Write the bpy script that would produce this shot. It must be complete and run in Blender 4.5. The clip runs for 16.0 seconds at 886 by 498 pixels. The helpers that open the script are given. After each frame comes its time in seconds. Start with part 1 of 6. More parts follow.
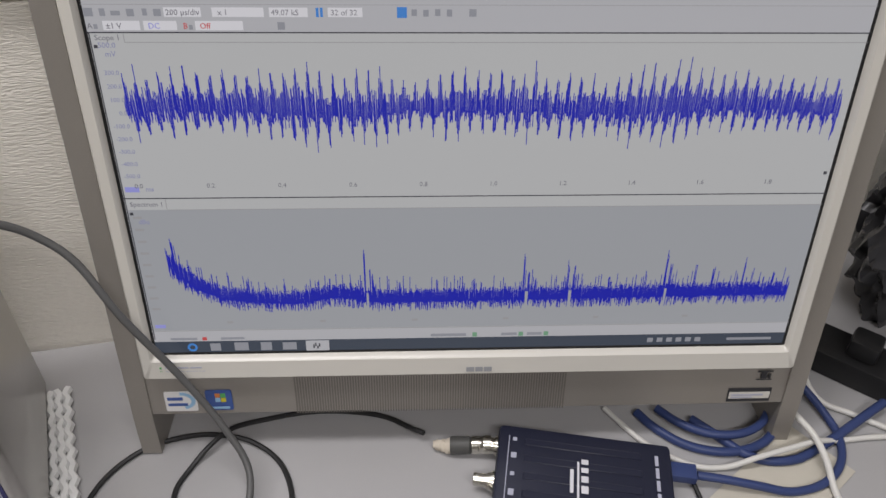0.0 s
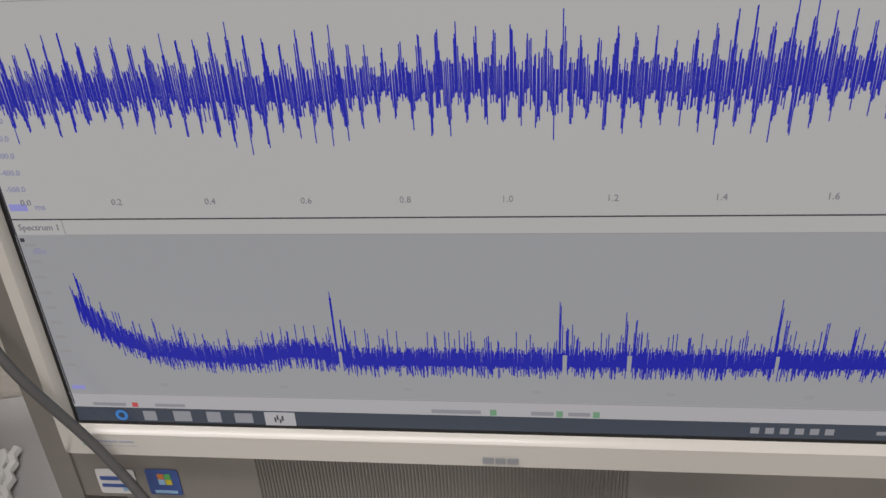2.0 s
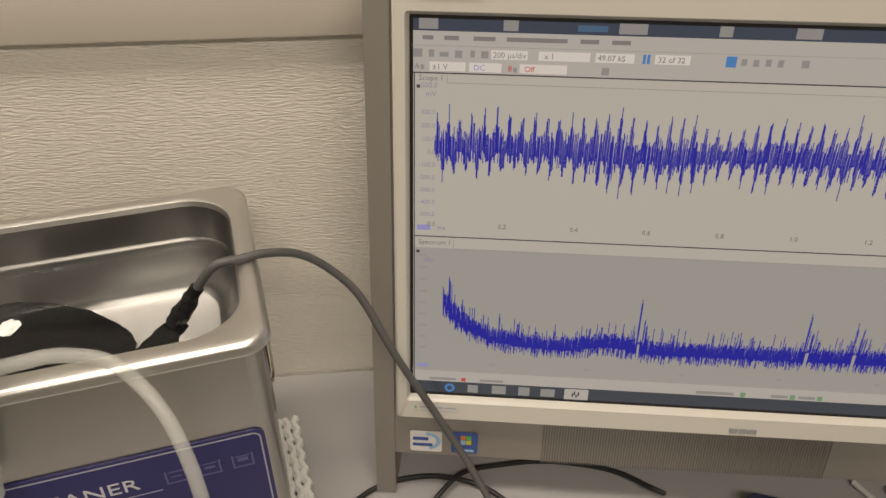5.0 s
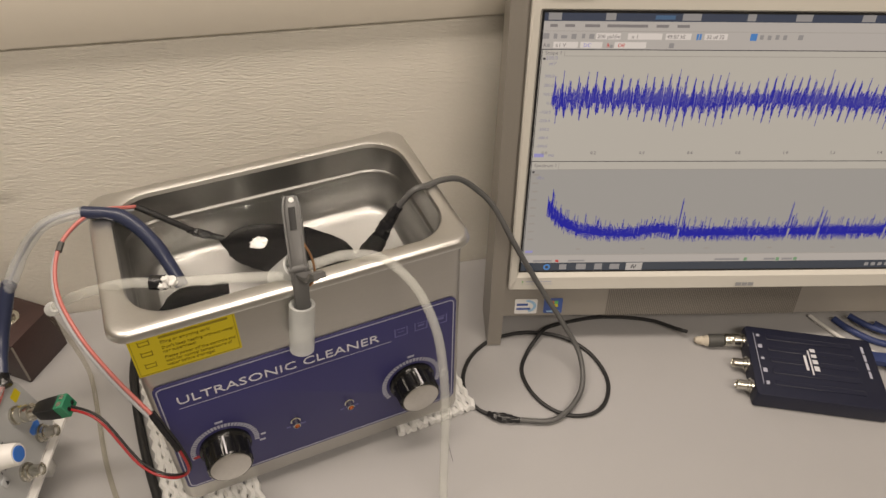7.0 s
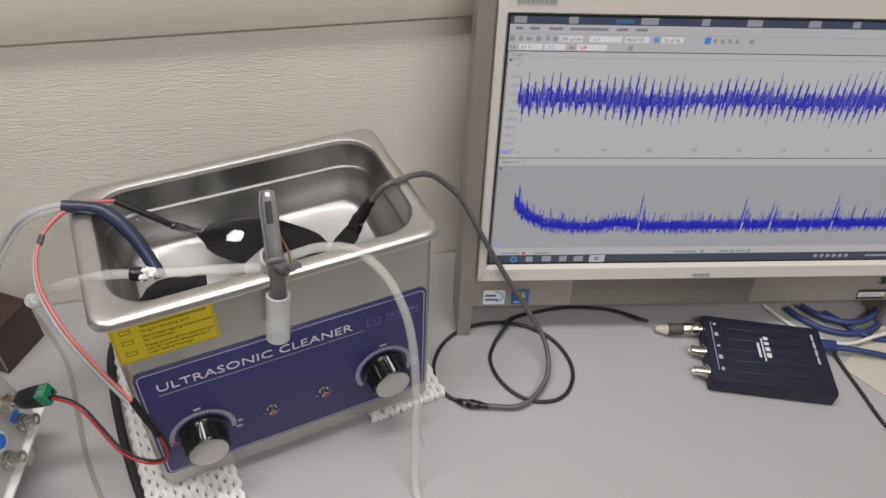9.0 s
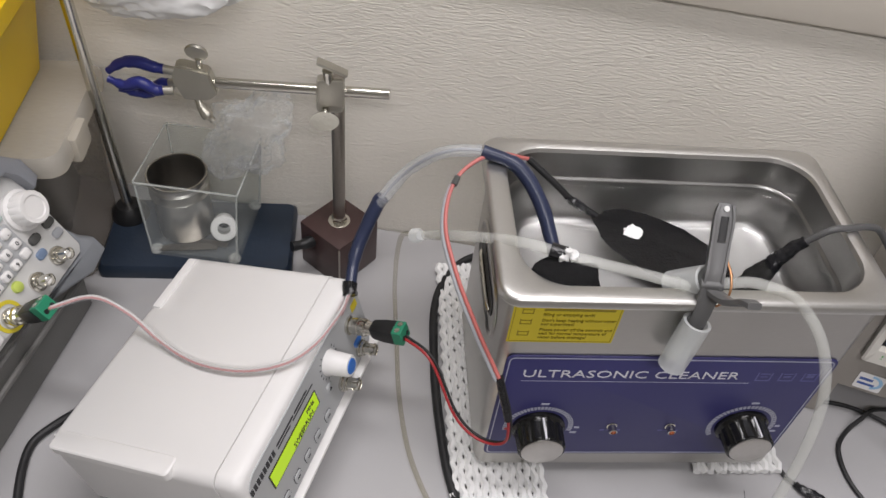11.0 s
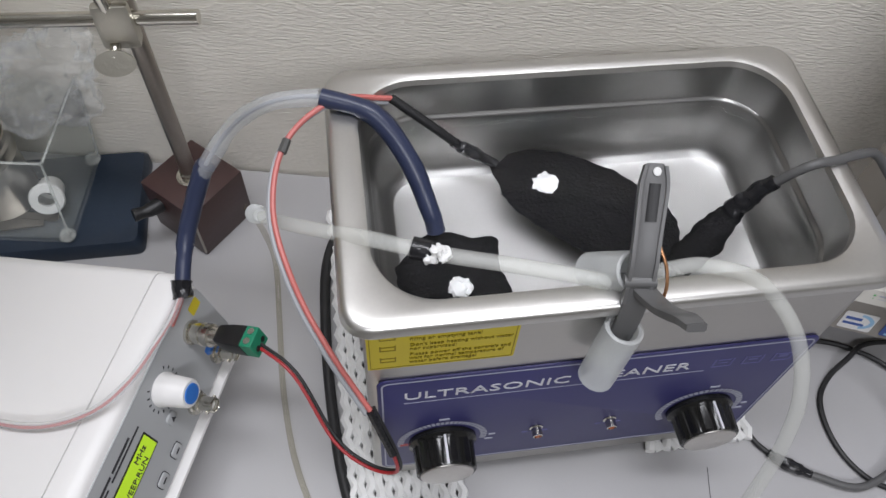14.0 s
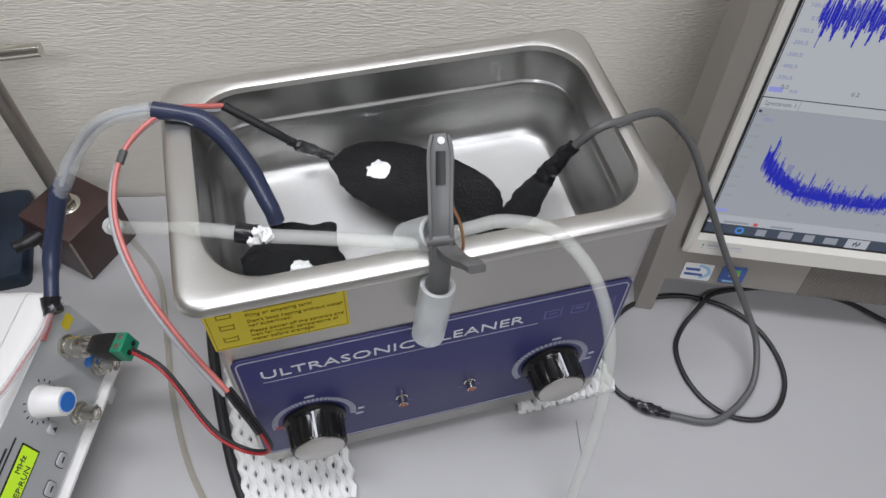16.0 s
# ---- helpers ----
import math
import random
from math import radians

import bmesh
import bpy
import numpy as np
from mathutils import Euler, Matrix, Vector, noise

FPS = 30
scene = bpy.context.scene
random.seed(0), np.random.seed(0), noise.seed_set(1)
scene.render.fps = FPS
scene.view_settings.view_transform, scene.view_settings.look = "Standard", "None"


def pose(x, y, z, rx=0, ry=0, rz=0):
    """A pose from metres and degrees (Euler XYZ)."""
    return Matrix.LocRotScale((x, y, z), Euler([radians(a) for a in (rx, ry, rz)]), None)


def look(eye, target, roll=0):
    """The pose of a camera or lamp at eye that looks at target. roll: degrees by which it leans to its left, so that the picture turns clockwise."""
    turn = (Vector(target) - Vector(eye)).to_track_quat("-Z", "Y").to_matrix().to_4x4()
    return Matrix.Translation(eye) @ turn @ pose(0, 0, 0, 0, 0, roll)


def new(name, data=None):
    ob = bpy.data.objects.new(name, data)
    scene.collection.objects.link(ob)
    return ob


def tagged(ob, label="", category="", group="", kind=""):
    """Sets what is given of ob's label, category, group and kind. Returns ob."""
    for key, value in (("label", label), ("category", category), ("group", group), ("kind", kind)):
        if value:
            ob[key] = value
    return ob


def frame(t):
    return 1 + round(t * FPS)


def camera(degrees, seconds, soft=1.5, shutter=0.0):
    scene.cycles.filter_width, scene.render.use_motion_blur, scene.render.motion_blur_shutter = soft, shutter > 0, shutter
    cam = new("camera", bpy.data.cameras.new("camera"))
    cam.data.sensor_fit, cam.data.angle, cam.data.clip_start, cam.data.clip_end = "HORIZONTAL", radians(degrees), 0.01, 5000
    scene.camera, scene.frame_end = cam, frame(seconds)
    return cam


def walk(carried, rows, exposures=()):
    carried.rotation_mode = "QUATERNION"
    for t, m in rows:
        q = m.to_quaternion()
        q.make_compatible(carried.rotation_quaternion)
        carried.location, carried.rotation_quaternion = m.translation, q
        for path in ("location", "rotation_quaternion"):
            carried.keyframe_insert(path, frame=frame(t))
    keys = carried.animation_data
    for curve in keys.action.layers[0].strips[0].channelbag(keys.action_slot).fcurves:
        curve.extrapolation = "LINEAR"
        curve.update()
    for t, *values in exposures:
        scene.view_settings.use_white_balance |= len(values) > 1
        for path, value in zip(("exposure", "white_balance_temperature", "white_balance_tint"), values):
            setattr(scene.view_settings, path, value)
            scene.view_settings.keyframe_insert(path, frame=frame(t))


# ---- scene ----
cam = camera(61.97, 16.0)
PATH = [
    (0, (0.3729, -0.3367, 0.4762), (0.5368, 0.0148, 0.1606), 1.24),
    (0.5, (0.4361, -0.2707, 0.4540), (0.5660, 0.0975, 0.1417), 0.48),
    (1, (0.4521, -0.2437, 0.4351), (0.5668, 0.1275, 0.1204), -1.28),
    (1.5, (0.4514, -0.2511, 0.4216), (0.5549, 0.1310, 0.1161), -2.69),
    (2, (0.4710, -0.2467, 0.3915), (0.5682, 0.1393, 0.0888), -4.87),
    (2.5, (0.4971, -0.2557, 0.3712), (0.5984, 0.1350, 0.0761), -5.34),
    (3, (0.5234, -0.2528, 0.3649), (0.6277, 0.1337, 0.0653), -5.91),
    (3.5, (0.5224, -0.2476, 0.3719), (0.6373, 0.1348, 0.0709), -4.41),
    (4, (0.4744, -0.2566, 0.3909), (0.5952, 0.1326, 0.1012), -2.26),
    (4.5, (0.3743, -0.2594, 0.4451), (0.4964, 0.1193, 0.1425), -0.86),
    (5, (0.2507, -0.2806, 0.4718), (0.3771, 0.1039, 0.1782), 0.31),
    (5.2, (0.2082, -0.2850, 0.4856), (0.3396, 0.0916, 0.1841), 0.82),
    (7.3, (0.0472, -0.3705, 0.6073), (0.2128, -0.0504, 0.2608), 3.01),
    (7.5, (0.0464, -0.3740, 0.6107), (0.2162, -0.0581, 0.2623), 3.61),
    (8, (0.0437, -0.3849, 0.6155), (0.2220, -0.0701, 0.2704), 4.14),
    (8.2, (0.0459, -0.3912, 0.6171), (0.2250, -0.0753, 0.2734), 4.01),
    (10.3, (-0.0165, -0.3209, 0.5910), (0.1129, 0.0141, 0.2431), 8.34),
    (10.5, (-0.0388, -0.3071, 0.5843), (0.0699, 0.0323, 0.2336), 9.05),
    (11, (-0.0967, -0.2741, 0.5698), (-0.0424, 0.0608, 0.2025), 8.07),
    (11.5, (-0.1432, -0.2563, 0.5526), (-0.1228, 0.0705, 0.1747), 6.25),
    (12, (-0.1566, -0.2483, 0.5351), (-0.1651, 0.0649, 0.1455), 2.74),
    (12.5, (-0.1535, -0.2501, 0.5239), (-0.1730, 0.0553, 0.1286), 0.84),
    (13, (-0.1114, -0.2221, 0.5267), (-0.1003, 0.0709, 0.1216), 1.73),
    (13.5, (-0.0435, -0.1739, 0.5166), (0.0042, 0.1023, 0.1026), 3.44),
    (14, (-0.0020, -0.1355, 0.5093), (0.0572, 0.1238, 0.0859), 5.47),
    (14.5, (0.0245, -0.1197, 0.5057), (0.0945, 0.1161, 0.0704), 7.63),
    (15, (0.0325, -0.1264, 0.5079), (0.1080, 0.0991, 0.0680), 8.71),
    (15.5, (0.0349, -0.1397, 0.5154), (0.1175, 0.0964, 0.0825), 8.13),
    (16, (0.0533, -0.1908, 0.5303), (0.1450, 0.0765, 0.1179), 4.28),
]
walk(cam, [(t, look(eye, target, roll)) for t, eye, target, roll in PATH],
     exposures=[(0, -0.25, 6450, 14), (0.5, -0.36, 6480, 14), (1, -0.34, 6520, 14), (2.5, -0.3, 6700, 14), (3.5, -0.28, 6850, 14), (4.5, -0.3, 7150, 13), (5, -0.3, 8000, 13), (7.5, -0.2, 7850, 15), (8, -0.18, 7050, 15), (10.5, -0.18, 6450, 15), (11.5, -0.28, 6350, 15), (12.5, -0.33, 6250, 14), (14, -0.24, 6080, 13), (14.5, -0.2, 6080, 13), (16, -0.17, 6050, 12)])

# ---- light: fluorescent ceiling lamp of a closed room, with an added fill lamp ----
world = bpy.data.worlds.new("room_ambience")
scene.world = world
world.use_nodes = True
world.node_tree.nodes["Background"].inputs[0].default_value = (0.9, 0.95, 1.0, 1)
world.node_tree.nodes["Background"].inputs[1].default_value = 0.02


def overhead_lamp(x, y, z, sx, sy, watts):
    lamp = new("overhead_light", bpy.data.lights.new("overhead_light", "AREA"))
    lamp.data.shape, lamp.data.size, lamp.data.size_y, lamp.data.energy = "RECTANGLE", sx, sy, watts
    lamp.data.color = (1.0, 0.985, 0.965)
    lamp.matrix_world = pose(x, y, z, 0, 0, -12.2)
    return lamp


overhead_lamp(0.0, 0.0, 1.50, 1.2, 0.20, 16.5)
# Unseen fill lamp out in the room, added to brighten the wall.
overhead_lamp(0.20, -1.3, 1.55, 1.2, 0.25, 22)

# ---- materials ----
def mat(name, colour, rough=0.5, metal=0.0, grain=0.0, grain_size=400.0, vary=0.06, vary_size=14.0, bump=0.0, bump_size=300.0, spec=0.5, coat=0.0,
        alpha=1.0, glow=None, glow_power=1.0, trans=0.0, ior=1.45, stretch=(1, 1, 1), rough_vary=0.0):
    m = bpy.data.materials.new(name)
    m.use_nodes = True
    nt = m.node_tree
    b = nt.nodes["Principled BSDF"]
    b.inputs["Roughness"].default_value, b.inputs["Metallic"].default_value = rough, metal
    b.inputs["Specular IOR Level"].default_value, b.inputs["Coat Weight"].default_value = spec, coat
    b.inputs["Alpha"].default_value, b.inputs["Transmission Weight"].default_value, b.inputs["IOR"].default_value = alpha, trans, ior
    co = nt.nodes.new("ShaderNodeTexCoord")
    mp = nt.nodes.new("ShaderNodeMapping")
    mp.inputs["Scale"].default_value = stretch
    nt.links.new(co.outputs["Object"], mp.inputs["Vector"])

    def noise_node(size, detail):
        n = nt.nodes.new("ShaderNodeTexNoise")
        n.inputs["Scale"].default_value, n.inputs["Detail"].default_value = size, detail
        nt.links.new(mp.outputs[0], n.inputs["Vector"])
        return n

    big, fine = noise_node(vary_size, 4), noise_node(grain_size, 2)
    mixed = nt.nodes.new("ShaderNodeMath")
    mixed.operation = "MULTIPLY_ADD"
    nt.links.new(fine.outputs["Fac"], mixed.inputs[0])
    mixed.inputs[1].default_value = grain
    add = nt.nodes.new("ShaderNodeMath")
    add.operation = "MULTIPLY_ADD"
    nt.links.new(big.outputs["Fac"], add.inputs[0])
    add.inputs[1].default_value, add.inputs[2].default_value = vary, 1 - vary / 2 - grain / 2
    nt.links.new(add.outputs[0], mixed.inputs[2])
    col = nt.nodes.new("ShaderNodeVectorMath")
    col.operation = "SCALE"
    col.inputs[0].default_value = colour
    nt.links.new(mixed.outputs[0], col.inputs["Scale"])
    nt.links.new(col.outputs[0], b.inputs["Base Color"])
    if rough_vary:
        rv = nt.nodes.new("ShaderNodeMath")
        rv.operation = "MULTIPLY_ADD"
        nt.links.new(big.outputs["Fac"], rv.inputs[0])
        rv.inputs[1].default_value, rv.inputs[2].default_value = rough_vary, rough - rough_vary / 2
        nt.links.new(rv.outputs[0], b.inputs["Roughness"])
    if bump:
        bn, bp = noise_node(bump_size, 3), nt.nodes.new("ShaderNodeBump")
        bp.inputs["Strength"].default_value, bp.inputs["Distance"].default_value = bump, 0.001
        nt.links.new(bn.outputs["Fac"], bp.inputs["Height"])
        nt.links.new(bp.outputs[0], b.inputs["Normal"])
    if glow:
        b.inputs["Emission Color"].default_value, b.inputs["Emission Strength"].default_value = (*glow, 1), glow_power
    return m


def wallpaper():
    """Beige paper with a raised weave: level threads about 2 mm apart, broken into dashes."""
    m = mat("woven_wallpaper", (0.86, 0.82, 0.74), 0.75, vary=0.05, vary_size=3, grain=0.05, grain_size=420)
    nt = m.node_tree
    b = nt.nodes["Principled BSDF"]
    co = nt.nodes.new("ShaderNodeTexCoord")
    heights = []
    for scale in ((170, 1, 950), (450, 1, 1600)):
        mp, n = nt.nodes.new("ShaderNodeMapping"), nt.nodes.new("ShaderNodeTexNoise")
        mp.inputs["Scale"].default_value = scale
        n.inputs["Scale"].default_value, n.inputs["Detail"].default_value = 1.0, 2
        nt.links.new(co.outputs["Object"], mp.inputs["Vector"])
        nt.links.new(mp.outputs[0], n.inputs["Vector"])
        heights.append(n)
    dash, total, bp = nt.nodes.new("ShaderNodeMapRange"), nt.nodes.new("ShaderNodeMath"), nt.nodes.new("ShaderNodeBump")
    total.operation = "MULTIPLY_ADD"
    dash.inputs["From Min"].default_value, dash.inputs["From Max"].default_value = 0.36, 0.64
    nt.links.new(heights[0].outputs["Fac"], dash.inputs["Value"])
    nt.links.new(heights[1].outputs["Fac"], total.inputs[0])
    total.inputs[1].default_value = 0.5
    nt.links.new(dash.outputs[0], total.inputs[2])
    bp.inputs["Strength"].default_value, bp.inputs["Distance"].default_value = 1.0, 0.00048
    nt.links.new(total.outputs[0], bp.inputs["Height"])
    nt.links.new(bp.outputs[0], b.inputs["Normal"])
    return m


WALLPAPER = wallpaper()
RACEWAY = mat("beige_painted_metal", (0.72, 0.67, 0.59), 0.5, vary=0.05, bump=0.05)
LAMINATE = mat("light_grey_laminate", (0.39, 0.385, 0.39), 0.40, grain=0.06, grain_size=900, vary=0.10, vary_size=7, bump=0.04, bump_size=700, rough_vary=0.12)
EDGE = mat("dark_edge_band", (0.06, 0.06, 0.06), 0.5)
FLOOR = mat("grey_vinyl_floor", (0.30, 0.29, 0.27), 0.5, vary=0.2)
PAINT = mat("matt_white_paint", (0.55, 0.54, 0.51), 0.8)
CEILING_PAINT = mat("white_ceiling_paint", (0.82, 0.81, 0.79), 0.8, vary=0.03, bump=0.1, bump_size=200)
SMOKY_BAG = mat("dark_grey_glossy_film", (0.045, 0.045, 0.05), 0.25, vary=0.5, vary_size=30)
BOUNCE_PANEL = mat("beige_bounce_panel", (0.42, 0.40, 0.36), 0.5, vary=0.1)
STEEL = mat("brushed_stainless_steel", (0.50, 0.485, 0.46), 0.30, 1.0, grain=0.10, grain_size=160, vary=0.08, vary_size=9, stretch=(1, 1, 9), bump=0.02, bump_size=260, rough_vary=0.10)
# One tank steel in two tones: lit rim coloured lighter, shaded walls darker.
STEEL_RIM_LIT = mat("satin_steel_lit_tone", (0.68, 0.67, 0.65), 0.36, 1.0, grain=0.06, grain_size=500, vary=0.06, vary_size=12, rough_vary=0.08)
STEEL_FLOOR = mat("matt_stainless_steel", (0.44, 0.435, 0.425), 0.46, 1.0, grain=0.05, vary=0.08, vary_size=12)
STEEL_WALL_SHADED = mat("drawn_steel_shaded_tone", (0.37, 0.365, 0.355), 0.36, 1.0, grain=0.06, grain_size=300, vary=0.10, vary_size=12, rough_vary=0.14)
CHROME = mat("nickel_plated_metal", (0.66, 0.64, 0.58), 0.2, 1.0, vary=0.15, vary_size=60)
ROD_STEEL = mat("dull_steel_rod", (0.36, 0.33, 0.30), 0.35, 1.0, vary=0.2, vary_size=30, grain=0.15)
CAST = mat("cast_zinc", (0.50, 0.48, 0.42), 0.38, 0.9, vary=0.2, vary_size=60, bump=0.2, bump_size=400)
MAROON = mat("maroon_hammered_enamel", (0.055, 0.030, 0.028), 0.34, vary=0.3, vary_size=90, bump=0.15, bump_size=220)
NAVY_PLATE = mat("navy_hammered_enamel", (0.018, 0.028, 0.046), 0.36, vary=0.2, vary_size=80, bump=0.2, bump_size=300)
WORN_EDGE = mat("bare_worn_metal", (0.4, 0.37, 0.33), 0.4, 1.0)
PANEL_BLUE = mat("dark_blue_film", (0.038, 0.037, 0.135), 0.4, vary=0.06, grain=0.04, bump=0.03)
WHITE_INK = mat("white_print", (0.66, 0.66, 0.70), 0.6)
GREY_INK = mat("pale_grey_print", (0.42, 0.43, 0.52), 0.6)
FAINT_INK = mat("faint_blue_print", (0.13, 0.13, 0.30), 0.6)
DARK_INK = mat("dark_print", (0.03, 0.03, 0.035), 0.6)
YELLOW_FILM = mat("yellow_sticker", (0.62, 0.50, 0.02), 0.45, vary=0.1, vary_size=40)
OLIVE_INK = mat("olive_print", (0.26, 0.20, 0.01), 0.6)
BLACK_GLOSS = mat("black_glossy_plastic", (0.008, 0.008, 0.008), 0.16)
BLACK = mat("black_plastic", (0.012, 0.012, 0.013), 0.42, vary=0.2, vary_size=60)
BLACK_RUBBER = mat("black_rubber", (0.018, 0.018, 0.019), 0.5, vary=0.2, vary_size=50)
BRUSHED_CAP = mat("brushed_aluminium", (0.62, 0.60, 0.57), 0.35, 1.0, grain=0.12, grain_size=300, stretch=(1, 1, 1))
RED_LENS = mat("red_lamp_lens", (0.55, 0.13, 0.04), 0.1)
WHITE_PLASTIC = mat("white_plastic", (0.75, 0.74, 0.73), 0.4, vary=0.04, vary_size=20, bump=0.05, bump_size=900)
SILVER_PLASTIC = mat("silver_painted_plastic", (0.31, 0.288, 0.26), 0.36, 0.35, vary=0.05, grain=0.06, grain_size=900)
CREAM_PLASTIC = mat("glossy_cream_white_plastic", (0.64, 0.62, 0.57), 0.25, vary=0.03)
GRILLE_DARK = mat("dark_grille_slot", (0.17, 0.155, 0.14), 0.5)
GREY_PLASTIC = mat("grey_plastic", (0.33, 0.34, 0.36), 0.45, vary=0.06)
PALE_GREY = mat("pale_grey_plastic", (0.60, 0.60, 0.59), 0.45, vary=0.05)
PANEL_GREY = mat("light_grey_panel", (0.40, 0.41, 0.42), 0.45, vary=0.06)
BUMPER = mat("grey_rubber_bumper", (0.23, 0.24, 0.265), 0.5, vary=0.12, vary_size=30, bump=0.1)
DARK_GREY = mat("dark_grey_plastic", (0.075, 0.075, 0.072), 0.5, vary=0.15)
HANDLE_GREY = mat("smoky_grey_plastic", (0.15, 0.148, 0.142), 0.5, vary=0.15, vary_size=15)
CLIP_GREY = mat("mid_grey_nylon", (0.12, 0.12, 0.12), 0.4, vary=0.15, vary_size=60)
CASE_NAVY = mat("near_black_navy_plastic", (0.014, 0.016, 0.034), 0.42, vary=0.15, vary_size=30, bump=0.1, bump_size=900)
YELLOW_PLASTIC = mat("yellow_polypropylene", (0.74, 0.50, 0.0), 0.4, vary=0.08, vary_size=10)
BLUE_VINYL = mat("blue_vinyl_dip", (0.022, 0.028, 0.17), 0.3, vary=0.2, vary_size=60)
NAVY_SLEEVE = mat("navy_heatshrink", (0.028, 0.036, 0.075), 0.32, vary=0.25, vary_size=70, bump=0.15, bump_size=150)
GREY_CABLE = mat("grey_cable_sheath", (0.10, 0.10, 0.10), 0.4, vary=0.1)
BLUE_CABLE = mat("blue_cable_sheath", (0.035, 0.055, 0.16), 0.45, vary=0.1)
WHITE_CABLE = mat("white_cable_sheath", (0.66, 0.65, 0.62), 0.45)
RED_WIRE = mat("red_wire_insulation", (0.38, 0.025, 0.03), 0.4, vary=0.1)
PINK_WIRE = mat("faded_red_wire_insulation", (0.52, 0.15, 0.135), 0.4, vary=0.1)
GREEN_PLASTIC = mat("green_terminal_plastic", (0.02, 0.22, 0.12), 0.4)
BLUE_SPOT = mat("blue_plastic", (0.03, 0.16, 0.55), 0.4)
SOFT_KEY = mat("slate_blue_rubber", (0.16, 0.22, 0.33), 0.5)
MINT_KEY = mat("pale_mint_rubber", (0.46, 0.55, 0.52), 0.5)
LIME_KEY = mat("lime_backlit_key", (0.50, 0.60, 0.12), 0.4)
YELLOW_RING = mat("yellow_print", (0.60, 0.50, 0.03), 0.5)
FELT = mat("black_cloth", (0.008, 0.008, 0.009), 0.95, grain=0.3, grain_size=900, bump=0.6, bump_size=500, spec=0.03)
PUTTY = mat("white_sealant", (0.78, 0.78, 0.77), 0.6, bump=0.5, bump_size=300)
TAPE = mat("black_glue_tape", (0.014, 0.014, 0.016), 0.22, bump=0.8, bump_size=260)
FOAM = mat("white_foam_net", (0.80, 0.80, 0.79), 0.7, vary=0.05)
CLOTH = mat("cream_cotton_cloth", (0.60, 0.54, 0.45), 0.95, grain=0.15, grain_size=600, vary=0.1, vary_size=40, bump=0.8, bump_size=380)
CREAM_PAPER = mat("pale_cream_paper", (0.52, 0.49, 0.42), 0.6, vary=0.12, vary_size=40, bump=0.1, bump_size=90)
COPPER = mat("copper_wire", (0.62, 0.32, 0.16), 0.3, 1.0)
PAPER = mat("printed_leaflet", (0.45, 0.50, 0.42), 0.5, vary=0.5, vary_size=25)
LCD_GREEN = mat("lit_lime_lcd", (0.30, 0.42, 0.02), 0.3, glow=(0.45, 0.72, 0.0), glow_power=0.62)
BLUE_STICKER = mat("blue_sticker", (0.05, 0.10, 0.32), 0.35, vary=0.4, vary_size=120)
SKY_STICKER = mat("pale_blue_sticker", (0.30, 0.50, 0.70), 0.35, vary=0.2, vary_size=80)
ORANGE = mat("orange_print", (0.6, 0.2, 0.05), 0.5)
GREEN_INK = mat("green_print", (0.1, 0.4, 0.12), 0.5)


def clear(name, colour, rough, see, spec=0.5, ior=1.45):
    """A thin clear or milky plastic: part see-through, part a glossy film."""
    m = bpy.data.materials.new(name)
    m.use_nodes = True
    nt = m.node_tree
    b, out = nt.nodes["Principled BSDF"], nt.nodes["Material Output"]
    b.inputs["Base Color"].default_value = (*colour, 1)
    b.inputs["Roughness"].default_value, b.inputs["Specular IOR Level"].default_value = rough, spec
    tr, mix, n = nt.nodes.new("ShaderNodeBsdfTransparent"), nt.nodes.new("ShaderNodeMixShader"), nt.nodes.new("ShaderNodeTexNoise")
    tr.inputs[0].default_value = (*[0.5 + 0.5 * c for c in colour], 1)
    n.inputs["Scale"].default_value = 60
    k = nt.nodes.new("ShaderNodeMath")
    k.operation = "MULTIPLY_ADD"
    k.inputs[1].default_value, k.inputs[2].default_value = 0.06, see - 0.03
    nt.links.new(n.outputs["Fac"], k.inputs[0])
    nt.links.new(k.outputs[0], mix.inputs[0])
    nt.links.new(b.outputs[0], mix.inputs[1])
    nt.links.new(tr.outputs[0], mix.inputs[2])
    nt.links.new(mix.outputs[0], out.inputs[0])
    return m


MILKY_TUBE = clear("milky_silicone_tube", (0.90, 0.91, 0.88), 0.22, 0.74)
MILKY_SLEEVE = clear("clear_sleeve", (0.84, 0.86, 0.88), 0.2, 0.76)
DULL_TUBE = clear("yellowed_vinyl_tube", (0.78, 0.76, 0.68), 0.2, 0.94)
ACRYLIC = clear("clear_acrylic", (0.93, 0.95, 0.94), 0.05, 0.94, 0.6)
ACRYLIC_EDGE = clear("acrylic_edge", (0.86, 0.88, 0.86), 0.15, 0.72, 0.6)
BIN_PLASTIC = clear("translucent_storage_plastic", (0.56, 0.52, 0.48), 0.3, 0.72)
BIN_LIP = clear("translucent_storage_lip", (0.74, 0.70, 0.62), 0.3, 0.55)
FROSTED = clear("frosted_silicone_sleeve", (0.88, 0.90, 0.90), 0.35, 0.58)
BAG_FILM = clear("crumpled_clear_film", (0.96, 0.97, 0.97), 0.08, 0.85, 0.9)
CLEAR_BUMPER = clear("smoky_bumper_corner", (0.36, 0.38, 0.41), 0.3, 0.35)


def water_material():
    m = bpy.data.materials.new("still_water")
    m.use_nodes = True
    b = m.node_tree.nodes["Principled BSDF"]
    b.inputs["Base Color"].default_value = (0.97, 0.99, 0.99, 1)
    b.inputs["Roughness"].default_value, b.inputs["IOR"].default_value, b.inputs["Transmission Weight"].default_value = 0.0, 1.33, 1.0
    return m


WATER = water_material()


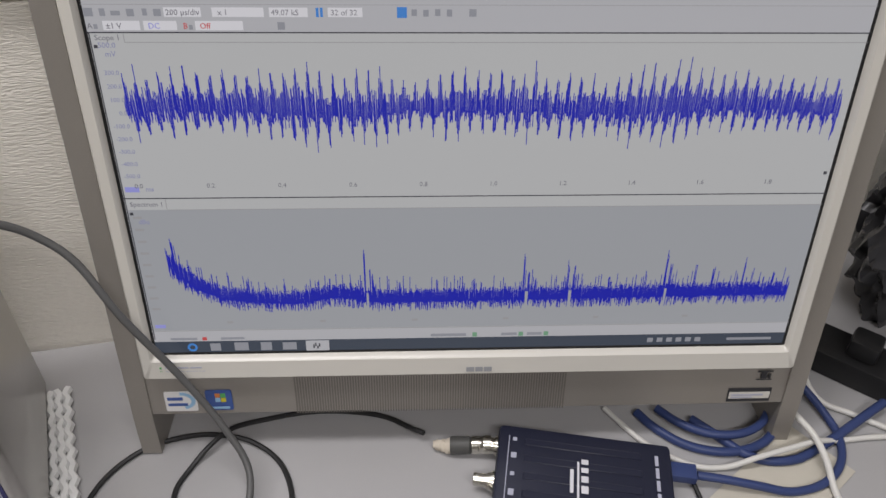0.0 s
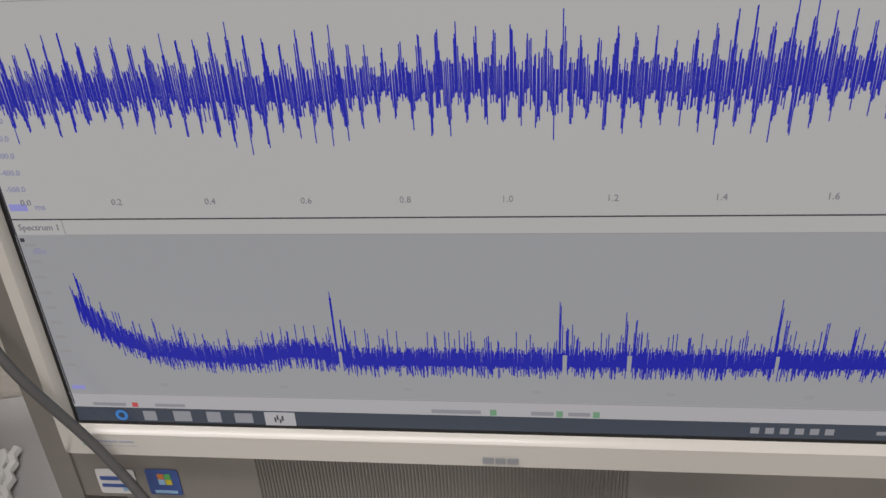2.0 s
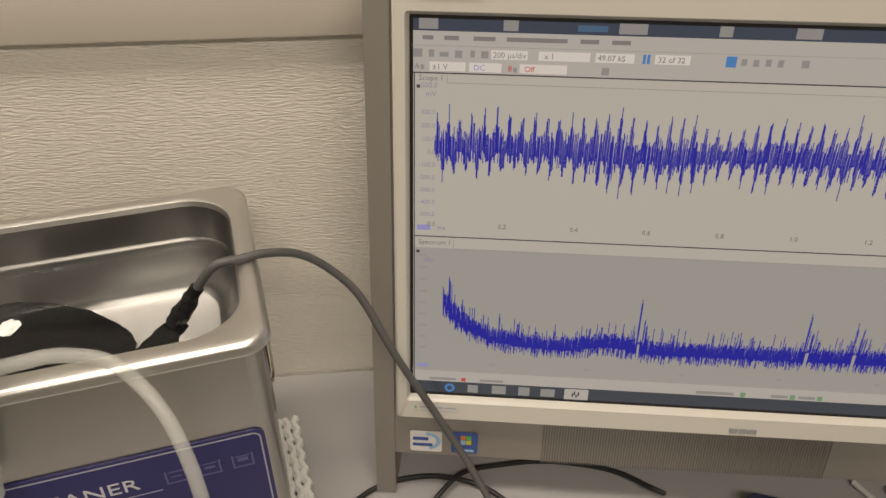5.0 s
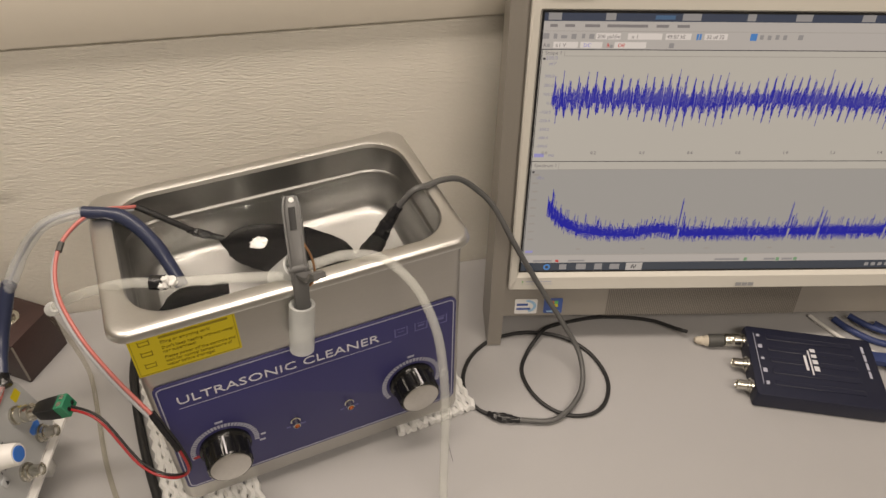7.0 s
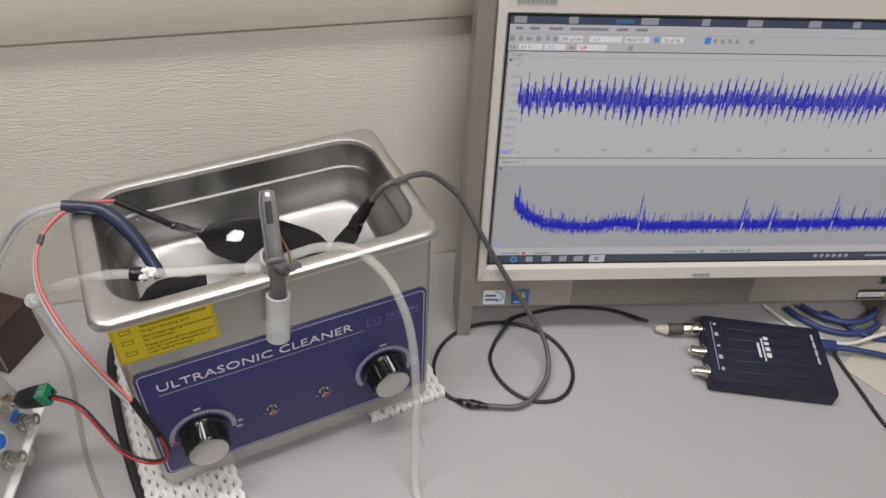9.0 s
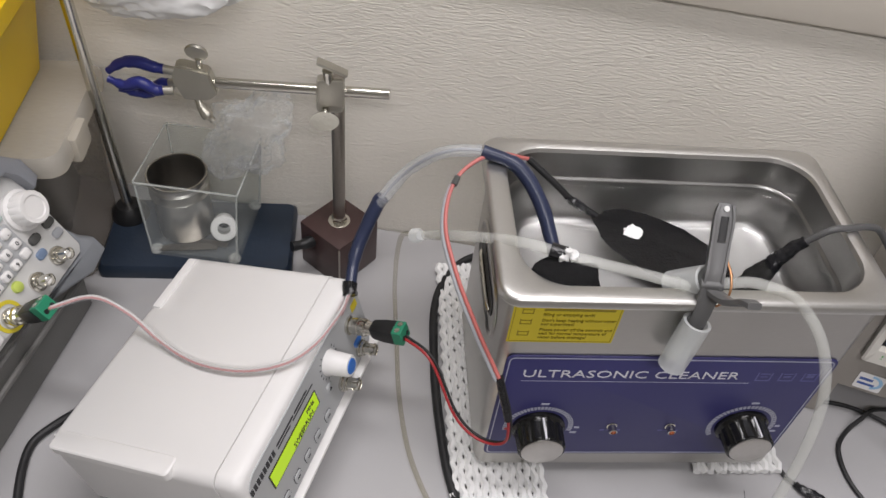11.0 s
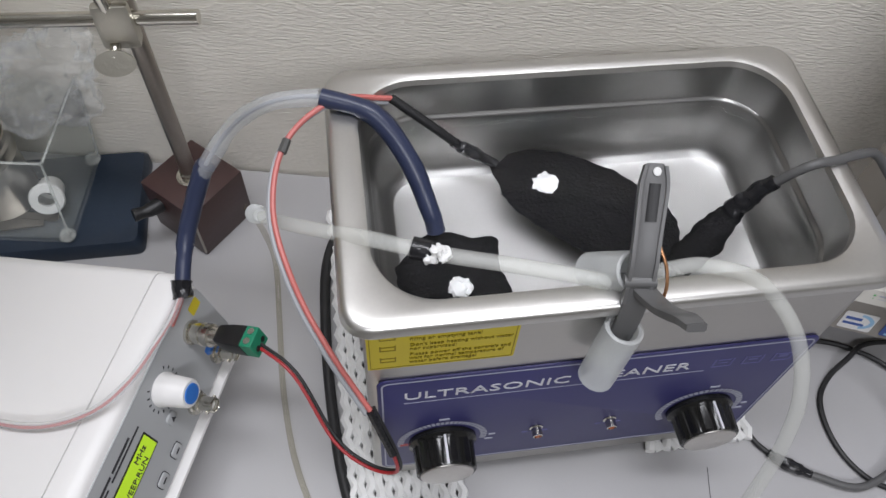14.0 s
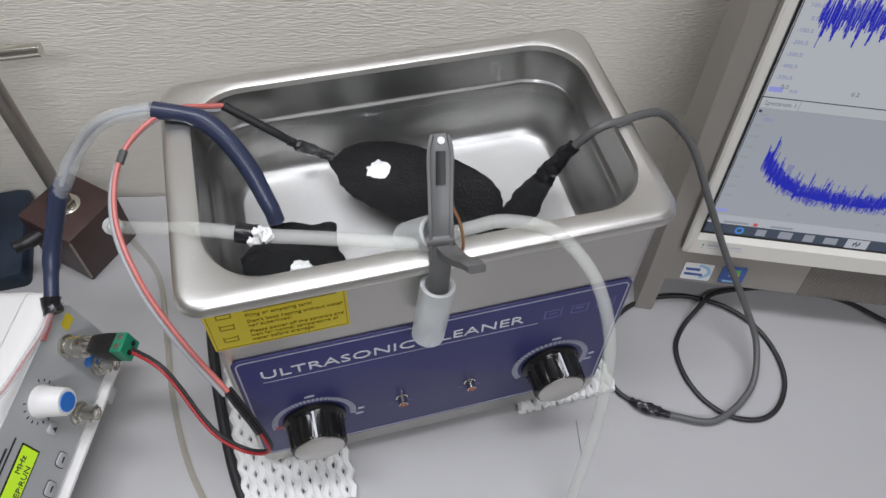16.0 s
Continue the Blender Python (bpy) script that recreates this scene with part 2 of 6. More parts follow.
def lit(name, colour, power=1.0, rough=0.22):
    """A lit patch of the liquid-crystal screen behind its satin front."""
    m = bpy.data.materials.new(name)
    m.use_nodes = True
    b = m.node_tree.nodes["Principled BSDF"]
    b.inputs["Base Color"].default_value = (0.02, 0.02, 0.02, 1)
    b.inputs["Roughness"].default_value = rough
    b.inputs["Emission Color"].default_value, b.inputs["Emission Strength"].default_value = (*colour, 1), power
    return m


SCR_GREY = lit("screen_pale_grey", (0.435, 0.445, 0.440))
SCR_BLUEGREY = lit("screen_blue_grey", (0.315, 0.330, 0.345))
SCR_BAR = lit("screen_toolbar", (0.41, 0.415, 0.43))
SCR_FIELD = lit("screen_white_field", (0.62, 0.62, 0.64))
SCR_LINE = lit("screen_line", (0.04, 0.04, 0.05))
SCR_SOFTLINE = lit("screen_soft_line", (0.30, 0.30, 0.30))
SCR_TRACE = lit("screen_blue_trace", (0.001, 0.006, 0.37))
SCR_LABEL = lit("screen_axis_label", (0.25, 0.26, 0.38))
SCR_TEXT = lit("screen_dark_text", (0.19, 0.19, 0.21))
SCR_RED = lit("screen_red", (0.5, 0.06, 0.06))
SCR_BLUE = lit("screen_blue", (0.04, 0.20, 0.55))
SCR_TABGLOW = lit("screen_tab_glow", (0.05, 0.12, 0.24))
SCR_LILAC = lit("screen_lilac", (0.27, 0.28, 0.62))
SCR_TASK = lit("screen_taskbar", (0.032, 0.045, 0.068))
SCR_TITLE = lit("screen_title_bar", (0.035, 0.05, 0.09))
SCR_ICON = lit("screen_icon", (0.25, 0.26, 0.285))
SCR_GREEN = lit("screen_green", (0.14, 0.30, 0.18))
RIG_DARK = lit("small_screen_dark", (0.022, 0.028, 0.05))
RIG_BLUE = lit("small_screen_blue", (0.05, 0.10, 0.30))
RIG_GREEN = lit("small_screen_green", (0.18, 0.45, 0.06))
RIG_PALE = lit("small_screen_pale", (0.35, 0.40, 0.48))


# ---- mesh tools ----
def box(bm, lo, hi, bevel=0.0, seg=2, m=None):
    made = bmesh.ops.create_cube(bm, size=1)["verts"]
    for v in made:
        v.co = Vector([lo[i] + (v.co[i] + 0.5) * (hi[i] - lo[i]) for i in range(3)])
    if bevel:
        edges = list({e for v in made for e in v.link_edges})
        made = bmesh.ops.bevel(bm, geom=edges, offset=bevel, segments=seg, affect="EDGES", profile=0.6)["verts"]
    if m is not None:
        bmesh.ops.transform(bm, matrix=m, verts=list({v for v in made}))
    return bm


def rod(bm, a, b, r, r2=None, n=20):
    a, b = Vector(a), Vector(b)
    d = b - a
    m = Matrix.Translation((a + b) / 2) @ d.to_track_quat("Z", "Y").to_matrix().to_4x4()
    bmesh.ops.create_cone(bm, cap_ends=True, segments=n, radius1=r, radius2=r if r2 is None else r2, depth=d.length, matrix=m)
    return bm


def lathe(bm, profile, n=28, m=Matrix()):
    """Turns (radius, height) pairs about z; ends at radius 0 close the shape."""
    rings = []
    for r, z in profile:
        if r < 1e-6:
            rings.append([bm.verts.new(m @ Vector((0, 0, z)))])
        else:
            rings.append([bm.verts.new(m @ Vector((r * math.cos(2 * math.pi * k / n), r * math.sin(2 * math.pi * k / n), z))) for k in range(n)])
    for p, q in zip(rings, rings[1:]):
        for k in range(n):
            quad = [p[k % len(p)], p[(k + 1) % n % len(p)], q[(k + 1) % n % len(q)], q[k % len(q)]]
            quad = list(dict.fromkeys(quad))
            if len(quad) > 2:
                bm.faces.new(quad)
    return bm


def glide(points, n):
    """A smooth line through the points, n steps a stretch."""
    pts = [Vector(p) for p in points]
    ext = [2 * pts[0] - pts[1]] + pts + [2 * pts[-1] - pts[-2]]
    out = []
    for i in range(len(pts) - 1):
        a, b, c, d = ext[i : i + 4]
        for k in range(n):
            f = k / n
            out.append(0.5 * (2 * b + (c - a) * f + (2 * a - 5 * b + 4 * c - d) * f * f + (3 * b - a - 3 * c + d) * f ** 3))
    return out + [pts[-1]]


def hose(bm, points, r, n=10, step=5, lump=0.0):
    line = glide(points, step) if step else [Vector(p) for p in points]
    side = None
    rings = []
    for i, p in enumerate(line):
        way = (line[min(i + 1, len(line) - 1)] - line[max(i - 1, 0)]).normalized()
        side = way.orthogonal() if side is None else (side - way * side.dot(way))
        side.normalize()
        other = way.cross(side)
        rr = r[min(i * len(r) // len(line), len(r) - 1)] if isinstance(r, (list, tuple)) else r
        ring = []
        for k in range(n):
            a = 2 * math.pi * k / n
            rad = rr * (1 + (lump * noise.noise(p * 180 + Vector((k, 0, 0))) if lump else 0))
            ring.append(bm.verts.new(p + side * rad * math.cos(a) + other * rad * math.sin(a)))
        rings.append(ring)
    for p, q in zip(rings, rings[1:]):
        for k in range(n):
            bm.faces.new((p[k], p[(k + 1) % n], q[(k + 1) % n], q[k]))
    bm.faces.new(rings[0][::-1])
    bm.faces.new(rings[-1])
    return bm


def rounded(x0, x1, y0, y1, r, n=6):
    """The corner points of a rectangle with round corners, anticlockwise."""
    out = []
    for cx, cy, a0 in ((x1 - r, y1 - r, 0), (x0 + r, y1 - r, 90), (x0 + r, y0 + r, 180), (x1 - r, y0 + r, 270)):
        for k in range(n + 1):
            a = radians(a0 + 90 * k / n)
            out.append((cx + r * math.cos(a), cy + r * math.sin(a)))
    return out


def loft(bm, loops, cap_first=False, cap_last=False):
    rings = [[bm.verts.new(p) for p in loop] for loop in loops]
    n = len(rings[0])
    for p, q in zip(rings, rings[1:]):
        for k in range(n):
            bm.faces.new((p[k], p[(k + 1) % n], q[(k + 1) % n], q[k]))
    if cap_first:
        bm.faces.new(rings[0][::-1])
    if cap_last:
        bm.faces.new(rings[-1])
    return bm


def plate(bm, x0, x1, y0, y1, r, z0, z1, n=5, bevel=0.0):
    """A flat piece with round corners, lying in a plane's x and y and rising from z0 to z1."""
    at = lambda d, z: [(x, y, z) for x, y in rounded(x0 + d, x1 - d, y0 + d, y1 - d, max(r - d, 1e-4), n)]  # noqa: E731
    loops = [at(0, z0), at(0, z1)] if not bevel else [at(0, z0), at(0, z1 - bevel), at(bevel * 0.35, z1 - bevel * 0.35), at(bevel, z1)]
    return loft(bm, loops, True, True)


def frame_line(bm, x0, x1, y0, y1, r, width, z0, z1, n=5):
    """A thin printed or raised outline."""
    outer, inner = rounded(x0, x1, y0, y1, r, n), rounded(x0 + width, x1 - width, y0 + width, y1 - width, max(r - width, 1e-4), n)
    return loft(bm, [[(x, y, z) for x, y in some] for some, z in ((outer, z0), (outer, z1), (inner, z1), (inner, z0), (outer, z0))])


def smooth(me, angle=40):
    for f in me.polygons:
        f.use_smooth = True
    me.set_sharp_from_angle(angle=radians(angle))


def part(name, bm, material, parent=None, label="", at=None, shade=True):
    bmesh.ops.recalc_face_normals(bm, faces=bm.faces)
    if at is not None:
        bm.transform(at)
    me = bpy.data.meshes.new(name)
    bm.to_mesh(me)
    bm.free()
    me.materials.append(material)
    if shade:
        smooth(me)
    ob = new(name, me)
    if parent is not None:
        ob.parent = parent
    if label:
        ob["label"] = label
    return ob


def thing(name, m, label, category, group="", kind=""):
    ob = new(name)
    ob.empty_display_size = 0.02
    ob.matrix_world = m
    return tagged(ob, label, category, group, kind)


def letters(name, text, x, y, size, material, parent, at=Matrix(), z=0.0006, align="LEFT", stretch=1.0, thick=0.0002, slim=0.0):
    cu = bpy.data.curves.new(name, "FONT")
    cu.body, cu.size, cu.align_x, cu.extrude, cu.resolution_u, cu.offset = text, size, align, thick, 2, -slim
    tmp = bpy.data.objects.new(name, cu)
    scene.collection.objects.link(tmp)
    me = bpy.data.meshes.new_from_object(tmp.evaluated_get(bpy.context.evaluated_depsgraph_get()))
    bpy.data.objects.remove(tmp)
    me.transform(at @ Matrix.Translation((x, y, z)) @ Matrix.Diagonal((stretch, 1, 1, 1)))
    me.materials.clear()
    me.materials.append(material)
    ob = new(name, me)
    if parent is not None:
        ob.parent = parent
    return ob


B = bmesh.new

# ---- the room ----
WALL_TURN = -12.2
WALL = pose(0, 0.2585, 0, 0, 0, WALL_TURN)          # x along the wall, -y into the room
wall = tagged(part("wall_north", box(B(), (-2.0, 0, -0.72), (2.0, 0.1, 1.7)), WALLPAPER, at=WALL), "beige woven wallpaper on the wall behind the bench", "wall", kind="structure")
for name, lo, hi in (("wall_south", (-2.0, -3.1, -0.72), (2.0, -3.0, 1.7)), ("wall_west", (-2.1, -3.0, -0.72), (-2.0, 0.1, 1.7)), ("wall_east", (2.0, -3.0, -0.72), (2.1, 0.1, 1.7))):
    tagged(part(name, box(B(), lo, hi), PAINT, at=WALL), "plain off-white painted room wall", "wall", kind="structure")
tagged(part("floor", box(B(), (-2.0, -3.0, -0.77), (2.0, 0.0, -0.72)), FLOOR, at=WALL), "plain grey vinyl floor", "floor", kind="structure")
tagged(part("ceiling", box(B(), (-2.0, -3.0, 1.7), (2.0, 0.1, 1.76)), CEILING_PAINT, at=WALL), "plain white painted ceiling", "ceiling", kind="structure")
trim = tagged(part("trim", box(B(), (-2.0, -0.006, 0.304), (2.0, -0.0005, 0.372), 0.002), RACEWAY, at=WALL), "smooth beige cable trunking along the wall", "trunking", kind="structure")
# Unseen panel, added so that steel, water and trim pick up its beige.
tagged(part("bounce_panel", box(B(), (-2.0, -0.004, 0.376), (2.0, -0.0005, 1.69)), BOUNCE_PANEL, at=WALL), "plain beige panel above the trunking, added unseen for reflections", "wall panel", kind="structure")
desk = thing("desk", WALL @ pose(0, -0.22, -0.72), "light grey laminate workbench against the wall", "desk")
DESK = Matrix.Translation((0, 0.22, 0.72))
part("desktop", box(B(), (-1.25, -0.44, -0.028), (1.6, -0.002, 0), 0.003), LAMINATE, desk, at=DESK)
part("edge_band", box(B(), (-1.25, -0.4425, -0.026), (1.6, -0.4405, -0.002)), EDGE, desk, at=DESK)
for x, y in ((-1.2, -0.4), (1.54, -0.4), (-1.2, -0.06), (1.54, -0.06)):
    part("leg", box(B(), (x, y, -0.72), (x + 0.04, y + 0.04, -0.028), 0.004), DARK_GREY, desk, at=DESK)
part("scratch", hose(B(), [(0.2276, -0.0231, 0.0003), (0.2245, -0.036, 0.0003), (0.2214, -0.0507, 0.0003)], 0.00022, 5, 3), DARK_INK, desk, "thin dark scratch on the desktop", at=desk.matrix_world.inverted())

# ---- all-in-one computer ----
SCR = Matrix.Translation((0.3414, 0.0616, 0.0945)) @ Euler((radians(-10.46), 0, radians(-22.06))).to_matrix().to_4x4() @ Matrix.Rotation(radians(90), 4, "X")
monitor = thing("desktop_computer", pose(0.545, -0.02, 0, 0, 0, -22.06), "silver all-in-one computer with a white-framed lit screen", "computer")
TO = monitor.matrix_world.inverted() @ SCR            # x right, y up the screen, z out of it
SW, SH = 0.442, 0.2485
bm = B()
outer = lambda d, z: [(x, y, z) for x, y in rounded(-0.0265 + d, SW + 0.0265 - d, -0.0575 + d, SH + 0.026 - d, 0.006, 4)]  # noqa: E731
loft(bm, [outer(0.02, -0.06), outer(0.004, -0.045), outer(0, -0.03), outer(0, -0.004), outer(0.002, -0.0015)], True, True)
part("case", bm, SILVER_PLASTIC, monitor, at=TO)
bm = B()
frame_line(bm, -0.0105, SW + 0.0105, -0.0192, SH + 0.0245, 0.003, 0.0001, -0.002, 0.004)
ring = lambda x0, x1, y0, y1, z, r: [(x, y, z) for x, y in rounded(x0, x1, y0, y1, r, 3)]  # noqa: E731
loft(bm, [ring(-0.0105, SW + 0.0105, -0.0192, SH + 0.0245, -0.003, 0.003), ring(-0.0105, SW + 0.0105, -0.0192, SH + 0.0245, 0.004, 0.003), ring(-0.009, SW + 0.009, -0.0177, SH + 0.023, 0.0055, 0.003),
          ring(-0.0035, SW + 0.0035, -0.0045, SH + 0.0035, 0.0048, 0.002), ring(-0.0012, SW + 0.0012, -0.0012, SH + 0.0012, 0.0006, 0.001), ring(-0.0012, SW + 0.0012, -0.0012, SH + 0.0012, -0.004, 0.001)])
part("bezel", bm, CREAM_PLASTIC, monitor, "glossy cream-white screen frame", at=TO)
bm = B()
frame_line(bm, -0.0014, SW + 0.0014, -0.0014, SH + 0.0014, 0.0006, 0.0022, -0.003, 0.0004)
part("screen_edge", bm, BLACK, monitor, "black border round the picture", at=TO)
# side pillars that carry the case
for x0, x1 in ((-0.0265, -0.0125), (SW + 0.0125, SW + 0.0265)):
    bm = B()
    loft(bm, [[(x0, -0.094, -0.055), (x1, -0.094, -0.055), (x1, -0.094, -0.002), (x0, -0.094, -0.002)],
              [(x0, -0.0575, -0.055), (x1, -0.0575, -0.055), (x1, -0.0575, 0.0), (x0, -0.0575, 0.0)],
              [(x0 - 0.0005, SH + 0.02, -0.03), (x1, SH + 0.02, -0.03), (x1, SH + 0.02, 0.0005), (x0 - 0.0005, SH + 0.02, 0.0005)]], True, True)
    part("pillar", bm, SILVER_PLASTIC, monitor, at=TO)
part("rear_foot", box(B(), (0.02, -0.0906, -0.16), (SW - 0.02, -0.084, -0.05), 0.002), SILVER_PLASTIC, monitor, at=TO)
bm = B()
for k in range(104):
    x = 0.092 + k * 0.0019
    box(bm, (x, -0.0565, -0.0016), (x + 0.0009, -0.0215, -0.0009))
part("speaker_grille", bm, GRILLE_DARK, monitor, "fine vertical speaker slots", at=TO, shade=False)


def flat(name, x0, x1, y0, y1, material, parent, at, z=0.0004, r=0.0, label="", thick=0.0003):
    bm = plate(B(), x0, x1, y0, y1, r, z - thick, z, 3) if r else box(B(), (x0, y0, z - thick), (x1, y1, z))
    return part(name, bm, material, parent, label, at=at, shade=False)


def bars(name, rows, material, parent, at, z=0.0006, label=""):
    """Unreadable small print as plain bars: rows of x0, x1, y0, y1."""
    bm = B()
    for x0, x1, y0, y1 in rows:
        box(bm, (x0, y0, z - 0.0003), (x1, y1, z))
    return part(name, bm, material, parent, label, at=at, shade=False)


def pieces(name, rows, material, parent, at, z=0.0006, label=""):
    for row in rows:
        bars(name, [row], material, parent, at, z, label)


# stickers and marks on the case
stick = flat("sticker", -0.0015, 0.0212, -0.0525, -0.0345, WHITE_PLASTIC, monitor, TO, -0.0008, 0.0015, "white and blue maker's sticker")
bm = B()
for a in range(20):
    t0, t1 = radians(90 - a * 8.2), radians(90 - (a + 1) * 8.2)
    q = [(0.0098 + rx * math.cos(t), -0.043 + ry * math.sin(t), -0.0005) for t, rx, ry in ((t0, 0.0105, 0.0078), (t1, 0.0105, 0.0078), (t1, 0.0075, 0.0052), (t0, 0.0075, 0.0052))]
    bm.faces.new([bm.verts.new(p) for p in q])
part("swirl", bm, SKY_STICKER, stick, at=TO, shade=False)
bars("print", [(0.0005, 0.0115, -0.0424, -0.0398), (0.0005, 0.0145, -0.0475, -0.0452)], BLUE_STICKER, stick, TO, -0.0004)
stick = flat("sticker", 0.0278, 0.0466, -0.0522, -0.0338, BLUE_STICKER, monitor, TO, -0.0008, 0.0015, "dark blue maker's sticker with a coloured flag")
for x, y, c in ((0.0345, -0.0405, ORANGE), (0.0385, -0.0405, GREEN_INK), (0.0345, -0.0445, SKY_STICKER), (0.0385, -0.0445, YELLOW_RING)):
    flat("flag_square", x, x + 0.0036, y, y + 0.0036, c, stick, TO, -0.0005)
bars("print", [(0.031, 0.044, -0.0508, -0.0490)], SKY_STICKER, stick, TO, -0.0005)
stick = flat("sticker", 0.4115, 0.4442, -0.0535, -0.041, DARK_INK, monitor, TO, -0.0008, 0.0005, "black and silver property label")
flat("label_field", 0.4125, 0.4432, -0.0505, -0.0445, CREAM_PLASTIC, stick, TO, -0.0005)
bars("print", [(0.414, 0.438, -0.0478, -0.0462), (0.414, 0.43, -0.0498, -0.0486)], GREY_INK, stick, TO, -0.0003)
bars("service_mark", [(0.430, 0.4415, -0.0262, -0.0248), (0.433, 0.4375, -0.0318, -0.0262), (0.4385, 0.4405, -0.0318, -0.0275), (0.430, 0.4415, -0.0332, -0.0322)], DARK_INK, monitor, TO, -0.0004, "small dark recycling mark")
bars("maker_mark", [(0.2150, 0.2206, -0.0156, -0.0118), (0.2214, 0.2266, -0.0156, -0.0118), (0.2274, 0.2330, -0.0156, -0.0118)], GREY_PLASTIC, monitor, TO, 0.0061, "plain grey maker's mark")
bars("series_mark", [(0.0042 + k * 0.0037, 0.0070 + k * 0.0037, 0.2600, 0.2640) for k in range(9)], GREY_PLASTIC, monitor, TO, 0.0061, "plain grey series mark")
bars("indicator_print", [(0.006, 0.022, -0.0095, -0.0083), (0.023, 0.031, -0.0095, -0.0083), (0.006, 0.019, -0.0128, -0.0116), (0.020, 0.033, -0.0128, -0.0116)], GREY_INK, monitor, TO, 0.0052)
pieces("status_lamp", [(0.0022, 0.0036, -0.0098, -0.0082), (0.0022, 0.0036, -0.0131, -0.0115)], GREEN_INK, monitor, TO, 0.0052, "two small green status lamps")

# the lit picture
screen = flat("screen", 0, SW, 0, SH, SCR_GREY, monitor, TO, 0.0, label="lit screen with two blue signal graphs")
Z = 0.0003
flat("title_bar", 0, SW, 0.2412, SH, SCR_TITLE, screen, TO, Z, thick=0.0002)
flat("toolbar", 0, SW, 0.2186, 0.2410, SCR_BAR, screen, TO, Z, thick=0.0002)
flat("spectrum_field", 0, SW, 0.0192, 0.1100, SCR_BLUEGREY, screen, TO, Z, thick=0.0002)
flat("status_bar", 0, SW, 0.0100, 0.0186, SCR_BAR, screen, TO, Z, thick=0.0002)
flat("taskbar", 0, SW, 0, 0.0098, SCR_TASK, screen, TO, Z, thick=0.0002)
pieces("rule", [(0, SW, 0.2180, 0.2187), (0, SW, 0.1176, 0.1182), (0.0012, 0.0018, 0.012, 0.218)], SCR_LINE, screen, TO, Z + 0.0002)
pieces("fine_rule", [(0.02, SW, 0.2128, 0.2132), (0.0198, 0.0202, 0.2130, 0.2176), (0.026, SW, 0.1098, 0.1102), (0.0258, 0.0262, 0.1100, 0.1174), (0, SW, 0.0186, 0.0190), (0, SW, 0.2332, 0.2335)], SCR_SOFTLINE, screen, TO, Z + 0.0002)
rnd = random.Random(7)
pieces("window_reflection", [(x, x + rnd.uniform(0.006, 0.02), 0.2422, 0.2478) for x in (0.004, 0.05, 0.112, 0.165, 0.205, 0.26, 0.30, 0.36, 0.40)], SCR_ICON, screen, TO, Z + 0.0002)
flat("tab_glow", 0.090, 0.106, 0.2430, 0.2462, SCR_TABGLOW, screen, TO, Z + 0.0003)
pieces("menu_print", [(0.006, 0.012, 0.2365, 0.2388), (0.018, 0.026, 0.2365, 0.2388), (0.034, 0.046, 0.2365, 0.2388), (0.052, 0.085, 0.2365, 0.2388), (0.092, 0.102, 0.2365, 0.2388), (0.109, 0.119, 0.2365, 0.2388)], SCR_TEXT, screen, TO, Z + 0.0002)
pieces("entry_field", [(0.044, 0.064, 0.2268, 0.2318), (0.070, 0.098, 0.2268, 0.2318), (0.101, 0.122, 0.2268, 0.2318), (0.133, 0.152, 0.2268, 0.2318), (0.010, 0.030, 0.2196, 0.2246), (0.032, 0.050, 0.2196, 0.2246), (0.060, 0.086, 0.2196, 0.2246)], SCR_FIELD, screen, TO, Z + 0.0002)
pieces("tool_icon", [(0.001, 0.006, 0.2270, 0.2315), (0.0095, 0.0125, 0.2272, 0.2312), (0.0155, 0.0205, 0.2275, 0.2300), (0.024, 0.028, 0.2270, 0.2310), (0.0325, 0.0350, 0.2275, 0.2312), (0.0385, 0.0425, 0.2272, 0.2310), (0.179, 0.182, 0.2275, 0.2310), (0.1855, 0.1885, 0.2272, 0.2308), (0.192, 0.195, 0.2275, 0.2312), (0.1985, 0.2015, 0.2272, 0.2310), (0.211, 0.215, 0.2272, 0.2312),
                    (0.005, 0.007, 0.2203, 0.2228), (0.0565, 0.0585, 0.2200, 0.2225), (0.105, 0.109, 0.2200, 0.2240)], SCR_ICON, screen, TO, Z + 0.0003)
pieces("run_icon", [(0.1265, 0.1280, 0.2268, 0.2318), (0.1288, 0.1303, 0.2268, 0.2318), (0.171, 0.1765, 0.2264, 0.2322)], SCR_BLUE, screen, TO, Z + 0.0003)
for text, x, y, c in (("200 µs/div", 0.045, 0.2278, SCR_TEXT), ("x 1", 0.073, 0.2278, SCR_TEXT), ("49.07 kS", 0.102, 0.2278, SCR_TEXT), ("32 of 32", 0.1345, 0.2278, SCR_TEXT), ("A", 0.0015, 0.2205, SCR_TEXT), ("±1 V", 0.0115, 0.2205, SCR_TEXT), ("DC", 0.0345, 0.2205, SCR_LILAC), ("B", 0.0535, 0.2205, SCR_RED), ("Off", 0.0625, 0.2205, SCR_RED),
                      ("Scope 1", 0.004, 0.2142, SCR_TEXT), ("Spectrum 1", 0.004, 0.1126, SCR_TEXT), ("mV", 0.008, 0.2052, SCR_LABEL), ("500.0", 0.005, 0.2100, SCR_LABEL), ("ms", 0.0155, 0.1228, SCR_LABEL), ("dBu", 0.007, 0.1005, SCR_LABEL)):
    letters("screen_lettering", text, x, y, 0.0044, c, screen, TO, Z + 0.0004)
for k in range(9):
    letters("axis_number", f"{300 - k * 100:.1f}", 0.0138, 0.1948 - k * 0.0079, 0.0038, SCR_LABEL, screen, TO, Z + 0.0004, "RIGHT")
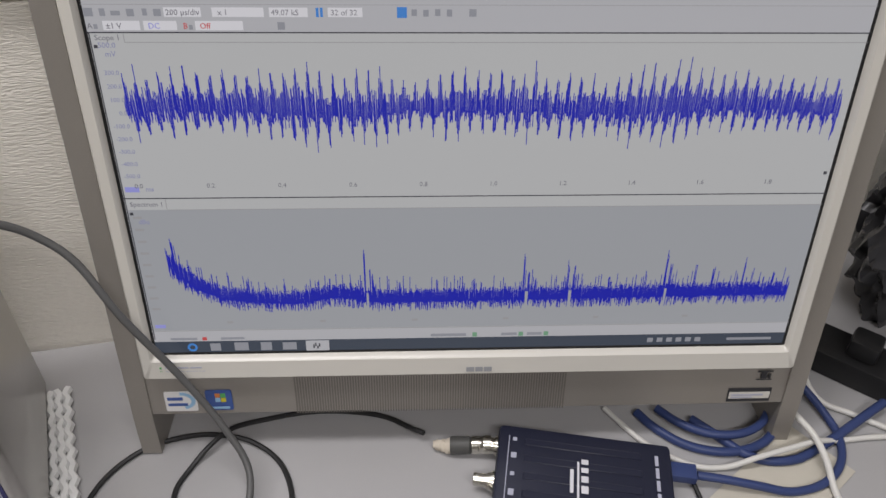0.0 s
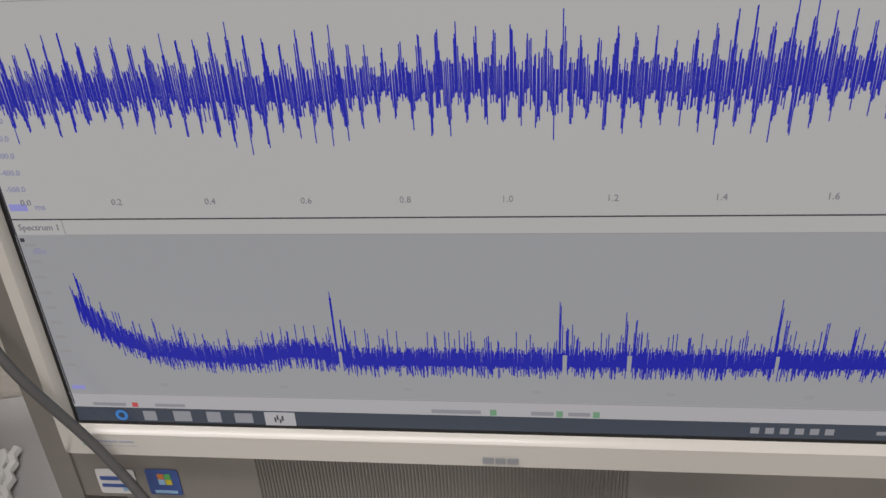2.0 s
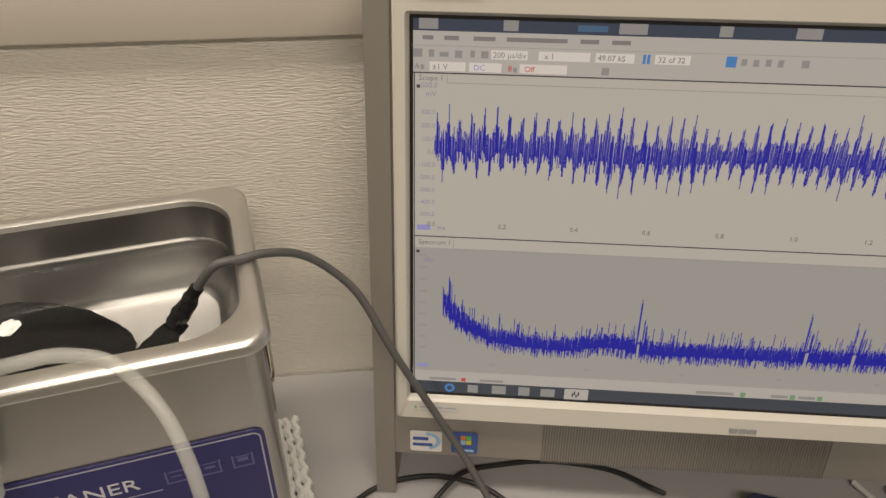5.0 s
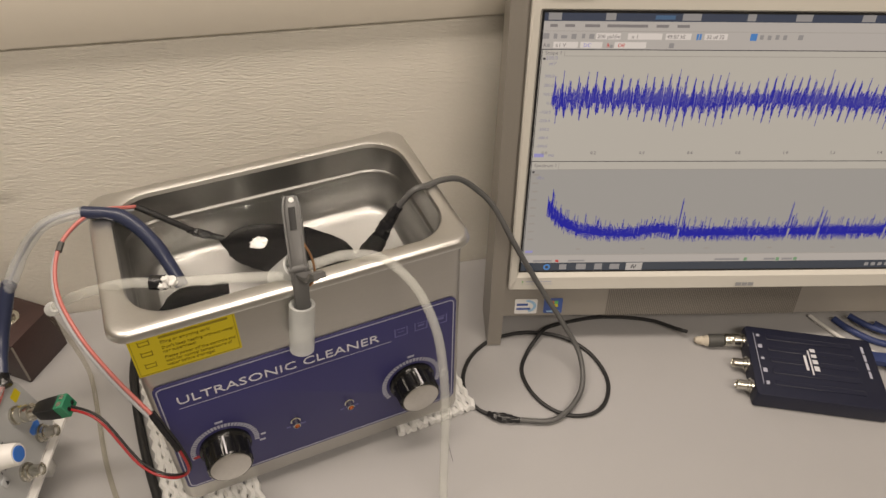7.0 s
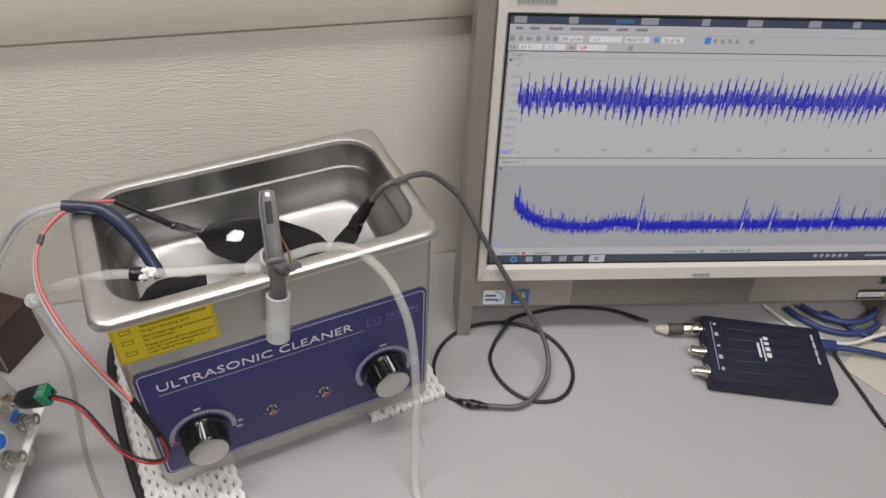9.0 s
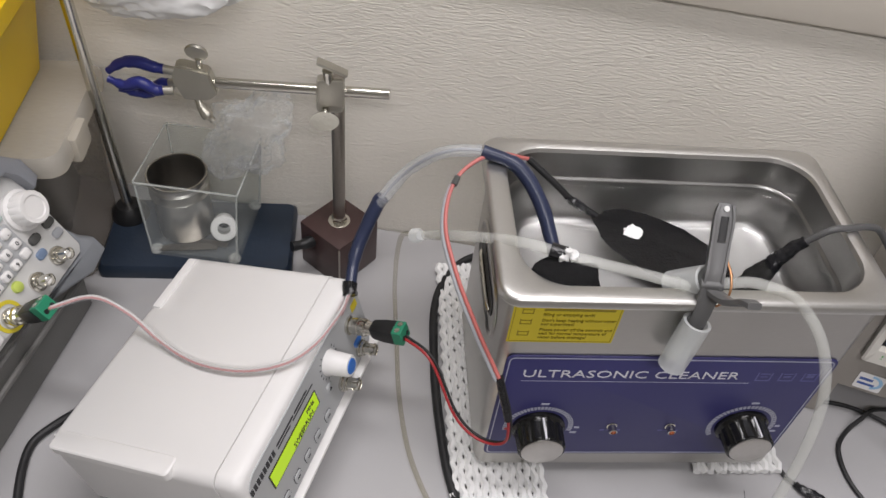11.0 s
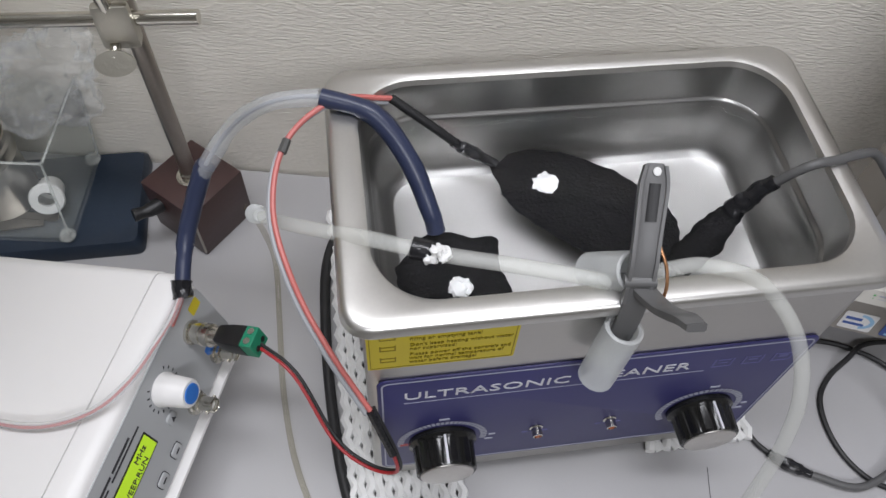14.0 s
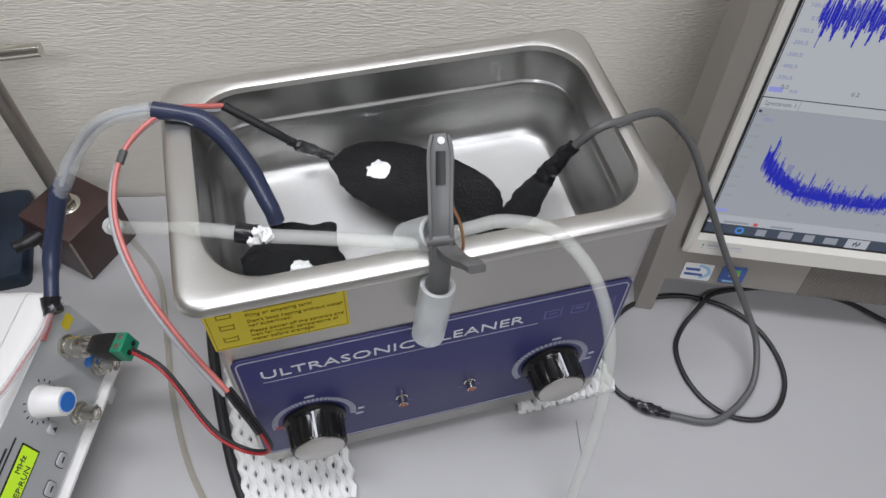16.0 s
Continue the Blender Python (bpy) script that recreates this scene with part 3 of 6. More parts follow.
for k in range(10):
    letters("axis_number", f"{k * 0.2:.1f}", 0.0118 + k * 0.0434, 0.1250, 0.0042, SCR_TEXT, screen, TO, Z + 0.0004, "CENTER")
pieces("spectrum_axis_print", [(0.004, 0.0095, 0.104 - 0.0085 * k, 0.1056 - 0.0085 * k) for k in range(9)] + [(0.052 + 0.0625 * k, 0.056 + 0.0625 * k, 0.0245, 0.0262) for k in range(6)], SCR_SOFTLINE, screen, TO, Z + 0.0002)
pieces("axis_marker", [(0.003, 0.0115, 0.1222, 0.1256), (0.0035, 0.0105, 0.0215, 0.0240)], SCR_LILAC, screen, TO, Z + 0.0003)
pieces("cursor_handle", [(0.0028, 0.0048, 0.2098, 0.2116), (0.0028, 0.0048, 0.1066, 0.1084), (SW - 0.005, SW - 0.003, 0.131, 0.133)], SCR_LINE, screen, TO, Z + 0.0004)
pieces("status_print", [(0.190, 0.2145, 0.0112, 0.0134), (0.239, 0.250, 0.0112, 0.0134), (0.257, 0.2675, 0.0112, 0.0134), (0.012, 0.030, 0.0112, 0.0130), (0.046, 0.062, 0.0112, 0.0130)], SCR_ICON, screen, TO, Z + 0.0002)
pieces("status_icon", [(0.2190, 0.2222, 0.0106, 0.0140), (0.2512, 0.2544, 0.0106, 0.0140), (0.2688, 0.2720, 0.0106, 0.0140)], SCR_GREEN, screen, TO, Z + 0.0003)
bars("record_icon", [(0.0335, 0.0365, 0.0108, 0.0134)], SCR_RED, screen, TO, Z + 0.0003)
pieces("taskbar_icon", [(0.038, 0.045, 0.002, 0.008), (0.0545, 0.064, 0.002, 0.0085), (0.0725, 0.080, 0.0018, 0.0085), (0.0875, 0.097, 0.002, 0.008)], SCR_ICON, screen, TO, Z + 0.0002)
bars("taskbar_button", [(0.1035, 0.1195, 0.0008, 0.0092)], SCR_BAR, screen, TO, Z + 0.0002)
bars("taskbar_wave", [(0.1085, 0.1095, 0.003, 0.006), (0.1098, 0.1108, 0.0045, 0.0075), (0.1111, 0.1121, 0.0025, 0.005), (0.1124, 0.1134, 0.004, 0.007)], SCR_LINE, screen, TO, Z + 0.0003)
pieces("tray_icon", [(0.343 + k * 0.0068, 0.347 + k * 0.0068, 0.0035, 0.007) for k in range(6)] + [(0.40, 0.432, 0.0042, 0.0062)], SCR_ICON, screen, TO, Z + 0.0002)
part("browser_icon", lathe(B(), [(0.0034, 0), (0.0034, 0.0001), (0.0018, 0.0001), (0.0018, 0), (0.0034, 0)], 18, Matrix.Translation((0.0258, 0.005, Z + 0.0001))), SCR_BLUE, screen, at=TO)


def trace(name, x0, x1, count, low_high, width):
    """A dense oscilloscope line: one thin upright stroke a sample, from low to high."""
    bm = B()
    for k in range(count):
        x = x0 + (x1 - x0) * k / count
        lo, hi = low_high(k / count)
        lean = (rnd.random() - 0.5) * width
        q = [bm.verts.new(p) for p in ((x, lo, Z + 0.0004), (x + width, lo, Z + 0.0004), (x + width + lean, hi, Z + 0.0004), (x + lean, hi, Z + 0.0004))]
        bm.faces.new(q)
    return tagged(part(name, bm, SCR_TRACE, screen, at=TO, shade=False), "blue signal line on the lit screen", kind="stuff")


def scope_band(f):
    slow = noise.noise(Vector((f * 6.0, 2.0, 0))) + 0.6 * noise.noise(Vector((f * 19.0, 7.0, 0)))
    env = 0.0165 + 0.0085 * slow + 0.004 * rnd.random()
    ripple = math.sin(2 * math.pi * 61 * f + 2.0 * noise.noise(Vector((f * 9, 0, 3))))
    up = env * (0.16 + 0.68 * max(0, ripple) ** 2.2 + 0.42 * rnd.random())
    down = env * (0.16 + 0.65 * max(0, -ripple) ** 2.2 + 0.45 * rnd.random())
    mid = 0.1758 + 0.0015 * math.sin(17 * f)
    return mid - down, mid + up


def spectrum_band(f):
    base = 0.0430 + 0.034 * math.exp(-f * 22) + 0.0045 * math.exp(-((f - 0.26) / 0.04) ** 2) + 0.004 * f
    up = 0.0020 + 0.0045 * rnd.random() + (0.012 * rnd.random() ** 2 if rnd.random() < 0.22 else 0)
    for place, tall in ((0.305, 0.036), (0.560, 0.034), (0.632, 0.026), (0.568, 0.020), (0.70, 0.014), (0.79, 0.032), (0.84, 0.020), (0.87, 0.018), (0.92, 0.026), (0.42, 0.016), (0.23, 0.014), (0.12, 0.015), (0.01, 0.02), (0.03, 0.014), (0.36, 0.013), (0.48, 0.014), (0.97, 0.016)):
        if abs(f - place) < 0.0012:
            up = tall * (0.7 + 0.3 * rnd.random())
    down = 0.0045 + 0.0075 * rnd.random() ** 1.6 + 0.010 * math.exp(-f * 40) * rnd.random()
    for place in (0.308, 0.566, 0.637, 0.795):
        if abs(f - place) < 0.0022:
            down = -0.002
        elif abs(f - place) < 0.020 and rnd.random() < 0.30:
            up = max(up, (0.008 + 0.020 * rnd.random()) * (1 - abs(f - place) / 0.024))
    return base - down, base + up


trace("scope_trace", 0.0132, 0.436, 820, scope_band, 0.00050)
trace("spectrum_trace", 0.020, 0.434, 1250, spectrum_band, 0.00045)

# ---- ultrasonic cleaner ----
LEAN = 0.0479                                       # the front leans back by this much a metre of height
front_y = lambda z: LEAN * (z - 0.0814)             # noqa: E731
cleaner = thing("ultrasonic_cleaner", pose(0.1235, 0.08, 0, 0, 0, -0.54), "stainless steel ultrasonic cleaner with dark blue control panel, half full", "cleaner")
TC = Matrix.Translation((-0.1235, -0.08, 0))
k1 = 1 / math.hypot(1, LEAN)
FRONT = TC @ Matrix(((1, 0, 0, 0), (0, LEAN * k1, -k1, front_y(0)), (0, k1, LEAN * k1, 0), (0, 0, 0, 1)))
bm = B()
shell = lambda z, d=0.0: [(x, y, z) for x, y in rounded(-0.002 + d, 0.2495 - d, front_y(z) + d, 0.156 - d, 0.010, 5)]  # noqa: E731
loft(bm, [shell(0.0135, 0.004), shell(0.0125, 0.001), shell(0.016), shell(0.10), shell(0.2155)], True, False)
part("body", bm, STEEL, cleaner, "brushed steel housing", at=TC)
# rim and deep-drawn tank
bm = B()
lip = lambda d, z: [(x, y, z) for x, y in rounded(-0.0112 + d, 0.2555 - d, 0.0006 + d, 0.1603 - d, 0.014, 10)]  # noqa: E731
mouth = lambda d, z, r: [(x, y, z) for x, y in rounded(0.0045 + d, 0.2445 - d, 0.0140 + d, 0.1490 - d, r, 10)]  # noqa: E731
loft(bm, [lip(0.009, 0.2145), lip(0.002, 0.2140), lip(0.0004, 0.2146), lip(0, 0.2160), lip(0.0008, 0.2180), lip(0.0008, 0.2192), lip(0.0018, 0.2208), lip(0.0040, 0.2215), lip(0.0070, 0.2216), mouth(-0.0020, 0.2215, 0.032), mouth(0.0006, 0.2205, 0.031), mouth(0.0018, 0.2175, 0.030)])
part("rim", bm, STEEL_RIM_LIT, cleaner, "satin steel rim rolled over at its edge", at=TC)
bm = B()
loft(bm, [mouth(0.0018, 0.2175, 0.030), mouth(0.0026, 0.2070, 0.030), mouth(0.0030, 0.1962, 0.030), mouth(0.0034, 0.1950, 0.029), mouth(0.0046, 0.1940, 0.028), mouth(0.0052, 0.1924, 0.028), mouth(0.0072, 0.1620, 0.027), mouth(0.0084, 0.1520, 0.026), mouth(0.0108, 0.1448, 0.025), mouth(0.0142, 0.1405, 0.022), mouth(0.0180, 0.1386, 0.019)])
part("tank", bm, STEEL_WALL_SHADED, cleaner, "drawn steel tank with a pressed ledge", at=TC)
part("tank_floor", loft(B(), [mouth(0.0180, 0.1386, 0.019), mouth(0.0205, 0.1381, 0.017), mouth(0.026, 0.1380, 0.013)], False, True), STEEL_FLOOR, cleaner, "matt steel tank bottom", at=TC)
bm = B()
rings = [[bm.verts.new((x, y, z)) for x, y, z in mouth(d, h, 0.0275)] for d, h in ((0.0052, 0.1908), (0.0058, 0.1895), (0.0072, 0.1884), (0.0100, 0.1880), (0.015, 0.1880))]
for p, q in zip(rings, rings[1:]):
    for k in range(len(p)):
        bm.faces.new((p[k], p[(k + 1) % len(p)], q[(k + 1) % len(p)], q[k]))
bm.faces.new(rings[-1])
water = part("water", bm, WATER, cleaner, "clear still water in the tank", at=TC)
if water.data.polygons[-1].normal.z < 0:             # the surface looks up, so that light bends the right way
    water.data.flip_normals()
water.visible_shadow = False
for x in (0.02, 0.225):
    for y in (0.02, 0.135):
        part("foot", lathe(B(), [(0, 0.0085), (0.008, 0.0085), (0.009, 0.0145), (0, 0.0145)], 16, Matrix.Translation((x, y, 0))), BLACK_RUBBER, cleaner, at=TC)
# pressed carrying handles in both sides
for face_x, out in ((-0.002, -1), (0.2495, 1)):
    ridge = lambda x, d: [(face_x + out * x, y, z) for y, z in rounded(0.030 + d, 0.130 - d, 0.126 + d, 0.175 - d, 0.022 - d, 6)]  # noqa: E731
    slot = lambda x: [(face_x + out * x, y, z) for y, z in rounded(0.046, 0.117, 0.141, 0.158, 0.008, 6)]  # noqa: E731
    handle = part("side_handle", loft(B(), [ridge(0.0002, 0), ridge(0.0016, 0.0018), ridge(0.0003, 0.0045)]), STEEL, cleaner, "pressed steel carrying handle", at=TC)
    part("handle_slot", loft(B(), [slot(0.0002), slot(0.0008)], True, True), BLACK, handle, at=TC)
    part("handle_bar", hose(B(), [(face_x + out * 0.0010, 0.052, 0.1445), (face_x + out * 0.0022, 0.062, 0.1450), (face_x + out * 0.0022, 0.101, 0.1450), (face_x + out * 0.0010, 0.111, 0.1445)], 0.0022, 10, 4), CHROME, handle, "bright steel grip bar", at=TC)
# control panel
panel = part("control_panel", plate(B(), 0.0030, 0.2428, 0.0312, 0.1603, 0.006, 0.0002, 0.0014, 6, 0.0005), PANEL_BLUE, cleaner, "dark blue printed control panel", at=FRONT)
part("border_line", frame_line(B(), 0.0051, 0.2407, 0.0332, 0.1582, 0.0045, 0.0009, 0.0012, 0.0016), GREY_INK, panel, at=FRONT)
letters("lettering", "ULTRASONIC CLEANER", 0.0163, 0.1362, 0.0120, WHITE_INK, panel, FRONT, 0.0016, stretch=1.245, slim=0.00006)
bars("rule", [(0.017, 0.185, 0.1312, 0.1316)], GREY_INK, panel, FRONT, 0.0016)
for k in range(3):
    x = 0.188 + 0.0175 * k
    bars("pictogram", [(x, x + 0.0010, 0.1345, 0.1440), (x + 0.0105, x + 0.0115, 0.1345, 0.1440), (x + 0.001, x + 0.0105, 0.1345, 0.1353), (x + 0.003, x + 0.0085, 0.139, 0.1396 + 0.001 * k), (x + 0.002, x + 0.0095, 0.1425, 0.1432)], FAINT_INK, panel, FRONT, 0.0016)


def dial(x, y, pointer, start, end):
    """A fluted black knob on a collar, in the middle of its printed scale."""
    bm = B()
    steps = 34
    for s in range(steps):
        a0, a1 = radians(start + (end - start) * s / steps), radians(start + (end - start) * (s + 0.75) / steps)
        q = [(x + r * math.cos(a), y + r * math.sin(a), 0.0017) for a, r in ((a0, 0.0232), (a1, 0.0232), (a1, 0.0272), (a0, 0.0272))]
        bm.faces.new([bm.verts.new(p) for p in q])
    part("scale", bm, GREY_INK, panel, "pale grey scale round the knob", at=FRONT, shade=False)
    pieces("scale_print", [(x - 0.003, x + 0.003, y + 0.0295, y + 0.0315), (x + 0.0285, x + 0.0325, y - 0.002, y), (x + 0.0265, x + 0.0315, y - 0.009, y - 0.007)], GREY_INK, panel, FRONT, 0.0017)
    bm = B()
    prof = [(0.0205, 0.0015), (0.0205, 0.0045), (0.0188, 0.0060), (0.0184, 0.0075), (0.0180, 0.0215), (0.0168, 0.0228), (0, 0.0228)]
    n, rings = 72, []
    for r, z in prof:
        flute = 1.0 if 0.0070 < z < 0.0222 else 0.0
        if r == 0:
            rings.append([bm.verts.new((x, y, z))] * n)
            continue
        rings.append([bm.verts.new((x + (r - flute * 0.0011 * (k % 6 in (0, 1))) * math.cos(2 * math.pi * k / n), y + (r - flute * 0.0011 * (k % 6 in (0, 1))) * math.sin(2 * math.pi * k / n), z)) for k in range(n)])
    for p, q in zip(rings, rings[1:]):
        for k in range(n):
            f = list(dict.fromkeys([p[k], p[(k + 1) % n], q[(k + 1) % n], q[k]]))
            bm.faces.new(f)
    knob = part("knob", bm, BLACK_GLOSS, cleaner, "fluted black control knob", at=FRONT)
    part("cap", lathe(B(), [(0.0158, 0.0227), (0.0158, 0.0234), (0.0150, 0.0238), (0, 0.0238)], 36, Matrix.Translation((x, y, 0))), BRUSHED_CAP, knob, "brushed metal cap", at=FRONT)
    a = radians(pointer)
    m = FRONT @ Matrix.Translation((x, y, 0)) @ Matrix.Rotation(a, 4, "Z")
    part("pointer", box(B(), (0.0172, -0.0007, 0.0045), (0.0190, 0.0007, 0.0229)), WHITE_INK, knob, "white pointer line", at=m, shade=False)


dial(0.0402, 0.0718, 90, -12, 192)
dial(0.2015, 0.0750, 84, -25, 215)
bars("red_mark", [(0.0145, 0.0195, 0.0675, 0.0705)], RED_WIRE, panel, FRONT, 0.0018)
for x in (0.0979, 0.1444):
    m = FRONT @ Matrix.Translation((x, 0.0733, 0))
    lamp = part("indicator_lamp", lathe(B(), [(0.0042, 0.0014), (0.0042, 0.0022), (0.0033, 0.0026), (0.0031, 0.0075), (0.0024, 0.0078), (0.0022, 0.0062), (0, 0.0062)], 20), CHROME, cleaner, "small chrome indicator lamp", at=m)
    part("lens", lathe(B(), [(0.0022, 0.006), (0.0019, 0.0072), (0, 0.0078)], 14), RED_LENS, lamp, "dull red lens", at=m)
    bars("lamp_print", [(x - 0.008, x - 0.0045, 0.0665, 0.0679), (x - 0.0035, x + 0.008, 0.0665, 0.0679)], FAINT_INK, panel, FRONT, 0.0017)
# warning sticker
stick = flat("warning_sticker", -0.0005, 0.0712, 0.1745, 0.2125, YELLOW_FILM, cleaner, FRONT, 0.0007, 0.0012, "yellow warning sticker with printed lines")
part("border_line", frame_line(B(), 0.0007, 0.0700, 0.1756, 0.2113, 0.001, 0.0004, 0.0006, 0.0009), OLIVE_INK, stick, at=FRONT)
for text, y in (("filling or emptying tank!", 0.2018), ("Don't keep heating without water", 0.1962), ("nor supervised!", 0.1923), ("Please power off the controls and", 0.1867), ("wait for normal temperature of", 0.1828), ("water before drainage!", 0.1789)):
    letters("warning_lettering", text, 0.0195, y, 0.0038, OLIVE_INK, stick, FRONT, 0.0009, stretch=0.94)
bars("warning_print", [(0.0195, 0.066, 0.2066, 0.2086)], OLIVE_INK, stick, FRONT, 0.0009)
for y in (0.2035, 0.1930, 0.1815):
    bars("pictogram", [(0.0055, 0.0062, y, y + 0.005), (0.0125, 0.0132, y, y + 0.005), (0.0062, 0.0125, y, y + 0.0007), (0.0055, 0.0132, y + 0.0035, y + 0.0041)], OLIVE_INK, stick, FRONT, 0.0009)


# ---- what lies in the water ----
def bag(name, label, rim, height, thick, tilt, category="pouch"):
    """A limp cloth pouch: an uneven outline, puffed in the middle, with frayed edges."""
    mid = Vector((sum(p[0] for p in rim) / len(rim), sum(p[1] for p in rim) / len(rim), 0))
    ob = thing(name, Matrix.Translation((mid.x, mid.y, height - thick / 2)), label, category)
    bm = B()
    edge = glide([(x, y, 0) for x, y in rim] + [(rim[0][0], rim[0][1], 0)], 10)[:-1]
    levels = 7
    for sgn in (1, -1):
        rings = []
        for j in range(levels):
            f = j / (levels - 1)
            ring = []
            for p in edge:
                q = mid + (p - mid) * (1 - f * 0.999)
                rag = 1 + (0.03 * noise.noise(p * 300) + 0.035 * noise.noise(p * 140)) * (1 - f)
                q = mid + (q - mid) * rag
                puff = thick / 2 * math.sqrt(max(0, 1 - (1 - f) ** 2.4))
                puff += 0.0016 * noise.noise(Vector((q.x * 110, q.y * 110, sgn * 3))) * f
                ring.append(bm.verts.new((q.x - mid.x, q.y - mid.y, sgn * puff + tilt[0] * (q.x - mid.x) + tilt[1] * (q.y - mid.y) + thick / 2)))
            rings.append(ring)
        for p, q in zip(rings, rings[1:]):
            for k in range(len(edge)):
                bm.faces.new((p[k], p[(k + 1) % len(edge)], q[(k + 1) % len(edge)], q[k]))
        bm.faces.new(rings[-1])
    bmesh.ops.remove_doubles(bm, verts=bm.verts, dist=0.0002)
    part("cloth", bm, FELT, ob)
    return ob


def dab(ob, x, y, z, r):
    bm = B()
    bmesh.ops.create_icosphere(bm, subdivisions=3, radius=1)
    for v in bm.verts:
        d = 1 + 0.38 * noise.noise(v.co * 2.3 + Vector((x * 99, 0, 0))) + 0.2 * noise.noise(v.co * 6)
        v.co = Vector((x + v.co.x * r * d, y + v.co.y * r * d, z + v.co.z * r * 0.45 * d)) - ob.matrix_world.translation
    part("sealant_dab", bm, PUTTY, ob, "white blob of sealant")


pouch = bag("cloth_pouch", "large black cloth pouch with white sealant blob, under water", [(0.079, 0.121), (0.096, 0.131), (0.119, 0.130), (0.146, 0.117), (0.166, 0.099), (0.178, 0.082), (0.179, 0.066), (0.170, 0.052), (0.158, 0.047), (0.131, 0.056), (0.107, 0.073), (0.087, 0.095), (0.082, 0.111)], 0.1650, 0.012, (-0.03, 0.05))
dab(pouch, 0.109, 0.1050, 0.1712, 0.0072)
pouch = bag("cloth_pouch", "small black cloth pouch with white sealant blob, under water", [(0.019, 0.062), (0.032, 0.077), (0.046, 0.0815), (0.062, 0.076), (0.0755, 0.0745), (0.0735, 0.061), (0.0755, 0.050), (0.0765, 0.0365), (0.050, 0.0360), (0.022, 0.039), (0.0185, 0.051)], 0.1655, 0.012, (0.0, 0.06))
dab(pouch, 0.0505, 0.0445, 0.1705, 0.0062)

probe = thing("sensor_probe", Matrix.Translation((0.172, 0.046, 0.165)), "black cloth-wrapped sensor probe on a grey cable", "probe")
TP = probe.matrix_world.inverted()
part("wrapped_tip", hose(B(), [(0.166, 0.044, 0.158), (0.174, 0.049, 0.163), (0.187, 0.057, 0.171), (0.200, 0.066, 0.181), (0.206, 0.070, 0.187)], [0.003, 0.0075, 0.0095, 0.0095, 0.0085, 0.007, 0.006], 14, 5, 0.25), FELT, probe, at=TP)
part("glue_wrap", hose(B(), [(0.204, 0.069, 0.186), (0.2085, 0.070, 0.1925), (0.213, 0.071, 0.199), (0.220, 0.0705, 0.209)], [0.0055, 0.0058, 0.005, 0.0048, 0.004], 12, 5, 0.35), TAPE, probe, "glossy black glue wrap", at=TP)
part("cable", hose(B(), [(0.216, 0.0710, 0.203), (0.231, 0.0685, 0.2225), (0.246, 0.070, 0.2235), (0.262, 0.074, 0.2215), (0.280, 0.081, 0.2115), (0.297, 0.083, 0.195), (0.313, 0.0755, 0.175), (0.329, 0.057, 0.138), (0.352, 0.041, 0.090), (0.371, 0.018, 0.051), (0.380, -0.007, 0.024), (0.365, -0.036, 0.010), (0.329, -0.051, 0.005), (0.296, -0.0375, 0.0042)], 0.0026, 10, 7), GREY_CABLE, probe, "thin grey screened cable", at=TP)
part("splice", hose(B(), [(0.297, -0.038, 0.0045), (0.288, -0.0325, 0.005), (0.279, -0.026, 0.0042), (0.273, -0.019, 0.0035)], [0.003, 0.0042, 0.0046, 0.0042, 0.003], 10, 5, 0.2), TAPE, probe, "black taped splice", at=TP)
LOOP = [(0.277, -0.023, 0.0022), (0.267, -0.010, 0.0022), (0.264, 0.007, 0.0022), (0.269, 0.028, 0.0022), (0.286, 0.048, 0.0022), (0.311, 0.060, 0.0022), (0.338, 0.0605, 0.0022), (0.363, 0.053, 0.0025), (0.387, 0.035, 0.004), (0.402, 0.012, 0.0022), (0.405, -0.014, 0.0022), (0.399, -0.036, 0.0022), (0.383, -0.053, 0.0022), (0.364, -0.058, 0.0022), (0.343, -0.050, 0.0022), (0.329, -0.032, 0.0022),
        (0.324, -0.009, 0.0022), (0.328, 0.014, 0.0022), (0.342, 0.030, 0.0022), (0.360, 0.041, 0.0075), (0.378, 0.0505, 0.006), (0.407, 0.051, 0.0022), (0.440, 0.044, 0.0022), (0.470, 0.030, 0.0026), (0.490, 0.014, 0.005), (0.503, -0.006, 0.0085), (0.5095, -0.0162, 0.011)]
part("black_lead", hose(B(), LOOP, 0.0020, 8, 6), BLACK_RUBBER, probe, "thin black cable looped on the desk", at=TP)

# ---- blue-sleeved transducer lead ----
lead = thing("transducer_lead", Matrix.Translation((-0.106, 0.093, 0.118)), "navy-sleeved transducer lead arching into the tank", "cable")
TL = lead.matrix_world.inverted()
ARC = [(-0.106, 0.093, 0.116), (-0.101, 0.123, 0.131), (-0.086, 0.143, 0.162), (-0.064, 0.150, 0.192), (-0.039, 0.138, 0.2225), (-0.012, 0.134, 0.2285), (0.014, 0.125, 0.2225), (0.031, 0.105, 0.206), (0.0395, 0.085, 0.188), (0.042, 0.077, 0.178)]
part("wire_pair", hose(B(), ARC, 0.0013, 8, 6), GREY_PLASTIC, lead, "thin grey wires inside the sleeve", at=TL)
part("sleeve", hose(B(), ARC[:3] + [(-0.082, 0.1455, 0.168)], [0.0046, 0.0054, 0.0056, 0.0056], 14, 6, 0.08), NAVY_SLEEVE, lead, "navy heat-shrink sleeve", at=TL)
part("clear_sleeve", hose(B(), ARC[2:6], [0.0052, 0.0046, 0.0044, 0.0046], 14, 6, 0.08), MILKY_SLEEVE, lead, "cloudy clear sleeve", at=TL)
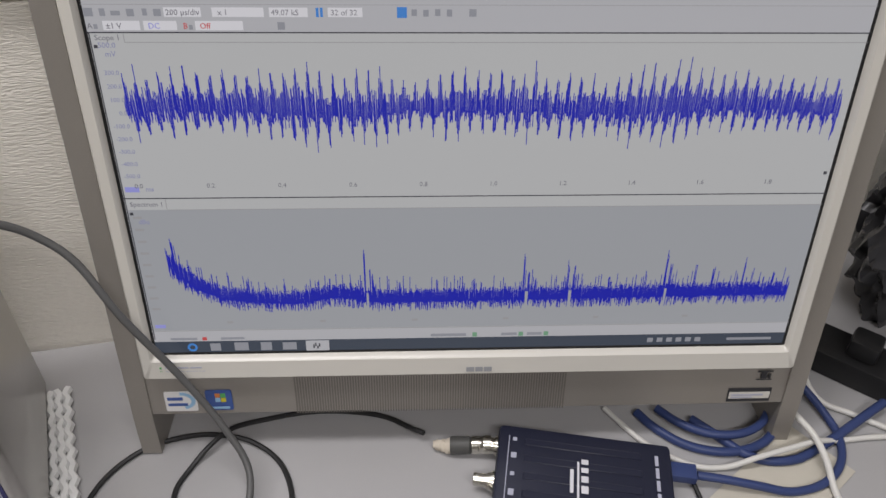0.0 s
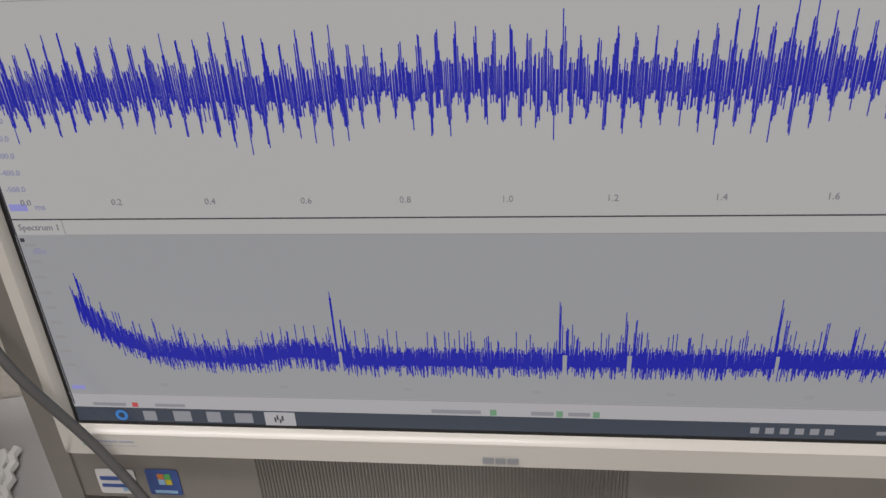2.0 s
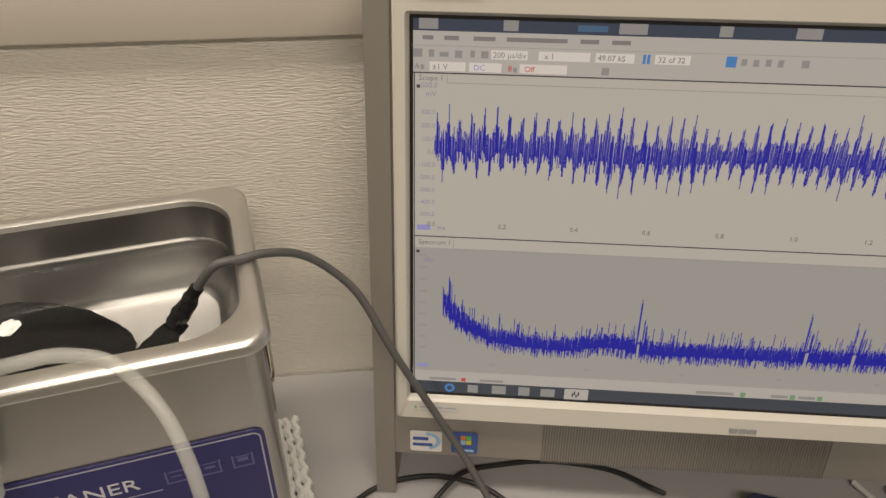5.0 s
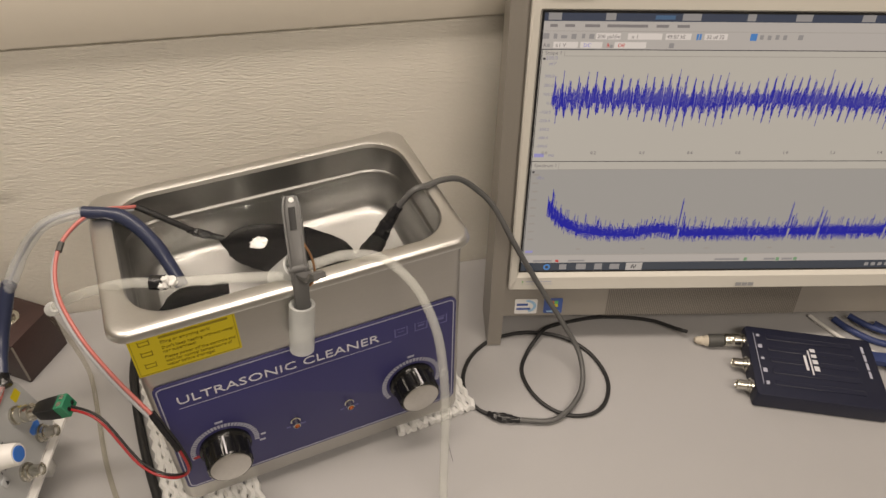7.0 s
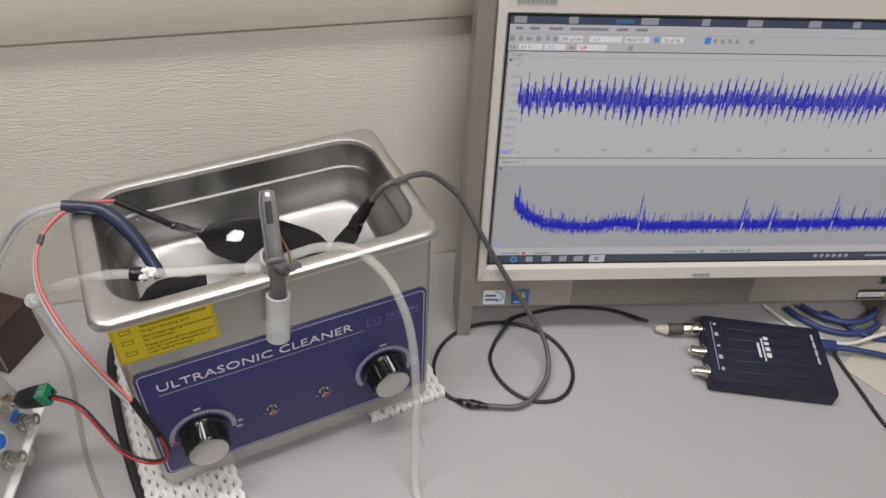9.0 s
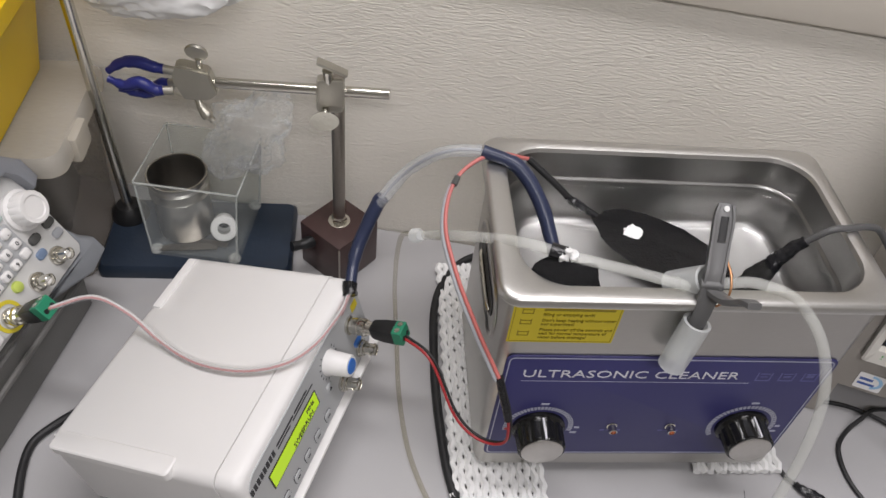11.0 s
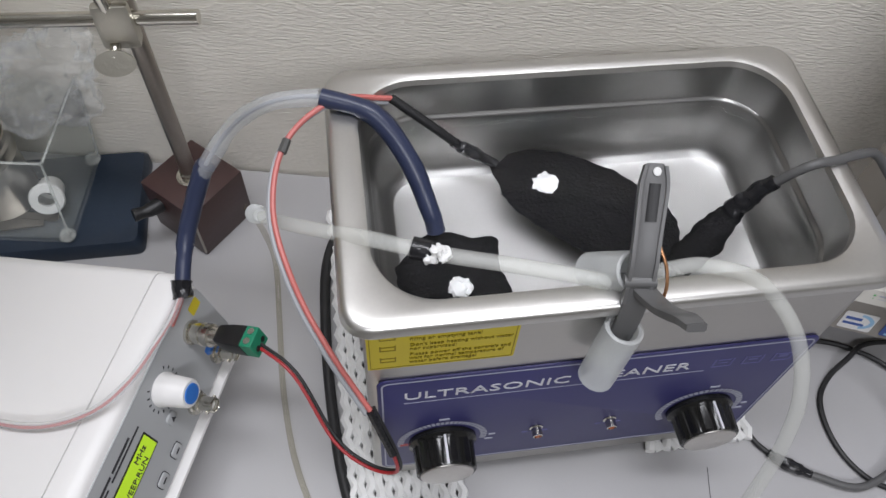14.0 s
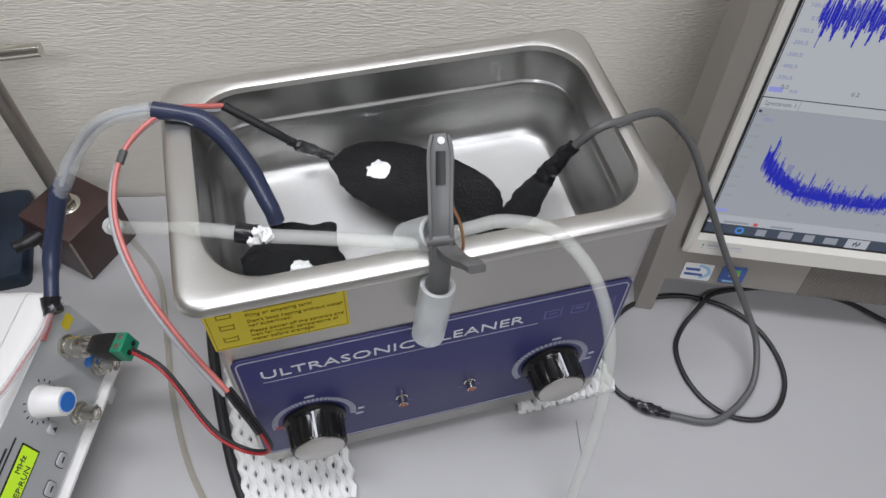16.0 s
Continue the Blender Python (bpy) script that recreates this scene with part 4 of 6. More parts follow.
part("sleeve", hose(B(), ARC[5:], [0.0048, 0.0056, 0.0056, 0.0052, 0.005], 14, 6, 0.08), NAVY_SLEEVE, lead, "navy heat-shrink sleeve", at=TL)
part("glue_wrap", hose(B(), [(-0.1055, 0.0895, 0.1145), (-0.106, 0.094, 0.1165), (-0.1055, 0.099, 0.119)], 0.0058, 12, 4, 0.2), TAPE, lead, "black taped end", at=TL)
part("bare_wire", hose(B(), [(-0.106, 0.092, 0.115), (-0.1085, 0.084, 0.113), (-0.112, 0.073, 0.1125)], 0.0017, 8, 5), PINK_WIRE, lead, at=TL)

# ---- red and black wire from the plug into the tank ----
wire = thing("red_black_wire", Matrix.Translation((-0.066, 0.060, 0.103)), "red and black twin wire looping into the tank", "wire")
TW = wire.matrix_world.inverted()
RUN = [(-0.066, 0.060, 0.103), (-0.044, 0.037, 0.104), (-0.025, 0.004, 0.079), (-0.007, -0.012, 0.072), (0.009, -0.0205, 0.083), (0.008, -0.018, 0.111), (-0.002, -0.004, 0.144), (-0.019, 0.019, 0.171), (-0.033, 0.047, 0.193), (-0.040, 0.082, 0.207), (-0.031, 0.114, 0.2195), (-0.005, 0.133, 0.2265), (0.025, 0.141, 0.2165), (0.049, 0.132, 0.199), (0.062, 0.1290, 0.187)]
off = lambda pts, d: [(x + d, y + d * 0.5, z + d * 0.8) for x, y, z in pts]  # noqa: E731
part("red_wire", hose(B(), RUN[:7], 0.0011, 8, 6), RED_WIRE, wire, at=TW)
part("black_wire", hose(B(), off(RUN[:7], 0.0018), 0.0011, 8, 6), BLACK_RUBBER, wire, at=TW)
part("pink_wire", hose(B(), RUN[6:13], 0.0015, 8, 6), PINK_WIRE, wire, "sun-faded red wire", at=TW)
part("grey_wire", hose(B(), off(RUN[6:13], -0.0022), 0.0014, 8, 6), GREY_PLASTIC, wire, at=TW)
part("splice", hose(B(), RUN[5:7], 0.0026, 8, 4, 0.1), TAPE, wire, at=TW)
part("tape_band", hose(B(), [(-0.0335, 0.1085, 0.2175), (-0.0305, 0.115, 0.2197)], 0.0024, 8, 2), DARK_GREY, wire, at=TW)
part("black_sleeve", hose(B(), RUN[12:], 0.0026, 10, 6), BLACK_RUBBER, wire, at=TW)
part("glue_end", hose(B(), [(0.058, 0.1295, 0.190), (0.063, 0.1285, 0.186), (0.069, 0.127, 0.181), (0.076, 0.1245, 0.1755), (0.083, 0.121, 0.1725)], [0.003, 0.0042, 0.0046, 0.0036, 0.003], 12, 5, 0.3), TAPE, wire, "lumpy black glue joint", at=TW)

# ---- air tubes, joint and clamp ----
hosepipe = thing("air_tube", Matrix.Translation((-0.057, 0.118, 0.155)), "milky silicone tube lying across the tank", "tube")
TH = hosepipe.matrix_world.inverted()
part("tube", hose(B(), [(-0.050, 0.104, 0.170), (-0.028, 0.073, 0.203), (0.006, 0.0465, 0.2265), (0.033, 0.0355, 0.2275), (0.060, 0.028, 0.2265), (0.088, 0.020, 0.2255), (0.110, 0.013, 0.2245)], 0.0037, 14, 6), MILKY_TUBE, hosepipe, at=TH)
part("barbed_end", lathe(B(), [(0, 0), (0.003, 0), (0.0056, 0.002), (0.0042, 0.0045), (0.0038, 0.006), (0.0056, 0.008), (0.0042, 0.0105), (0.0036, 0.013), (0, 0.013)], 16, Matrix.Translation((-0.0575, 0.1185, 0.154)) @ Vector((0.008, -0.0145, 0.016)).to_track_quat("Z", "Y").to_matrix().to_4x4()), FROSTED, hosepipe, "cloudy white barbed connector", at=TH)
part("joint_tape", hose(B(), [(0.0235, 0.0392, 0.2277), (0.0335, 0.0352, 0.2277)], 0.0052, 14, 3, 0.12), TAPE, hosepipe, "black tape round the joint", at=TH)
dabs = B()
for x, y, z in ((0.0335, 0.034, 0.2310), (0.0370, 0.0330, 0.2290), (0.031, 0.0325, 0.2285)):
    bmesh.ops.create_icosphere(dabs, subdivisions=3, radius=0.0033, matrix=Matrix.Translation((x, y, z)))
for v in dabs.verts:
    v.co += v.normal * 0.0022 * noise.noise(v.co * 520)
part("sealant", dabs, PUTTY, hosepipe, "white sealant on the joint", at=TH)
hanger = thing("air_tube", Matrix.Translation((0.20, -0.078, 0.0)), "milky silicone tube hanging over the tank rim", "tube")
TR = [(0.124, 0.0145, 0.2255), (0.140, 0.0165, 0.2250), (0.158, 0.0165, 0.2245), (0.181, 0.006, 0.2215), (0.199, -0.0135, 0.2035), (0.2075, -0.033, 0.174), (0.2085, -0.048, 0.138), (0.2055, -0.061, 0.098), (0.2005, -0.073, 0.055), (0.1965, -0.083, 0.018), (0.194, -0.094, 0.0050), (0.190, -0.125, 0.0050), (0.186, -0.17, 0.0050), (0.182, -0.21, 0.0050)]
part("tube", hose(B(), TR, 0.0037, 14, 6), MILKY_TUBE, hanger, at=hanger.matrix_world.inverted())
droop = thing("vinyl_tube", Matrix.Translation((-0.055, 0.20, 0)), "thin yellowed clear tube on the desk", "tube")
part("tube", hose(B(), [(-0.057, 0.1185, 0.1535), (-0.0625, 0.128, 0.146), (-0.0655, 0.142, 0.125), (-0.066, 0.165, 0.075), (-0.065, 0.178, 0.020), (-0.064, 0.165, 0.0032), (-0.063, 0.120, 0.0032), (-0.062, 0.070, 0.0032), (-0.056, 0.020, 0.0032), (-0.044, -0.020, 0.0032), (-0.026, -0.058, 0.0032), (-0.012, -0.10, 0.0032)], 0.0022, 10, 6), DULL_TUBE, droop, at=droop.matrix_world.inverted())

clip = thing("spring_clamp", Matrix.Translation((0.119, 0.005, 0.2185)), "grey plastic spring clamp gripping the tank rim", "clamp")
TK = clip.matrix_world.inverted()


def arm(points, widths, thick, side, hole=()):
    """A flat moulded arm swept through points; side is the way across it."""
    bm = B()
    line = glide(points, 5)
    side = Vector(side).normalized()
    rings = []
    for i, p in enumerate(line):
        way = (line[min(i + 1, len(line) - 1)] - line[max(i - 1, 0)]).normalized()
        up = way.cross(side).normalized()
        f = i / (len(line) - 1) * (len(widths) - 1)
        w = widths[int(f)] + (widths[min(int(f) + 1, len(widths) - 1)] - widths[int(f)]) * (f - int(f))
        rings.append([p + side * sx * w + up * sy * thick for sx, sy in ((-1, -0.7), (-0.8, -1), (0.8, -1), (1, -0.7), (1, 0.7), (0.8, 1), (-0.8, 1), (-1, 0.7))])
    return loft(bm, rings, True, True)


part("long_arm", arm([(0.1283, 0.0455, 0.2665), (0.1265, 0.037, 0.2610), (0.1235, 0.024, 0.2505), (0.1205, 0.010, 0.2370), (0.1185, 0.0015, 0.2200), (0.1172, -0.0020, 0.2000), (0.1165, -0.0035, 0.1880)], (0.0035, 0.0062, 0.0060, 0.0058, 0.0055, 0.0050, 0.0042), 0.0022, (1, -0.25, 0.1)), CLIP_GREY, clip, "long grey jaw arm", at=TK)
for way in (-1, 1):
    part("arm_rib", arm([(0.1283 + way * 0.0040, 0.0445 - way * 0.0010, 0.2665), (0.1265 + way * 0.0055, 0.037 - way * 0.0014, 0.2615), (0.1235 + way * 0.0052, 0.024 - way * 0.0013, 0.2508), (0.1205 + way * 0.0050, 0.010 - way * 0.0013, 0.2375), (0.1188 + way * 0.0048, 0.0030 - way * 0.0012, 0.2230)], (0.0009, 0.0009, 0.0009, 0.0010, 0.0010), 0.0031, (1, -0.25, 0.1)), CLIP_GREY, clip, "raised edge of the jaw arm", at=TK)
part("slot", arm([(0.1266, 0.0372, 0.2638), (0.1236, 0.0245, 0.2540)], (0.0024, 0.0024), 0.0006, (1, -0.25, 0.1)), BLACK, clip, "dark slot in the arm", at=TK)
part("hang_hole", lathe(B(), [(0.0019, 0), (0.0019, 0.0005), (0, 0.0005)], 14, Matrix.Translation((0.1277, 0.0412, 0.2668)) @ Vector((0.1, -0.6, 0.8)).to_track_quat("Z", "Y").to_matrix().to_4x4()), PUTTY, clip, at=TK)
part("short_arm", arm([(0.1165, 0.020, 0.2155), (0.1185, 0.0135, 0.2260), (0.1215, 0.0045, 0.2300), (0.1245, -0.0065, 0.2345), (0.1250, -0.0145, 0.2430), (0.1250, -0.0215, 0.2525), (0.1262, -0.0270, 0.2560)], (0.0042, 0.0050, 0.0052, 0.0048, 0.0044, 0.0048, 0.0040), 0.0021, (1, -0.1, 0.05)), CLIP_GREY, clip, "short grey lever arm", at=TK)
part("pivot", rod(B(), (0.1130, 0.0085, 0.2330), (0.1265, 0.0060, 0.2345), 0.0030), CLIP_GREY, clip, at=TK)
part("spring", hose(B(), [(0.1270, 0.0175, 0.2480), (0.1295, 0.0085, 0.2420), (0.1295, 0.0015, 0.2350), (0.1275, -0.0015, 0.2280), (0.1245, -0.0005, 0.2220)], 0.0008, 8, 6), COPPER, clip, "copper-coloured wire spring", at=TK)
for name, a, b in (("lower_sleeve", (0.1165, -0.0030, 0.2085), (0.1104, -0.0095, 0.1690)), ("upper_sleeve", (0.1190, 0.0140, 0.2310), (0.1085, 0.0290, 0.2080))):
    a, b = Vector(a), Vector(b)
    m = TK @ Matrix.Translation(b) @ (a - b).to_track_quat("Z", "Y").to_matrix().to_4x4()
    ln = (a - b).length
    part(name, lathe(B(), [(0.0070, 0), (0.0080, -0.0006), (0.0090, 0), (0.0093, ln * 0.5), (0.0093, ln), (0.0082, ln + 0.0006), (0.0070, ln), (0.0070, 0)], 26), FROSTED, clip, "milky tube sleeve on the jaw", at=m)


# ---- foam net under the cleaner ----
def foam_net(label, x0, x1, y0, y1, pitch, m):
    ob = thing("foam_net", m @ Matrix.Translation(((x0 + x1) / 2, (y0 + y1) / 2, 0)), label, "packing foam", "foam nets under the cleaner")
    inv = Matrix.Translation((-(x0 + x1) / 2, -(y0 + y1) / 2, 0))
    bm = B()
    count = int((x1 - x0) / pitch)
    for i in range(count + 1):
        pts, steps = [], int((y1 - y0) / (pitch * 1.1))
        for j in range(steps + 1):
            sway = pitch * 0.21 * (1 if (i + j) % 2 else -1)
            wob = 0.0012 * noise.noise(Vector((i * 3.1, j * 0.7, x0 * 50)))
            pts.append((x0 + i * pitch + sway + wob, y0 + j * pitch * 1.1, 0.0045 + 0.0008 * noise.noise(Vector((i * 0.9, j * 1.3, 4)))))
        hose(bm, pts, 0.0036, 6, 0)
    part("netting", bm, FOAM, ob, at=inv)
    return ob


foam_net("white foam net folded under the cleaner", -0.0185, 0.058, -0.038, 0.225, 0.0060, Matrix())
foam_net("small white foam net under the cleaner", 0.190, 0.262, -0.008, 0.15, 0.0060, Matrix())
cord = thing("mains_cable", Matrix.Translation((-0.027, 0.1, 0)), "black power cord along the foam net", "cable")
part("sheath", hose(B(), [(0.06, 0.236, 0.0042), (0.025, 0.234, 0.0042), (0.000, 0.219, 0.0042), (-0.017, 0.193, 0.0042), (-0.026, 0.163, 0.0042), (-0.029, 0.118, 0.0042), (-0.0292, 0.071, 0.0042), (-0.027, 0.030, 0.0042), (-0.0235, -0.003, 0.0042), (-0.017, -0.033, 0.0042), (-0.010, -0.060, 0.0042), (-0.002, -0.10, 0.0042), (0.008, -0.16, 0.0042)], 0.0040, 12, 6), BLACK_RUBBER, cord, at=cord.matrix_world.inverted())
rag = thing("cleaning_cloth", Matrix.Translation((-0.078, -0.048, 0)), "crumpled cream cotton cloth on the desk", "cloth")
bm = B()
nx, ny = 46, 40
grid = [[None] * (ny + 1) for _ in range(nx + 1)]
for i in range(nx + 1):
    for j in range(ny + 1):
        x, y = -0.046 + 0.080 * i / nx, -0.055 + 0.077 * j / ny
        edge = min(i, nx - i, j, ny - j)
        x += 0.0022 * noise.noise(Vector((j * 0.5, 1, 0))) + 0.02 * (0.5 - j / ny) * (i / nx)
        y += 0.0022 * noise.noise(Vector((i * 0.5, 5, 0))) + 0.008 * (i / nx) * (0.4 - i / nx)
        z = 0.0016 + 0.0032 * max(0, noise.noise(Vector((x * 60, y * 60, 2)))) + 0.0009 * noise.noise(Vector((x * 420, y * 420, 0)))
        grid[i][j] = bm.verts.new((x, y, max(z, 0.0004) if edge else 0.0003))
for i in range(nx):
    for j in range(ny):
        bm.faces.new((grid[i][j], grid[i + 1][j], grid[i + 1][j + 1], grid[i][j + 1]))
part("fabric", bm, CLOTH, rag)


def bnc(parent, m, label="nickel coaxial socket"):
    ob = part("coaxial_socket", lathe(B(), [(0, 0), (0.0078, 0), (0.0078, 0.002), (0.0062, 0.0025), (0.0062, 0.005), (0.0048, 0.0055), (0.0048, 0.0145), (0.0040, 0.0150), (0.0036, 0.0140), (0.0036, 0.006), (0, 0.006)], 22), CHROME, parent, label, at=m)
    part("lug", rod(B(), (-0.0062, 0, 0.0115), (0.0062, 0, 0.0115), 0.0011, n=8), CHROME, ob, at=m)
    part("insulator", lathe(B(), [(0.0034, 0.0065), (0.0030, 0.0125), (0, 0.0125)], 16), WHITE_PLASTIC, ob, at=m)
    return ob


def plug(m, label):
    """A coaxial plug with a green screw terminal, pointing along z."""
    ob = thing("terminal_plug", m, label, "connector", "coaxial terminal plugs")
    part("collar", lathe(B(), [(0.0052, 0.004), (0.0070, 0.0045), (0.0072, 0.0085), (0.0066, 0.009), (0.0066, 0.0105), (0.0072, 0.011), (0.0072, 0.0145), (0.0058, 0.0155), (0.0050, 0.021), (0, 0.021)], 24), CHROME, ob, "knurled nickel collar")
    bm = B()
    loft(bm, [[(x, y, z) for x, y in rounded(-w, w, -h, h, 0.0012, 3)] for z, w, h in ((0.020, 0.0050, 0.0050), (0.0215, 0.0058, 0.0056), (0.031, 0.0070, 0.0062), (0.0405, 0.0072, 0.0066))], True, True)
    part("body", bm, BLACK, ob, "tapered black housing")
    block = part("terminal_block", box(B(), (-0.0068, -0.0064, 0.0402), (0.0068, 0.0070, 0.0485), 0.0005, 1), GREEN_PLASTIC, ob, "green screw terminal")
    for x in (-0.0032, 0.0032):
        part("screw", lathe(B(), [(0.0022, 0.0070), (0.0022, 0.0074), (0, 0.0074)], 12, Matrix.Translation((x, 0, 0.0445)) @ Matrix.Rotation(radians(-90), 4, "X")), CHROME, block)
        part("wire_hole", lathe(B(), [(0.0019, 0.0485), (0.0019, 0.0488), (0, 0.0488)], 12, Matrix.Translation((x, -0.001, 0))), BLACK, block)
    return ob


# ---- white signal generator ----
GEN = Matrix.Translation((-0.1556, -0.0765, 0.0434)) @ Euler((radians(-15.17), 0, radians(68.87))).to_matrix().to_4x4()
gen = thing("signal_generator", pose(-0.20, 0.02, 0, 0, 0, 68.87), "white bench signal generator with lime lit display", "generator")
TG = gen.matrix_world.inverted() @ GEN
GF = TG @ Matrix.Rotation(radians(90), 4, "X")        # x along the front, y up, z out of it
GW, GD, GH = 0.190, 0.154, 0.078
bm = B()
sect = lambda y, d, low: [(x, y, z) for x, z in rounded(0.0 + d, GW - d, low, GH - d, 0.009, 5)]  # noqa: E731
loft(bm, [sect(0.016, 0, 0), sect(GD - 0.006, 0, 0), sect(GD, 0.004, 0.003)], True, True)
part("case", bm, WHITE_PLASTIC, gen, "plain white housing", at=TG)
bm = B()
loft(bm, [sect(0.0155, 0.0005, 0), sect(0.004, 0.0005, 0), sect(-0.001, 0.003, 0.002), sect(-0.0025, 0.0055, 0.0045)], True, True)
part("front_bezel", bm, WHITE_PLASTIC, gen, "rounded white front frame", at=TG)
face = part("front_panel", plate(B(), 0.0065, GW - 0.004, 0.0062, GH - 0.0085, 0.012, 0.0023, 0.0034, 5), PANEL_GREY, gen, "light grey control panel", at=GF)
bm = B()
box(bm, (0.006, 0.052, GH - 0.002), (0.008, 0.150, GH + 0.0008), 0.0004, 1)
loft(bm, [[(x, y, GH - 0.006 + z) for x, y in rounded(-0.003 + d, 0.012 - d, 0.048 + d, GD - 0.006 - d, 0.004, 4)] for d, z in ((0, 0), (0, 0.0062), (0.001, 0.0072))], True, True)
part("side_rail", bm, WHITE_PLASTIC, gen, "raised white side rail", at=TG)
part("back_step", box(B(), (GW - 0.062, GD - 0.012, GH - 0.004), (GW - 0.006, GD - 0.004, GH + 0.0016), 0.001), WHITE_PLASTIC, gen, at=TG)
part("lower_flange", box(B(), (0.004, -0.0085, 0.0002), (GW + 0.002, 0.010, 0.0030), 0.001), WHITE_PLASTIC, gen, at=TG)
lcd = flat("display", 0.0245, 0.0975, 0.0345, 0.0505, BLACK, gen, GF, 0.0036, 0.0008, "lime-green lit character display")
flat("lit_field", 0.0258, 0.0962, 0.0358, 0.0492, LCD_GREEN, lcd, GF, 0.0040)
letters("display_lettering", "SWEEP:RUN", 0.0560, 0.0372, 0.0058, DARK_INK, lcd, GF, 0.0042)
letters("display_lettering", "MHz", 0.080, 0.0436, 0.0058, DARK_INK, lcd, GF, 0.0042)
bars("maker_mark", [(0.0068 + k * 0.0042, 0.0098 + k * 0.0042, 0.0560, 0.0615) for k in range(8)], DARK_INK, face, GF, 0.0037, "plain dark maker's mark")
bars("panel_print", [(0.043, 0.068, 0.0590, 0.0606), (0.070, 0.090, 0.0590, 0.0606), (0.043, 0.062, 0.0560, 0.0572), (0.066, 0.098, 0.0560, 0.0572)], DARK_INK, face, GF, 0.0037)
for x in (0.0295, 0.0466, 0.0638, 0.0809, 0.0993):
    key = part("button", plate(B(), x - 0.0045, x + 0.0045, 0.0108, 0.0188, 0.0022, 0.003, 0.0046, 4, 0.0005), PANEL_GREY, gen, "grey membrane button", at=GF)
    part("button_outline", frame_line(B(), x - 0.0050, x + 0.0050, 0.0103, 0.0193, 0.0026, 0.0005, 0.0034, 0.0037), DARK_INK, key, at=GF)
    bars("button_print", [(x - 0.002, x + 0.002, 0.0140, 0.0152)], DARK_INK, key, GF, 0.0048)
key = part("button", plate(B(), 0.1090, 0.1172, 0.0282, 0.0362, 0.0022, 0.003, 0.0046, 4, 0.0005), PANEL_GREY, gen, "grey arrow button", at=GF)
bm = B()
bm.faces.new([bm.verts.new(p) for p in ((0.1112, 0.0300, 0.0048), (0.1150, 0.0300, 0.0048), (0.1131, 0.0340, 0.0048))])
part("arrow", bm, DARK_INK, key, at=GF, shade=False)
sw = part("power_switch", box(B(), (0.0055, 0.016, 0.003), (0.0175, 0.036, 0.0056), 0.0008, 2), WHITE_PLASTIC, gen, "white rocker power switch", at=GF)
bm = B()
loft(bm, [[(0.0070, 0.0175, 0.0056), (0.0160, 0.0175, 0.0056), (0.0160, 0.0345, 0.0056), (0.0070, 0.0345, 0.0056)], [(0.0074, 0.0180, 0.0068), (0.0156, 0.0180, 0.0068), (0.0156, 0.0340, 0.0100), (0.0074, 0.0340, 0.0100)]], False, True)
part("rocker", bm, WHITE_PLASTIC, sw, at=GF)
part("rocker_mark", lathe(B(), [(0.0016, 0), (0.0016, 0.0003), (0.0011, 0.0003), (0.0011, 0)], 14, Matrix.Translation((0.0115, 0.0212, 0.0076))), RED_WIRE, sw, at=GF)
m = GF @ Matrix.Translation((0.1235, 0.0500, 0.003))
bm = B()
for a in range(15):
    t = radians(-60 + a * 20)
    box(bm, (-0.0004, 0.0122, 0.0001), (0.0004, 0.0140, 0.0007), m=Matrix.Rotation(t + radians(90), 4, "Z"))
part("scale_marks", bm, DARK_INK, face, at=m, shade=False)
knob = part("knob", lathe(B(), [(0.0104, 0), (0.0104, 0.002), (0.0096, 0.003), (0.0086, 0.0185), (0.0078, 0.0196), (0, 0.0196)], 36), WHITE_PLASTIC, gen, "white tuning knob", at=m)
part("cap", lathe(B(), [(0.0062, 0.0195), (0.0060, 0.0203), (0, 0.0205)], 24), BLUE_SPOT, knob, "blue cap on the knob", at=m)
bnc(gen, GF @ Matrix.Translation((0.1620, 0.0490, 0.0034)))
bnc(gen, GF @ Matrix.Translation((0.1655, 0.0165, 0.0034)))
bnc(gen, GF @ Matrix.Translation((0.1300, 0.0165, 0.0034)))
flat("blue_patch", 0.1590, 0.1725, 0.0225, 0.0290, BLUE_SPOT, face, GF, 0.0037, 0.002)
flat("caution_mark", 0.171, 0.181, 0.0530, 0.0605, YELLOW_FILM, face, GF, 0.0037, 0.001, "small yellow caution mark")
for x in (0.02, GW - 0.03):
    part("front_leg", box(B(), (x, 0.010, -0.043), (x + 0.012, 0.016, 0.001), 0.001, m=Matrix.Translation((0, 0.0, 0)) ), WHITE_PLASTIC, gen, "white fold-out front leg", at=TG @ Matrix.Translation((x, 0.013, 0)) @ Matrix.Rotation(radians(15), 4, "X") @ Matrix.Translation((-x, -0.013, 0)))
def aimed(a, b):
    return Matrix.Translation(a) @ (Vector(b) - Vector(a)).to_track_quat("Z", "Y").to_matrix().to_4x4()


plug(aimed(GEN @ Matrix.Rotation(radians(90), 4, "X") @ Vector((0.1620, 0.0490, 0.005)), (-0.0690, 0.0615, 0.1045)), "coaxial plug with green terminal on the white generator")
cord = thing("mains_cable", Matrix.Translation((-0.35, 0.03, 0)), "black power cord behind the white generator", "cable")
part("sheath", hose(B(), [(-0.305, 0.058, 0.020), (-0.325, 0.050, 0.008), (-0.342, 0.039, 0.0036), (-0.354, 0.024, 0.0036), (-0.3555, 0.004, 0.0036), (-0.351, -0.024, 0.0036), (-0.344, -0.051, 0.0036), (-0.335, -0.083, 0.0036), (-0.322, -0.12, 0.0036)], 0.0034, 12, 6), BLACK_RUBBER, cord, at=cord.matrix_world.inverted())

